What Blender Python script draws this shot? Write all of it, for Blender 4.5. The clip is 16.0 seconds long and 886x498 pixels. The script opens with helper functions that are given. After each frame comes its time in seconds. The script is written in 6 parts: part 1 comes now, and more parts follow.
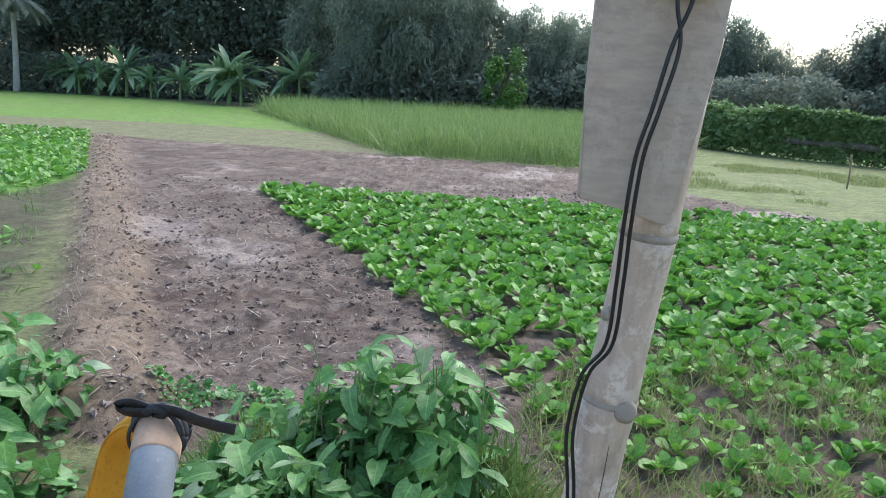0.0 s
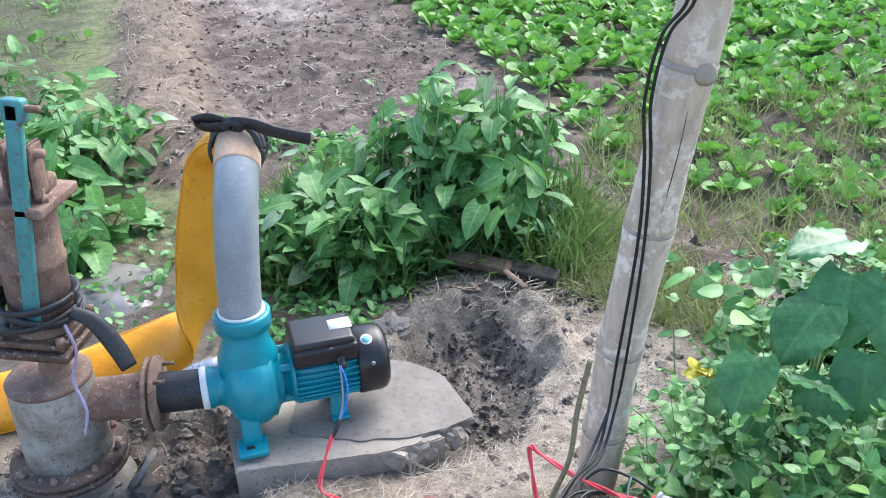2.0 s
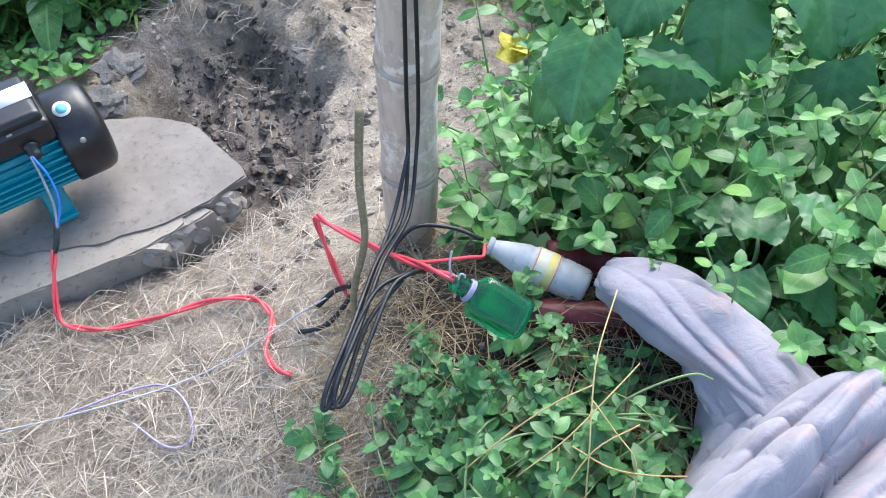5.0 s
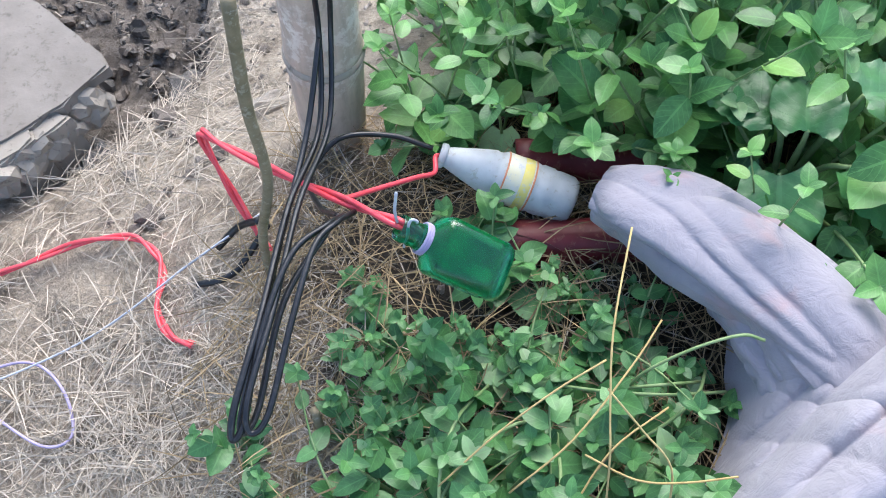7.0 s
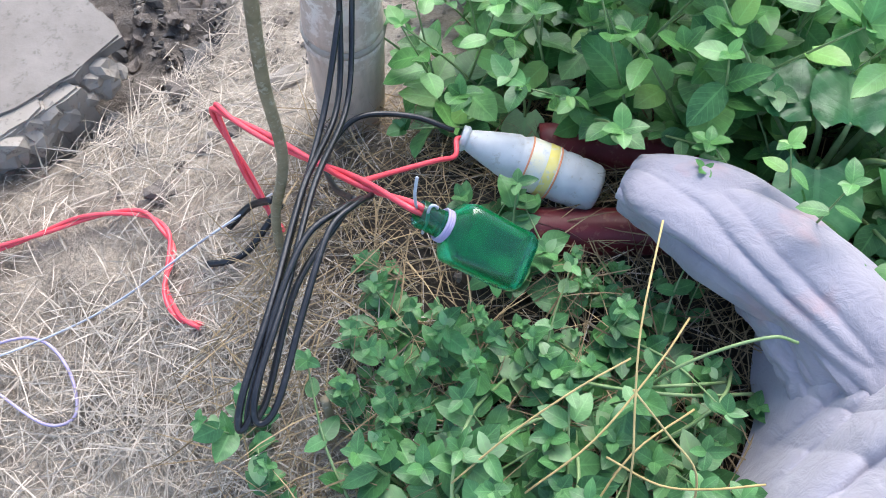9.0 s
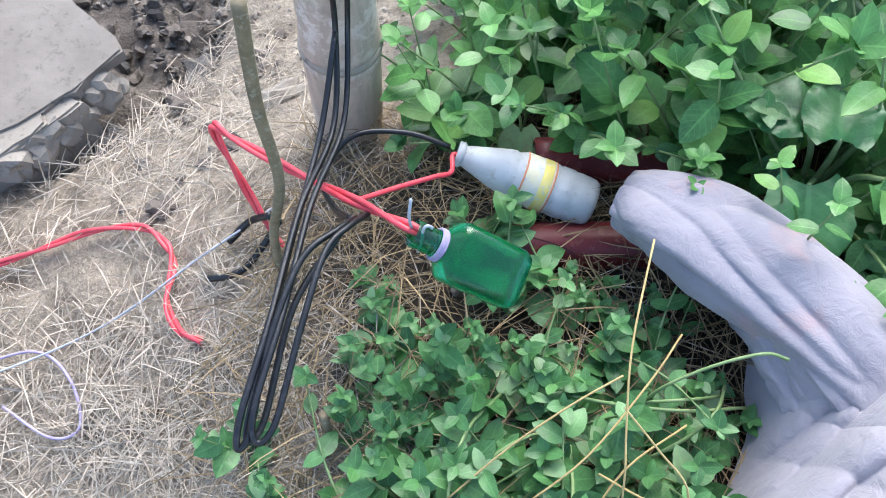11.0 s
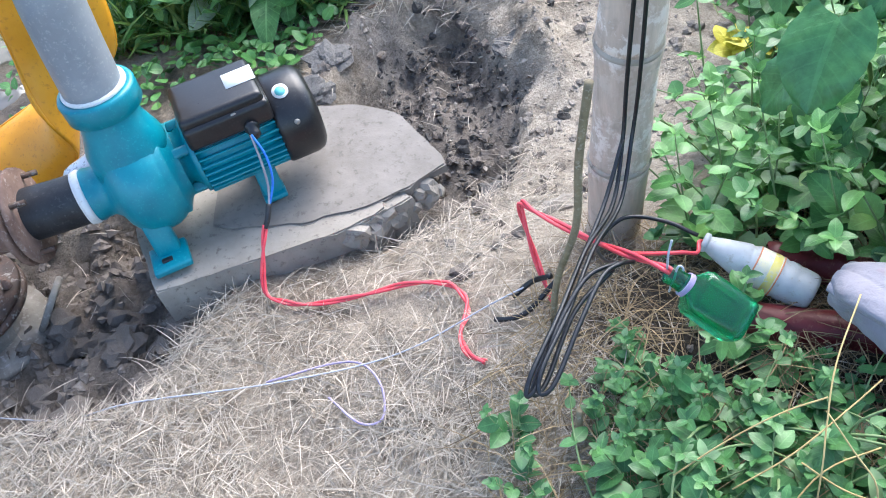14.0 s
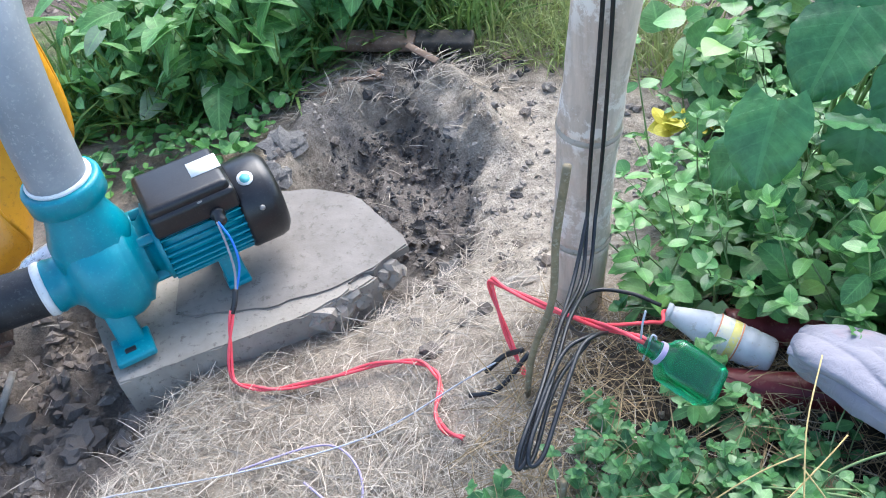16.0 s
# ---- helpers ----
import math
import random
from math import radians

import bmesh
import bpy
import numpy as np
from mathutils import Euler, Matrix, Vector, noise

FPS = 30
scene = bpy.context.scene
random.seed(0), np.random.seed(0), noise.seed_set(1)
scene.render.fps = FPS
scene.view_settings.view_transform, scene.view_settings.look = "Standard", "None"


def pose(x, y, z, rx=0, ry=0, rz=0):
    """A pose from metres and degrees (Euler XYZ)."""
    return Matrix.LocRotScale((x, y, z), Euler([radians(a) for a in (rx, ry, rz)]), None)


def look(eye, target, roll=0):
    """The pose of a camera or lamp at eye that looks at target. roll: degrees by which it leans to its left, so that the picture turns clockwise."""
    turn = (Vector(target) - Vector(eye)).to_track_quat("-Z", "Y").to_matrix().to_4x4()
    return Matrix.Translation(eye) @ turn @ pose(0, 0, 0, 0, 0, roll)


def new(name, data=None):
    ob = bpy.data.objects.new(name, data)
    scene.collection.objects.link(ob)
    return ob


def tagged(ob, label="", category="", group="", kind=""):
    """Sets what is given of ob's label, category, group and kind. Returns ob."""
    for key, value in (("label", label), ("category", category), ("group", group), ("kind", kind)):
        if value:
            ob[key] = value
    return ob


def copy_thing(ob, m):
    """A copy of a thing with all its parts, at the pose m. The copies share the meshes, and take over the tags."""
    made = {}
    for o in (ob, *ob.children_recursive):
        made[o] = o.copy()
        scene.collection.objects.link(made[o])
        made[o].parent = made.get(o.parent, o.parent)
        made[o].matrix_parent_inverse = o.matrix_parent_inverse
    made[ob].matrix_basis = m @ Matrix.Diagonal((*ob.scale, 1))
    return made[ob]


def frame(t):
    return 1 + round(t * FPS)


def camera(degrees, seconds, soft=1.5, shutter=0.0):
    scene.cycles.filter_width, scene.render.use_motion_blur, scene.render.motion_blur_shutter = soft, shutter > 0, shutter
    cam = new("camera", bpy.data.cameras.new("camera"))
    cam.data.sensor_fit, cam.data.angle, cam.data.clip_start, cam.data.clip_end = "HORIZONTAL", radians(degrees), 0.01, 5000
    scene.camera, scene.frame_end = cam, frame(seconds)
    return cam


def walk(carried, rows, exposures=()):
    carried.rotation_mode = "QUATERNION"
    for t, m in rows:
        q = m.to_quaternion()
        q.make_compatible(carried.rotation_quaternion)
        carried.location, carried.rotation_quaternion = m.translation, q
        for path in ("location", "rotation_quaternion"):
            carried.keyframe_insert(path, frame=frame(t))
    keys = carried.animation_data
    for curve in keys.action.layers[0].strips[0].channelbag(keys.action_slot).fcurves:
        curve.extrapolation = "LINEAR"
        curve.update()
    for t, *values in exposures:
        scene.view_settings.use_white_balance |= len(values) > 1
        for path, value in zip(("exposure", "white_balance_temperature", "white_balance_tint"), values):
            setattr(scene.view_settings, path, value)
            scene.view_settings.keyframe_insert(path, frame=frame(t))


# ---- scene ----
cam = camera(57.0, 16.0, 1.0)
METRES, EYE, TILT, LEAN, TURN = 2.0, 1.9, -10.7, -4.0, 0.0
PATH = [
    (0, (0.629, 1.053, 1.720), (0.597, 3.014, 1.326), 2.9),
    (0.5, (0.624, 1.041, 1.688), (0.551, 2.973, 1.178), 2.6),
    (1, (0.614, 1.030, 1.646), (0.473, 2.907, 0.968), 1.0),
    (1.5, (0.600, 1.016, 1.597), (0.441, 2.830, 0.771), -0.2),
    (2, (0.596, 0.999, 1.571), (0.454, 2.765, 0.644), -1.1),
    (2.5, (0.590, 0.989, 1.544), (0.464, 2.697, 0.511), -2.3),
    (3, (0.588, 0.994, 1.500), (0.488, 2.635, 0.361), -3.0),
    (3.5, (0.583, 1.008, 1.491), (0.498, 2.606, 0.290), -3.8),
    (4, (0.613, 1.026, 1.433), (0.552, 2.561, 0.153), -5.3),
    (4.5, (0.654, 1.184, 1.399), (0.733, 2.604, -0.009), -4.9),
    (4.7, (0.690, 1.325, 1.372), (0.833, 2.677, -0.094), -4.7),
    (6.8, (0.768, 1.769, 1.128), (1.057, 2.664, -0.637), -1.9),
    (7, (0.767, 1.770, 1.123), (1.039, 2.662, -0.647), -2.7),
    (7.5, (0.758, 1.779, 1.116), (1.016, 2.656, -0.664), -2.8),
    (8, (0.754, 1.792, 1.107), (1.003, 2.654, -0.680), -2.6),
    (8.5, (0.756, 1.796, 1.106), (1.005, 2.649, -0.686), -1.8),
    (9, (0.764, 1.794, 1.096), (1.000, 2.653, -0.695), -2.4),
    (9.5, (0.763, 1.806, 1.109), (1.013, 2.656, -0.684), -1.4),
    (11.8, (0.784, 1.797, 1.115), (0.984, 2.666, -0.675), -5.1),
    (12, (0.769, 1.789, 1.116), (0.956, 2.697, -0.656), -5.2),
    (12.5, (0.731, 1.780, 1.153), (0.796, 2.780, -0.577), -9.3),
    (13, (0.699, 1.724, 1.199), (0.628, 2.839, -0.460), -13.4),
    (13.5, (0.682, 1.620, 1.246), (0.538, 2.856, -0.320), -14.4),
    (14, (0.659, 1.496, 1.279), (0.471, 2.823, -0.205), -14.4),
    (14.5, (0.632, 1.383, 1.316), (0.421, 2.785, -0.096), -14.7),
    (15, (0.635, 1.364, 1.335), (0.442, 2.809, -0.033), -14.6),
    (15.5, (0.613, 1.406, 1.327), (0.505, 2.870, -0.032), -12.9),
    (16, (0.597, 1.478, 1.316), (0.603, 2.927, -0.063), -10.4),
]
EXPOSURES = [(0, 1.3, 6260, 9), (1, 1.4, 6210, 9), (1.5, 1.74, 6260, 10), (2.2, 1.86, 6160, 9), (3.5, 1.84, 6110, 9), (4.5, 1.87, 6110, 8), (7, 1.77, 6160, 9), (9, 1.82, 6160, 10), (12, 1.9, 6110, 8), (14, 1.98, 6060, 9), (16, 1.92, 6010, 8)]
walk(cam, [(t, look(eye, target, roll)) for t, eye, target, roll in PATH], EXPOSURES)

# ---- light ----
world = bpy.data.worlds.new("sky")
scene.world = world
world.use_nodes = True
wn = world.node_tree.nodes
sky = wn.new("ShaderNodeTexSky")
sky.sky_type = "NISHITA"
sky.sun_disc = False
sky.sun_elevation, sky.sun_rotation = radians(48), radians(30)
sky.altitude, sky.air_density, sky.dust_density, sky.ozone_density = 20, 1.0, 2.0, 1.0
wn["Background"].inputs["Strength"].default_value = 0.125
world.node_tree.links.new(sky.outputs[0], wn["Background"].inputs["Color"])
sun = new("sun", bpy.data.lights.new("sun", "SUN"))
sun.data.energy, sun.data.angle, sun.data.color = 1.45, radians(50), (1.0, 0.95, 0.9)
sun.matrix_world = look((0, 0, 0), (-0.37, -0.64, -0.82))


# ---- materials ----
def node_mat(name):
    m = bpy.data.materials.new(name)
    m.use_nodes = True
    return m, m.node_tree.nodes, m.node_tree.links, m.node_tree.nodes["Principled BSDF"]


def ramp(nodes, links, src, stops):
    r = nodes.new("ShaderNodeValToRGB")
    el = r.color_ramp.elements
    while len(el) < len(stops):
        el.new(0.5)
    for e, (p, c) in zip(el, stops):
        e.position, e.color = p, (*c, 1)
    links.new(src, r.inputs[0])
    return r.outputs[0]


def noise_node(nodes, links, scale, detail=4, rough=0.6, coord="Object", distort=0.0):
    tc = nodes.new("ShaderNodeTexCoord")
    n = nodes.new("ShaderNodeTexNoise")
    n.inputs["Scale"].default_value, n.inputs["Detail"].default_value = scale, detail
    n.inputs["Roughness"].default_value, n.inputs["Distortion"].default_value = rough, distort
    links.new(tc.outputs[coord], n.inputs["Vector"])
    return n.outputs["Fac"]


def mix(nodes, links, fac, a, b, mode="MIX"):
    m = nodes.new("ShaderNodeMix")
    m.data_type, m.blend_type = "RGBA", mode
    for socket, v in ((m.inputs[0], fac), (m.inputs[6], a), (m.inputs[7], b)):
        if isinstance(v, (int, float)):
            socket.default_value = v
        elif isinstance(v, tuple):
            socket.default_value = (*v, 1)
        else:
            links.new(v, socket)
    return m.outputs[2]


def bump(nodes, links, bsdf, height, strength, distance=0.01):
    b = nodes.new("ShaderNodeBump")
    b.inputs["Strength"].default_value, b.inputs["Distance"].default_value = strength, distance
    links.new(height, b.inputs["Height"])
    links.new(b.outputs[0], bsdf.inputs["Normal"])


def surface(name, c1, c2, c3=None, scale=8.0, fine=60.0, rough=0.7, metal=0.0, bumpy=0.2, spread=(0.35, 0.65), dist=0.006, clear=0.0):
    """Two-scale mottled surface: c1 to c2 by broad noise, c3 in fine specks."""
    m, n, l, b = node_mat(name)
    broad = noise_node(n, l, scale, 5, 0.65)
    small = noise_node(n, l, fine, 4, 0.7)
    col = ramp(n, l, broad, [(spread[0], c1), (spread[1], c2)])
    if c3:
        f = ramp(n, l, small, [(0.56, (0, 0, 0)), (0.68, (1, 1, 1))])
        col = mix(n, l, f, col, c3)
    l.new(col, b.inputs["Base Color"])
    rr = n.new("ShaderNodeMapRange")
    rr.inputs["To Min"].default_value, rr.inputs["To Max"].default_value = max(0.05, rough - 0.15), min(1, rough + 0.15)
    l.new(small, rr.inputs["Value"])
    l.new(rr.outputs[0], b.inputs["Roughness"])
    b.inputs["Metallic"].default_value = metal
    b.inputs["Coat Weight"].default_value = clear
    h = mix(n, l, 0.45, broad, small)
    bump(n, l, b, h, bumpy, dist)
    return m


def leaf_mat(name, dark, light, veins=0.5, rough=0.5, glow=0.25, dead=None):
    """Leaf: hue by island, midrib and side veins along the leaf's own uv, some light passing through."""
    m, n, l, b = node_mat(name)
    geo = n.new("ShaderNodeNewGeometry")
    info = n.new("ShaderNodeObjectInfo")
    add = n.new("ShaderNodeMath")
    add.operation = "ADD"
    l.new(geo.outputs["Random Per Island"], add.inputs[0])
    l.new(info.outputs["Random"], add.inputs[1])
    fr = n.new("ShaderNodeMath")
    fr.operation = "FRACT"
    l.new(add.outputs[0], fr.inputs[0])
    mid = tuple((a + c) / 2 for a, c in zip(dark, light))
    stops = [(0.0, dark), (0.55, mid), (0.93, light)]
    if dead:
        stops = [(0.0, dark), (0.5, mid), (0.9, light), (0.96, dead)]
    col = ramp(n, l, fr.outputs[0], stops)
    blotch = noise_node(n, l, 35, 4, 0.7)
    col = mix(n, l, 0.35, col, ramp(n, l, blotch, [(0.3, tuple(0.45 * v for v in dark)), (0.7, tuple(min(1, 1.5 * v) for v in light))]))
    uv = n.new("ShaderNodeUVMap")
    sep = n.new("ShaderNodeSeparateXYZ")
    l.new(uv.outputs[0], sep.inputs[0])

    def op(kind, a, c=0.0):
        q = n.new("ShaderNodeMath")
        q.operation = kind
        for s, v in zip(q.inputs, (a, c)):
            if isinstance(v, (int, float)):
                s.default_value = v
            else:
                l.new(v, s)
        return q.outputs[0]

    off = op("ABSOLUTE", op("SUBTRACT", sep.outputs[1], 0.5))
    rib = op("LESS_THAN", off, 0.035)
    side = op("GREATER_THAN", op("SINE", op("MULTIPLY", op("SUBTRACT", sep.outputs[0], op("MULTIPLY", off, 0.55)), 46.0)), 0.93)
    vein = op("MAXIMUM", rib, op("MULTIPLY", side, 0.55))
    col = mix(n, l, op("MULTIPLY", vein, veins), col, tuple(min(1, 2.0 * v + 0.03) for v in light))
    l.new(col, b.inputs["Base Color"])
    b.inputs["Roughness"].default_value = rough
    bump(n, l, b, op("SUBTRACT", blotch, vein), 0.35, 0.003)
    tr = n.new("ShaderNodeBsdfTranslucent")
    l.new(col, tr.inputs["Color"])
    ms = n.new("ShaderNodeMixShader")
    ms.inputs[0].default_value = glow
    l.new(b.outputs[0], ms.inputs[1])
    l.new(tr.outputs[0], ms.inputs[2])
    l.new(ms.outputs[0], n["Material Output"].inputs["Surface"])
    return m


def ground_mat():
    m, n, l, b = node_mat("earth")
    at = n.new("ShaderNodeAttribute")
    at.attribute_name = "earth"
    a = noise_node(n, l, 1.7, 6, 0.7)
    c = noise_node(n, l, 14, 6, 0.75)
    d = noise_node(n, l, 110, 5, 0.8)
    e = noise_node(n, l, 5, 6, 0.8, distort=0.4)
    col = mix(n, l, 1.0, at.outputs["Color"], ramp(n, l, a, [(0.3, (0.72, 0.7, 0.68)), (0.7, (1.15, 1.13, 1.1))]), "MULTIPLY")
    col = mix(n, l, 1.0, col, ramp(n, l, c, [(0.3, (0.42, 0.4, 0.38)), (0.5, (1, 1, 1)), (0.72, (1.4, 1.38, 1.35))]), "MULTIPLY")
    col = mix(n, l, 1.0, col, ramp(n, l, d, [(0.3, (0.65, 0.63, 0.6)), (0.7, (1.25, 1.25, 1.25))]), "MULTIPLY")
    col = mix(n, l, 1.0, col, ramp(n, l, e, [(0.32, (0.55, 0.53, 0.5)), (0.5, (1, 1, 1)), (0.7, (1.3, 1.3, 1.28))]), "MULTIPLY")
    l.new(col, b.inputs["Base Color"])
    wet = n.new("ShaderNodeAttribute")
    wet.attribute_name = "wet"
    rr = n.new("ShaderNodeMapRange")
    rr.inputs["To Min"].default_value, rr.inputs["To Max"].default_value = 0.92, 0.25
    l.new(wet.outputs["Fac"], rr.inputs["Value"])
    l.new(rr.outputs[0], b.inputs["Roughness"])
    bump(n, l, b, mix(n, l, 0.4, c, d), 0.9, 0.035)
    return m


EARTH = ground_mat()
TEAL = surface("teal_enamel", (0.005, 0.2, 0.265), (0.009, 0.26, 0.325), (0.025, 0.32, 0.37), 12, 160, 0.33, 0, 0.06)
TEAL_OLD = surface("chipped_teal_paint", (0.05, 0.2, 0.21), (0.08, 0.28, 0.29), (0.16, 0.08, 0.05), 14, 60, 0.55, 0.1, 0.3)
BLACK = surface("black_plastic", (0.008, 0.008, 0.01), (0.016, 0.016, 0.018), (0.03, 0.03, 0.03), 20, 220, 0.34, 0, 0.05)
RUBBER = surface("black_rubber", (0.012, 0.013, 0.016), (0.028, 0.03, 0.034), (0.06, 0.06, 0.06), 25, 120, 0.55, 0, 0.2)
CABLE = surface("black_cable_sheath", (0.006, 0.0065, 0.008), (0.014, 0.015, 0.018), (0.03, 0.03, 0.032), 25, 140, 0.35, 0, 0.1)
PVC = surface("grey_pvc", (0.23, 0.25, 0.27), (0.31, 0.33, 0.35), (0.38, 0.39, 0.4), 9, 130, 0.36, 0, 0.06)
ORANGE = surface("orange_hose", (0.72, 0.3, 0.012), (0.82, 0.37, 0.02), (0.62, 0.25, 0.02), 7, 90, 0.35, 0, 0.25, dist=0.01)
RUST = surface("rusted_iron", (0.13, 0.075, 0.055), (0.26, 0.17, 0.13), (0.34, 0.27, 0.23), 16, 90, 0.8, 0.1, 0.5)
RUST_DARK = surface("wet_rusted_iron", (0.05, 0.035, 0.03), (0.14, 0.08, 0.055), (0.3, 0.28, 0.26), 20, 70, 0.55, 0.3, 0.5)
STEEL = surface("scratched_galvanised_steel", (0.2, 0.18, 0.15), (0.42, 0.41, 0.39), (0.16, 0.11, 0.08), 11, 70, 0.5, 0.45, 0.25)
TAPE = surface("white_thread_tape", (0.7, 0.7, 0.68), (0.8, 0.8, 0.79), (0.6, 0.58, 0.55), 30, 150, 0.6, 0, 0.2)
CARD = surface("tan_packing", (0.5, 0.32, 0.2), (0.6, 0.42, 0.3), (0.42, 0.26, 0.16), 18, 80, 0.75, 0, 0.3)
CONCRETE = surface("weathered_concrete", (0.24, 0.21, 0.175), (0.34, 0.305, 0.26), (0.17, 0.145, 0.12), 7, 70, 0.85, 0, 0.5)
MUDDY = surface("muddy_concrete", (0.13, 0.11, 0.09), (0.27, 0.25, 0.22), (0.33, 0.31, 0.29), 12, 60, 0.8, 0, 0.6)
MORTAR = surface("damp_mortar", (0.165, 0.145, 0.125), (0.23, 0.205, 0.18), (0.13, 0.115, 0.1), 9, 55, 0.8, 0, 0.4)


def weathered(name, base, pale, stain, along=(1, 1, .12), rough=0.75):
    """Old wood: streaks along the grain, pale scaly patches, darker stains."""
    m, n, l, b = node_mat(name)
    tc = n.new("ShaderNodeTexCoord")
    mp = n.new("ShaderNodeMapping")
    mp.inputs["Scale"].default_value = along
    l.new(tc.outputs["Object"], mp.inputs["Vector"])

    def grain(scale, detail, k=0.65):
        q = n.new("ShaderNodeTexNoise")
        q.inputs["Scale"].default_value, q.inputs["Detail"].default_value, q.inputs["Roughness"].default_value = scale, detail, k
        l.new(mp.outputs[0], q.inputs["Vector"])
        return q.outputs["Fac"]

    streak = grain(70, 5)
    col = ramp(n, l, streak, [(0.3, tuple(0.78 * v for v in base)), (0.7, tuple(1.12 * v for v in base))])
    scaly = noise_node(n, l, 26, 8, 0.75)
    patch = noise_node(n, l, 6, 3, 0.5)
    f = mix(n, l, 1.0, ramp(n, l, scaly, [(0.5, (0, 0, 0)), (0.56, (1, 1, 1))]), ramp(n, l, patch, [(0.42, (0.05, 0.05, 0.05)), (0.6, (0.85, 0.85, 0.85))]), "MULTIPLY")
    col = mix(n, l, f, col, pale)
    dirt = noise_node(n, l, 11, 6, 0.7, distort=0.6)
    f = ramp(n, l, dirt, [(0.55, (0, 0, 0)), (0.72, (0.7, 0.7, 0.7))])
    col = mix(n, l, f, col, stain)
    l.new(col, b.inputs["Base Color"])
    b.inputs["Roughness"].default_value = rough
    bump(n, l, b, mix(n, l, 0.4, streak, scaly), 0.3, 0.002)
    return m


BAMBOO = weathered("weathered_bamboo", (0.6, 0.465, 0.36), (0.84, 0.75, 0.66), (0.3, 0.23, 0.175))
BAMBOO_DARK = surface("bamboo_node", (0.3, 0.25, 0.195), (0.45, 0.39, 0.32), (0.22, 0.18, 0.14), 12, 60, 0.75, 0, 0.4)
BOARD = weathered("grey_board", (0.49, 0.395, 0.31), (0.56, 0.475, 0.39), (0.33, 0.255, 0.19), (.25, 1, 1), 0.85)
CHAR = surface("charred_wood", (0.02, 0.02, 0.02), (0.07, 0.06, 0.05), (0.13, 0.12, 0.11), 14, 60, 0.85, 0, 0.6)
WOOD = surface("old_wood", (0.12, 0.075, 0.05), (0.25, 0.17, 0.12), (0.3, 0.24, 0.2), 12, 80, 0.85, 0, 0.5)
TWIG = surface("green_brown_bark", (0.17, 0.135, 0.075), (0.29, 0.235, 0.145), (0.36, 0.32, 0.24), 30, 110, 0.8, 0, 0.4)
BARK = surface("tree_bark", (0.06, 0.05, 0.04), (0.14, 0.12, 0.1), (0.2, 0.19, 0.17), 4, 25, 0.9, 0, 0.6)
PALE_BARK = surface("pale_palm_bark", (0.3, 0.28, 0.25), (0.42, 0.4, 0.37), None, 3, 20, 0.9, 0, 0.4)
RED_WIRE = surface("red_insulation", (0.72, 0.06, 0.085), (0.82, 0.1, 0.12), None, 30, 200, 0.4, 0, 0.05)
BLUE_WIRE = surface("blue_insulation", (0.02, 0.15, 0.6), (0.03, 0.2, 0.7), None, 30, 200, 0.4, 0, 0.05)
GREY_WIRE = surface("grey_insulation", (0.25, 0.24, 0.26), (0.34, 0.33, 0.36), None, 30, 200, 0.5, 0, 0.05)
PURPLE = surface("lilac_string", (0.32, 0.27, 0.43), (0.42, 0.37, 0.52), None, 40, 200, 0.8, 0, 0.2)
STRING = surface("grey_string", (0.4, 0.42, 0.48), (0.52, 0.54, 0.6), None, 40, 200, 0.8, 0, 0.2)
MAROON = surface("maroon_pipe", (0.1, 0.01, 0.014), (0.165, 0.017, 0.021), (0.2, 0.07, 0.05), 10, 90, 0.45, 0, 0.15)


def cloth_mat():
    m, n, l, b = node_mat("faded_lilac_cloth")
    broad = noise_node(n, l, 9, 4, 0.6)
    col = ramp(n, l, broad, [(0.35, (0.25, 0.237, 0.27)), (0.65, (0.33, 0.31, 0.345))])
    pink = noise_node(n, l, 14, 3, 0.5, distort=0.4)
    col = mix(n, l, ramp(n, l, pink, [(0.58, (0, 0, 0)), (0.7, (0.75, 0.75, 0.75))]), col, (0.38, 0.27, 0.275))
    grime = noise_node(n, l, 45, 6, 0.75)
    col = mix(n, l, ramp(n, l, grime, [(0.6, (0, 0, 0)), (0.75, (0.5, 0.5, 0.5))]), col, (0.22, 0.2, 0.22))
    l.new(col, b.inputs["Base Color"])
    b.inputs["Roughness"].default_value = 0.95
    b.inputs["Sheen Weight"].default_value = 0.15
    weave = noise_node(n, l, 420, 2, 0.6)
    crumple = noise_node(n, l, 38, 5, 0.6, distort=1.2)
    bump(n, l, b, mix(n, l, 0.12, crumple, weave), 0.55, 0.006)
    return m


CLOTH = cloth_mat()
WHITE_PLASTIC = surface("dusty_white_plastic", (0.44, 0.46, 0.47), (0.56, 0.58, 0.59), (0.38, 0.37, 0.33), 18, 110, 0.5, 0, 0.1)
LABEL_PAPER = surface("worn_label", (0.62, 0.63, 0.6), (0.7, 0.66, 0.45), (0.5, 0.52, 0.55), 40, 120, 0.6, 0, 0.1)
YELLOW = surface("yellow_print", (0.72, 0.6, 0.12), (0.78, 0.68, 0.25), (0.6, 0.6, 0.5), 40, 120, 0.6, 0, 0.1)
RED_PRINT = surface("orange_print", (0.6, 0.2, 0.08), (0.65, 0.28, 0.15), None, 40, 120, 0.6, 0, 0.1)
SILVER = surface("crumpled_foil", (0.5, 0.52, 0.55), (0.7, 0.72, 0.74), None, 30, 120, 0.3, 0.7, 0.6)
STICKER = surface("white_sticker", (0.72, 0.72, 0.7), (0.78, 0.78, 0.77), None, 30, 120, 0.5, 0, 0.05)
CYAN = surface("cyan_print", (0.08, 0.4, 0.42), (0.12, 0.46, 0.48), None, 30, 120, 0.5, 0, 0.05)
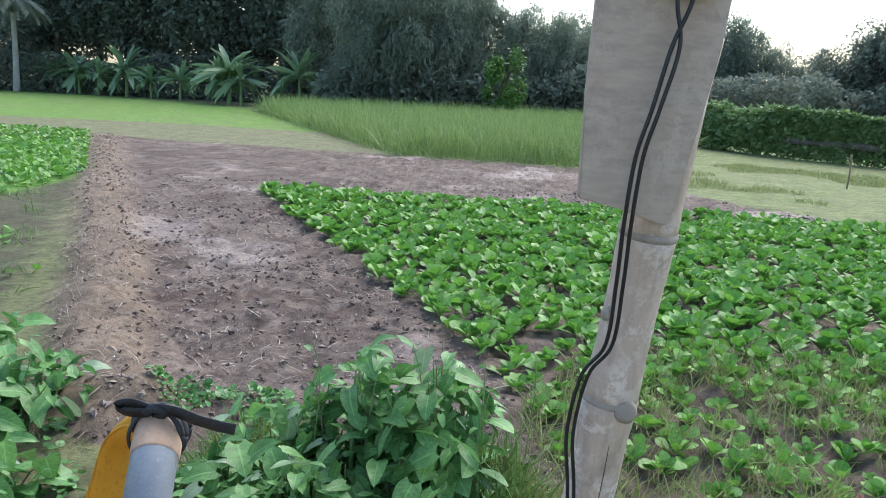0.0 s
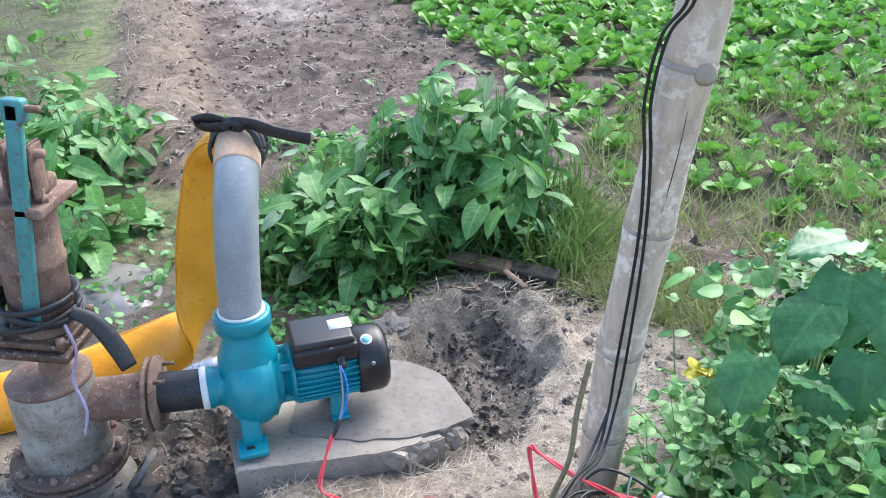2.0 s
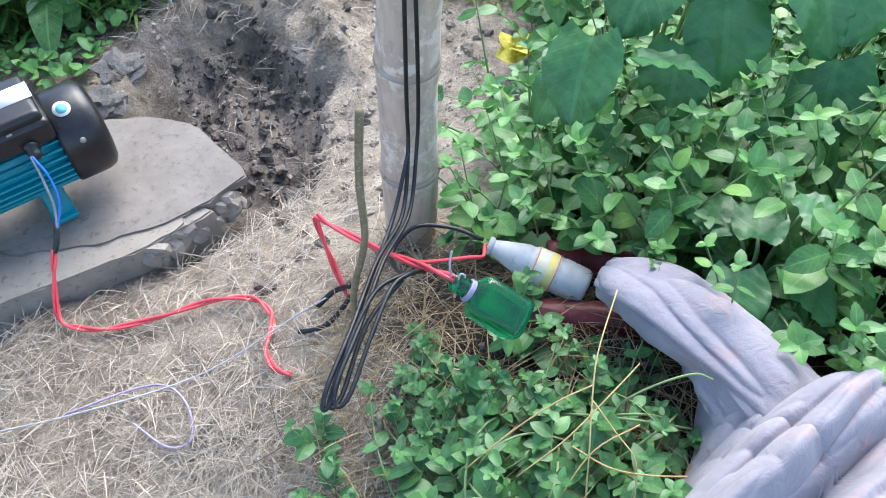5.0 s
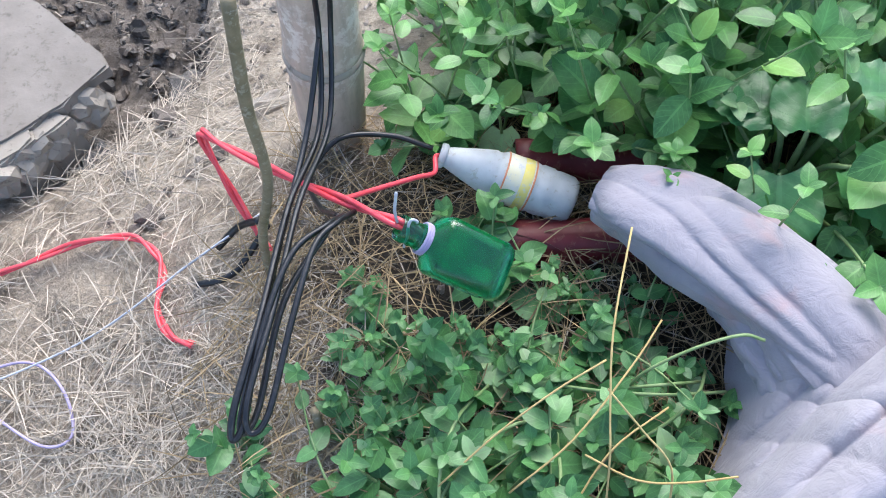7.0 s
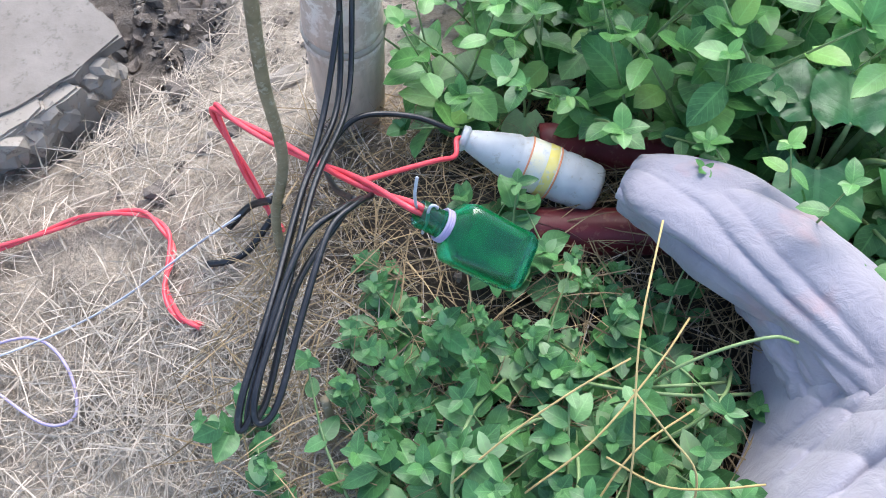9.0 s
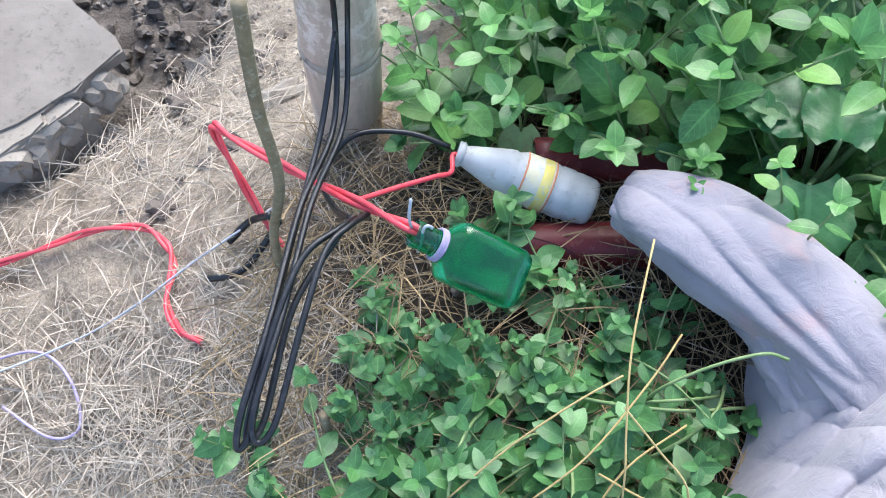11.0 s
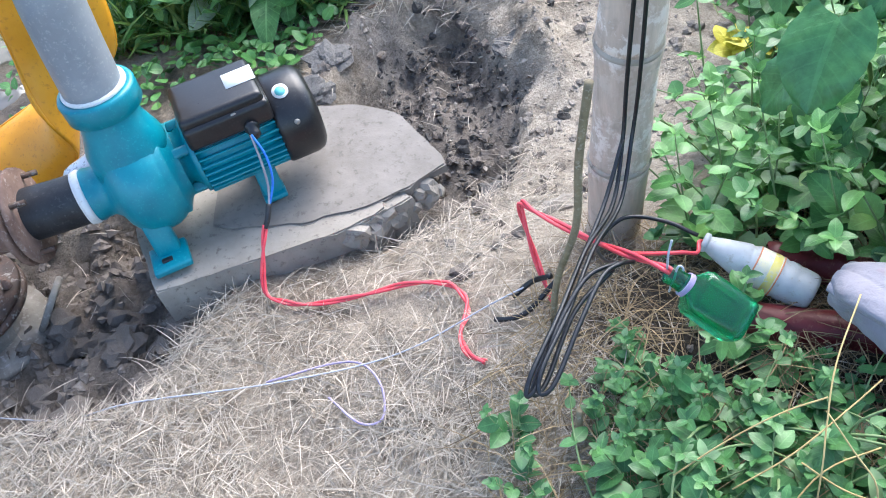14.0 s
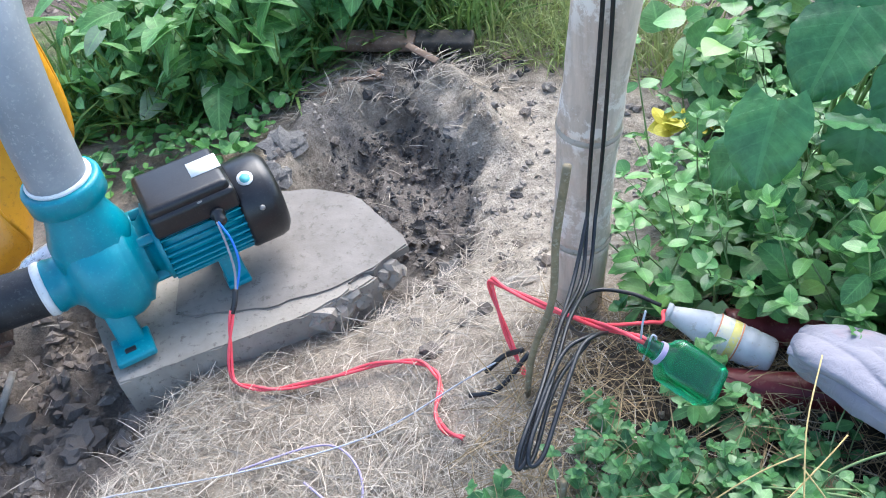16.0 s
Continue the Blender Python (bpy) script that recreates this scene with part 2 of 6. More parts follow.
STRAW = leaf_mat("dry_straw", (0.2, 0.165, 0.12), (0.64, 0.56, 0.46), 0.1, 0.9, 0.1)
# brown straw, darkened in colour for the shade beneath the weeds
STRAW_BROWN_SHADED = leaf_mat("shaded_brown_litter", (0.07, 0.05, 0.03), (0.42, 0.31, 0.17), 0.1, 0.9, 0.05)
STRAW_GOLD = leaf_mat("golden_straw", (0.4, 0.29, 0.1), (0.56, 0.44, 0.2), 0.1, 0.7, 0.1)
GRASS = leaf_mat("grass", (0.06, 0.13, 0.025), (0.17, 0.28, 0.07), 0.2, 0.6, 0.3)
GRASS_DRY = leaf_mat("yellowing_grass", (0.13, 0.2, 0.05), (0.32, 0.36, 0.14), 0.2, 0.7, 0.3)
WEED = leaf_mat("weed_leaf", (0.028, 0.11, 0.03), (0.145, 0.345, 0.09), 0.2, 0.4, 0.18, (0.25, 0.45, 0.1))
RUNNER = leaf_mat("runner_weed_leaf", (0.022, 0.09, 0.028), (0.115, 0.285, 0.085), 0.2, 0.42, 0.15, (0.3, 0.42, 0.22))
BIGLEAF = leaf_mat("broad_leaf", (0.03, 0.13, 0.04), (0.085, 0.25, 0.08), 0.13, 0.36, 0.12)
BUSH = leaf_mat("bush_leaf", (0.05, 0.165, 0.04), (0.19, 0.4, 0.12), 0.3, 0.45, 0.28, (0.34, 0.4, 0.32))
CROP = leaf_mat("crop_leaf", (0.06, 0.2, 0.025), (0.21, 0.45, 0.075), 0.12, 0.48, 0.3)
REDLEAF = leaf_mat("red_leaf", (0.12, 0.012, 0.02), (0.28, 0.03, 0.05), 0.4, 0.5, 0.2)
YELLOWLEAF = leaf_mat("yellow_leaf", (0.6, 0.5, 0.04), (0.75, 0.7, 0.1), 0.4, 0.5, 0.25)
# base colours raised and greyed to carry the distance haze over the far trees
HAZY_TREELEAF = leaf_mat("hazy_tree_leaf", (0.13, 0.17, 0.14), (0.24, 0.29, 0.225), 0.0, 0.7, 0.4)
BAMBOOLEAF = leaf_mat("bamboo_leaf", (0.17, 0.225, 0.175), (0.31, 0.37, 0.28), 0.0, 0.65, 0.4)
HEDGELEAF = leaf_mat("hedge_leaf", (0.12, 0.22, 0.08), (0.27, 0.4, 0.16), 0.0, 0.6, 0.25)
VINELEAF = leaf_mat("vine_leaf", (0.06, 0.16, 0.03), (0.12, 0.26, 0.05), 0.0, 0.5, 0.25)
BANANALEAF = leaf_mat("banana_leaf", (0.15, 0.28, 0.15), (0.32, 0.46, 0.26), 0.3, 0.45, 0.3)
TALLGRASS = leaf_mat("tall_grass", (0.14, 0.25, 0.06), (0.33, 0.44, 0.17), 0.0, 0.7, 0.3)
STEM = surface("green_stem", (0.13, 0.22, 0.07), (0.25, 0.34, 0.15), None, 30, 120, 0.6, 0, 0.1)


def glass_green():
    m, n, l, b = node_mat("green_glass")
    b.inputs["Base Color"].default_value = (0.02, 0.42, 0.17, 1)
    b.inputs["Transmission Weight"].default_value = 0.92
    b.inputs["IOR"].default_value = 1.45
    dust = noise_node(n, l, 60, 4, 0.7)
    rr = n.new("ShaderNodeMapRange")
    rr.inputs["To Min"].default_value, rr.inputs["To Max"].default_value = 0.01, 0.3
    l.new(dust, rr.inputs["Value"])
    l.new(rr.outputs[0], b.inputs["Roughness"])
    bump(n, l, b, dust, 0.1, 0.002)
    return m


GREEN_GLASS = glass_green()


# ---- builders ----
def part(name, bm, material, parent=None, label="", smooth=True):
    """Link a bmesh as one mesh object under a thing or a part."""
    me = bpy.data.meshes.new(name)
    bm.normal_update()
    bm.to_mesh(me)
    bm.free()
    if smooth:
        me.polygons.foreach_set("use_smooth", [True] * len(me.polygons))
    me.materials.append(material)
    ob = new(name, me)
    ob.parent = parent
    if label:
        ob["label"] = label
    return ob


def empty(name, m, label, category, group=""):
    ob = new(name)
    ob.empty_display_size = 0.05
    ob.matrix_basis = m
    return tagged(ob, label, category, group)


def bm_box(sx, sy, sz, at=(0, 0, 0), bevel=0.004, segs=2, rot=None):
    bm = bmesh.new()
    m = Matrix.Translation(at) @ (rot or Matrix.Identity(4)) @ Matrix.Diagonal((sx, sy, sz, 1))
    bmesh.ops.create_cube(bm, size=1.0, matrix=m)
    if bevel:
        bmesh.ops.bevel(bm, geom=list(bm.edges), offset=bevel, segments=segs, affect="EDGES", profile=0.6)
    return bm


def bm_lathe(profile, segs=32, m=None):
    """Turn (radius, height) pairs round z."""
    bm = bmesh.new()
    rings = []
    for r, z in profile:
        if r < 1e-5:
            rings.append([bm.verts.new((0, 0, z))])
        else:
            rings.append([bm.verts.new((r * math.cos(2 * math.pi * k / segs), r * math.sin(2 * math.pi * k / segs), z)) for k in range(segs)])
    for a, b in zip(rings, rings[1:]):
        for k in range(segs):
            q = [a[k % len(a)], a[(k + 1) % len(a)], b[(k + 1) % len(b)], b[k % len(b)]]
            q = [v for i, v in enumerate(q) if v not in q[:i]]
            if len(q) > 2:
                bm.faces.new(q)
    if m is not None:
        bmesh.ops.transform(bm, matrix=m, verts=bm.verts)
    bmesh.ops.recalc_face_normals(bm, faces=bm.faces)
    return bm


def glide(points, steps):
    """Catmull-Rom through the points."""
    p = [Vector(q) for q in points]
    p = [2 * p[0] - p[1]] + p + [2 * p[-1] - p[-2]]
    out = []
    for i in range(1, len(p) - 2):
        for k in range(steps):
            t = k / steps
            a, b, c, d = p[i - 1], p[i], p[i + 1], p[i + 2]
            out.append(0.5 * (2 * b + (c - a) * t + (2 * a - 5 * b + 4 * c - d) * t * t + (3 * b - a - 3 * c + d) * t**3))
    return out + [p[-2]]


def bm_tube(points, radius, segs=10, steps=6, flat=1.0, bm=None, wobble=0.0, shift=None):
    """Sweep a round or flattened section along a smooth line. radius: a number or one for each given point."""
    bm = bm or bmesh.new()
    line = glide(points, steps) if steps > 1 else [Vector(q) for q in points]
    if not isinstance(radius, (int, float)):
        rad = [v.x for v in glide([(r, 0, 0) for r in radius], steps)]
    else:
        rad = [radius] * len(line)
    side = None
    rings = []
    for i, q in enumerate(line):
        way = (line[min(i + 1, len(line) - 1)] - line[max(i - 1, 0)]).normalized()
        if side is None:
            side = way.orthogonal().normalized()
        side = (side - way * side.dot(way)).normalized()
        up = way.cross(side)
        if shift:
            a = shift[1] + i * shift[2]
            q = q + shift[0] * (math.cos(a) * side + math.sin(a) * up)
        r = rad[i] * (1 + wobble * noise.noise(q * 25))
        rings.append([bm.verts.new(q + r * (math.cos(2 * math.pi * k / segs) * side + flat * math.sin(2 * math.pi * k / segs) * up)) for k in range(segs)])
    for a, b in zip(rings, rings[1:]):
        for k in range(segs):
            bm.faces.new((a[k], a[(k + 1) % segs], b[(k + 1) % segs], b[k]))
    bm.faces.new(rings[0][::-1])
    bm.faces.new(rings[-1])
    return bm


def bm_prism(outline, z0, z1, jag=0.0, bevel=0.004):
    """A slab from an outline in plan."""
    bm = bmesh.new()
    pts = []
    for (x0, y0), (x1, y1) in zip(outline, outline[1:] + outline[:1]):
        n = max(1, int(math.hypot(x1 - x0, y1 - y0) / 0.025)) if jag else 1
        for k in range(n):
            t = k / n
            q = Vector((x0 + (x1 - x0) * t, y0 + (y1 - y0) * t, 0))
            j = noise.noise_vector(q * 30) * jag if k else Vector()
            pts.append((q.x + j.x, q.y + j.y))
    lo = [bm.verts.new((x, y, z0)) for x, y in pts]
    hi = [bm.verts.new((x, y, z1 + (noise.noise((x * 9, y * 9, 3)) * jag * 0.4))) for x, y in pts]
    top = bm.faces.new(hi)
    bm.faces.new(lo[::-1])
    for k in range(len(pts)):
        j = (k + 1) % len(pts)
        bm.faces.new((lo[k], lo[j], hi[j], hi[k]))
    if bevel:
        bmesh.ops.bevel(bm, geom=list(top.edges), offset=bevel, segments=2, affect="EDGES")
    bmesh.ops.recalc_face_normals(bm, faces=bm.faces)
    return bm


def merge(bm, other):
    me = bpy.data.meshes.new("tmp")
    other.to_mesh(me)
    other.free()
    bm.from_mesh(me)
    bpy.data.meshes.remove(me)
    return bm


AXIS_X = Euler((0, radians(90), 0)).to_matrix().to_4x4()
AXIS_Y = Euler((radians(-90), 0, 0)).to_matrix().to_4x4()


# ---- leaves in numbers ----
def leaf_shape(kind):
    """Vertices, quads and uv of one leaf of length 1 along x."""
    prof = {
        "ovate": [(0, .03), (.1, .22), (.28, .35), (.5, .36), (.72, .28), (.89, .14), (1, .008)],
        "heart": [(-.08, .16), (.0, .34), (.2, .45), (.42, .44), (.66, .34), (.87, .17), (1, .01)],
        "spoon": [(0, .022), (.28, .03), (.42, .12), (.58, .22), (.77, .25), (.92, .17), (1, .04)],
        "lance": [(0, .02), (.25, .1), (.5, .12), (.75, .08), (1, .004)],
        "blade": [(0, .012), (.35, .016), (.7, .012), (1, .002)],
        "banana": [(0, .02), (.1, .1), (.3, .16), (.6, .17), (.85, .12), (1, .015)],
    }[kind]
    droop = {"ovate": .22, "heart": .2, "spoon": .22, "lance": .3, "blade": .35, "banana": .55}[kind]
    fold = {"banana": .25, "blade": 0.2}.get(kind, .14)
    narrow = kind in ("blade",)
    v, f, uv = [], [], []
    for u, w in prof:
        z = -droop * u * u + 0.15 * u
        if narrow:
            v += [(u, -w, z), (u, w, z)]
            uv += [(u, 0.2), (u, 0.8)]
        else:
            v += [(u, -w, z + fold * w), (u, 0, z), (u, w, z + fold * w)]
            uv += [(u, 0), (u, .5), (u, 1)]
    k = 2 if narrow else 3
    for i in range(len(prof) - 1):
        for j in range(k - 1):
            a = i * k + j
            f.append((a, a + k, a + k + 1, a + 1))
    return np.array(v, float), np.array(f, int), np.array(uv, float)


def smooth_leaf(wide, power, lobes, droop, rings=7, cols=5):
    """A rounder leaf with a cupped, slightly rippled blade."""
    v, uv = [], []
    for i in range(rings):
        u = i / (rings - 1)
        w = wide * max(0.0, math.sin(math.pi * (.04 + .96 * u) ** power)) ** .72 + .006
        for j in range(cols):
            t = 2 * j / (cols - 1) - 1
            v.append((u - lobes * t * t * (1 - u) ** 4, t * w, .16 * u - droop * u * u + .5 * wide * (abs(t) ** 1.4 - .25) * w + .018 * math.sin(9 * u + 4 * t) * abs(t)))
            uv.append((u, j / (cols - 1)))
    i = (np.arange(rings - 1)[:, None] * cols + np.arange(cols - 1)[None]).ravel()
    return np.array(v), np.stack([i, i + cols, i + cols + 1, i + 1], -1), np.array(uv)


CHIP = np.array([(0, 0, 0), (.45, -.24, .06), (1, 0, -.08), (.5, .24, .06)], float), np.array([(0, 1, 2, 3)]), np.array([(0, .5), (.5, 0), (1, .5), (.5, 1)], float)
SLIP = np.array([(0, 0, 0), (.45, -.1, .0), (1, 0, -.25), (.5, .1, .0)], float), CHIP[1], CHIP[2]


SHAPES = {k: leaf_shape(k) for k in ("ovate", "heart", "spoon", "lance", "blade", "banana")} | {"chip": CHIP, "slip": SLIP, "oval": smooth_leaf(.31, .8, .0, .26), "round": smooth_leaf(.38, .72, .1, .2), "broad": smooth_leaf(.36, .6, .14, .34, 8)}


def turns(yaw, pitch, roll):
    """Rotations: roll about the leaf, then lift by pitch, then yaw."""
    cy, sy, cp, sp, cr, sr = np.cos(yaw), np.sin(yaw), np.cos(pitch), np.sin(pitch), np.cos(roll), np.sin(roll)
    z, o = np.zeros_like(cy), np.ones_like(cy)
    rz = np.stack([np.stack([cy, -sy, z], -1), np.stack([sy, cy, z], -1), np.stack([z, z, o], -1)], -2)
    ry = np.stack([np.stack([cp, z, -sp], -1), np.stack([z, o, z], -1), np.stack([sp, z, cp], -1)], -2)
    rx = np.stack([np.stack([o, z, z], -1), np.stack([z, cr, -sr], -1), np.stack([z, sr, cr], -1)], -2)
    return rz @ ry @ rx


def mesh_of(name, v, f, uv, material):
    """A mesh from arrays of vertices, quads and corner uv."""
    me = bpy.data.meshes.new(name)
    me.vertices.add(len(v))
    me.vertices.foreach_set("co", np.ascontiguousarray(v, np.float32).ravel())
    me.loops.add(f.size)
    me.loops.foreach_set("vertex_index", np.ascontiguousarray(f, np.int32).ravel())
    me.polygons.add(len(f))
    me.polygons.foreach_set("loop_start", np.arange(0, f.size, f.shape[1], dtype=np.int32))
    me.update(calc_edges=True)
    if uv is not None:
        layer = me.uv_layers.new(name="UVMap")
        layer.data.foreach_set("uv", np.ascontiguousarray(uv[f.ravel()], np.float32).ravel())
    me.polygons.foreach_set("use_smooth", np.ones(len(f), bool))
    me.materials.append(material)
    me.validate()
    return me


def leaves(name, kind, where, yaw, pitch, roll, size, material, wide=1.0):
    """Many leaves of one kind in one mesh."""
    v, f, uv = SHAPES[kind]
    n = len(where)
    rot = turns(np.asarray(yaw, float), np.asarray(pitch, float), np.asarray(roll, float))
    stretch = np.ones((n, 1, 3)) * np.asarray(size, float).reshape(-1, 1, 1)
    stretch = stretch * np.stack([np.ones(n), np.ones(n) * wide * np.random.uniform(.8, 1.2, n), np.random.uniform(.4, 1.5, n)], -1)[:, None, :]
    pts = np.einsum("nij,nkj->nki", rot, v[None] * stretch) + np.asarray(where, float)[:, None, :]
    faces = (f[None] + (np.arange(n) * len(v))[:, None, None]).reshape(-1, 4)
    return mesh_of(name, pts.reshape(-1, 3), faces, np.tile(uv, (n, 1)), material)


def inside(poly, x, y):
    """Which points lie inside an outline."""
    hit = np.zeros(np.shape(x), bool)
    for (x0, y0), (x1, y1) in zip(poly, poly[1:] + poly[:1]):
        cross = ((y0 > y) != (y1 > y)) & (x < (x1 - x0) * (y - y0) / (y1 - y0 + 1e-12) + x0)
        hit ^= cross
    return hit


def along(line, x, y):
    """Distance to a line of points in plan."""
    best = np.full(np.shape(x), 1e9)
    for (x0, y0), (x1, y1) in zip(line, line[1:]):
        dx, dy = x1 - x0, y1 - y0
        t = np.clip(((x - x0) * dx + (y - y0) * dy) / (dx * dx + dy * dy), 0, 1)
        best = np.minimum(best, np.hypot(x - x0 - t * dx, y - y0 - t * dy))
    return best


def step(a, b, x):
    t = np.clip((x - a) / (b - a), 0, 1)
    return t * t * (3 - 2 * t)


# ---- the lie of the land ----
RIDGE = [(-1.1, 4.9), (-1.5, 5.75), (-2.47, 8.06), (-4.65, 12.97), (-8.3, 21.3)]
BED = [(-2.46, 13.57), (-.55, 9.09), (.455, 7.0), (.98, 5.56), (1.1, 4.7), (1.6, 4.0), (2.5, 3.6), (7, 3.0), (10, 7), (6.76, 12.73), (2.47, 13.15)]
TILLED = [(-8.7, 22.1), (-2.95, 21.2), (3.39, 19.7), (4.67, 15.8), (6.2, 13.45), (7.2, 12.0), (12, 7), (12, 2), (2, 3.2), (.9, 4.0), (-1.2, 4.6), (-1.3, 5.8), (-2.3, 8.1), (-4.5, 13.0), (-8.2, 21.4)]
LEFT_CROP = [(-5.47, 14.15), (-9.34, 22.8), (-26, 25), (-26, 12), (-12, 11.0), (-5.46, 11.7)]
BRIGHT = [(-4.0, 27.75), (-9.27, 28.7), (-14.7, 28.0), (-40, 26), (-60, 56), (-28.7, 53.5), (-20.5, 52.3), (-10.7, 45)]
WEDGE = [(-9.6, 41.4), (-3.2, 26.0), (-.95, 20.8), (3.45, 20.1), (6.2, 21.5), (8.2, 29), (7, 44), (-4, 47)]
PIT = (0.48, 3.04)


def lumps(x, y, scale, seed, octaves=3):
    """Smooth value noise for arrays."""
    out, amp = np.zeros(np.shape(x)), 1.0
    for o in range(octaves):
        u, v = np.asarray(x) * scale + seed * 17.3 + o * 5.1, np.asarray(y) * scale + seed * 9.7
        iu, iv = np.floor(u), np.floor(v)
        fu, fv = u - iu, v - iv
        fu, fv = fu * fu * (3 - 2 * fu), fv * fv * (3 - 2 * fv)

        def hsh(a, b):
            return np.modf(np.abs(np.sin(a * 127.1 + b * 311.7 + seed * 74.7) * 43758.5453))[0]

        val = (hsh(iu, iv) * (1 - fu) + hsh(iu + 1, iv) * fu) * (1 - fv) + (hsh(iu, iv + 1) * (1 - fu) + hsh(iu + 1, iv + 1) * fu) * fv
        out += amp * (val - 0.5)
        amp, scale = amp * 0.5, scale * 2.1
    return out


def mound(x, y):
    """The bank by the pump, without its small relief."""
    x, y = np.asarray(x, float), np.asarray(y, float)
    z = 0.066 * (1 - step(2.45, 2.95, y)) * (1 - step(1.56, 2.46, x)) * step(-1.8, -.74, x)
    return z + 0.164 * step(.246, .78, x) * (1 - step(2.1, 2.85, y)) * (1 - step(1.56, 2.62, x))


def pit_depth(x, y):
    a = radians(-12)
    dx, dy = x - PIT[0], y - PIT[1]
    u, v = (dx * math.cos(a) + dy * math.sin(a)) / 0.26, (-dx * math.sin(a) + dy * math.cos(a)) / 0.43
    r = np.sqrt(u * u + v * v) + 0.24 * lumps(x, y, 6, 3, 4)
    return 1 - step(0.72, 1.02, r), r


def mud_hollow(x, y):
    r = np.sqrt(((x + .28) / .34) ** 2 + ((y - 2.62) / .36) ** 2) + 0.3 * lumps(x, y, 5, 8)
    return 1 - step(.7, 1.0, r)


def height(x, y):
    x, y = np.asarray(x, float), np.asarray(y, float)
    near = np.exp(-(((x - .3) / 2.5) ** 2 + ((y - 3) / 2.5) ** 2))
    z = mound(x, y)
    pit, r = pit_depth(x, y)
    rim = np.exp(-((r - 1.2) / .2) ** 2) * step(3.0, 3.4, y)
    z = z + 0.09 * rim * (1 + lumps(x, y, 7, 5)) - 0.095 * pit
    mud = mud_hollow(x, y)
    z = z - 0.075 * mud
    z = z + lumps(x, y, 16, 1, 3) * (0.012 * near + 0.06 * mud + 0.05 * pit + 0.028 * rim)
    z = z + 0.02 * near * lumps(x, y, 3.5, 2)
    d = along(RIDGE, x, y)
    ridge = 1 - step(.12, .42, d + .14 * lumps(x, y, 2.2, 4))
    z = z + ridge * (0.13 + 0.09 * lumps(x, y, 4, 6, 4))
    soil = inside(TILLED, x, y)
    return z + np.where(soil, 0.07 * lumps(x, y, 2.6, 7, 4) + 0.045 * lumps(x, y, 8, 11, 3), 0) * step(3.2, 5.0, y) * (1 - ridge)


def spot(x, y):
    return float(height(np.array([x]), np.array([y]))[0])


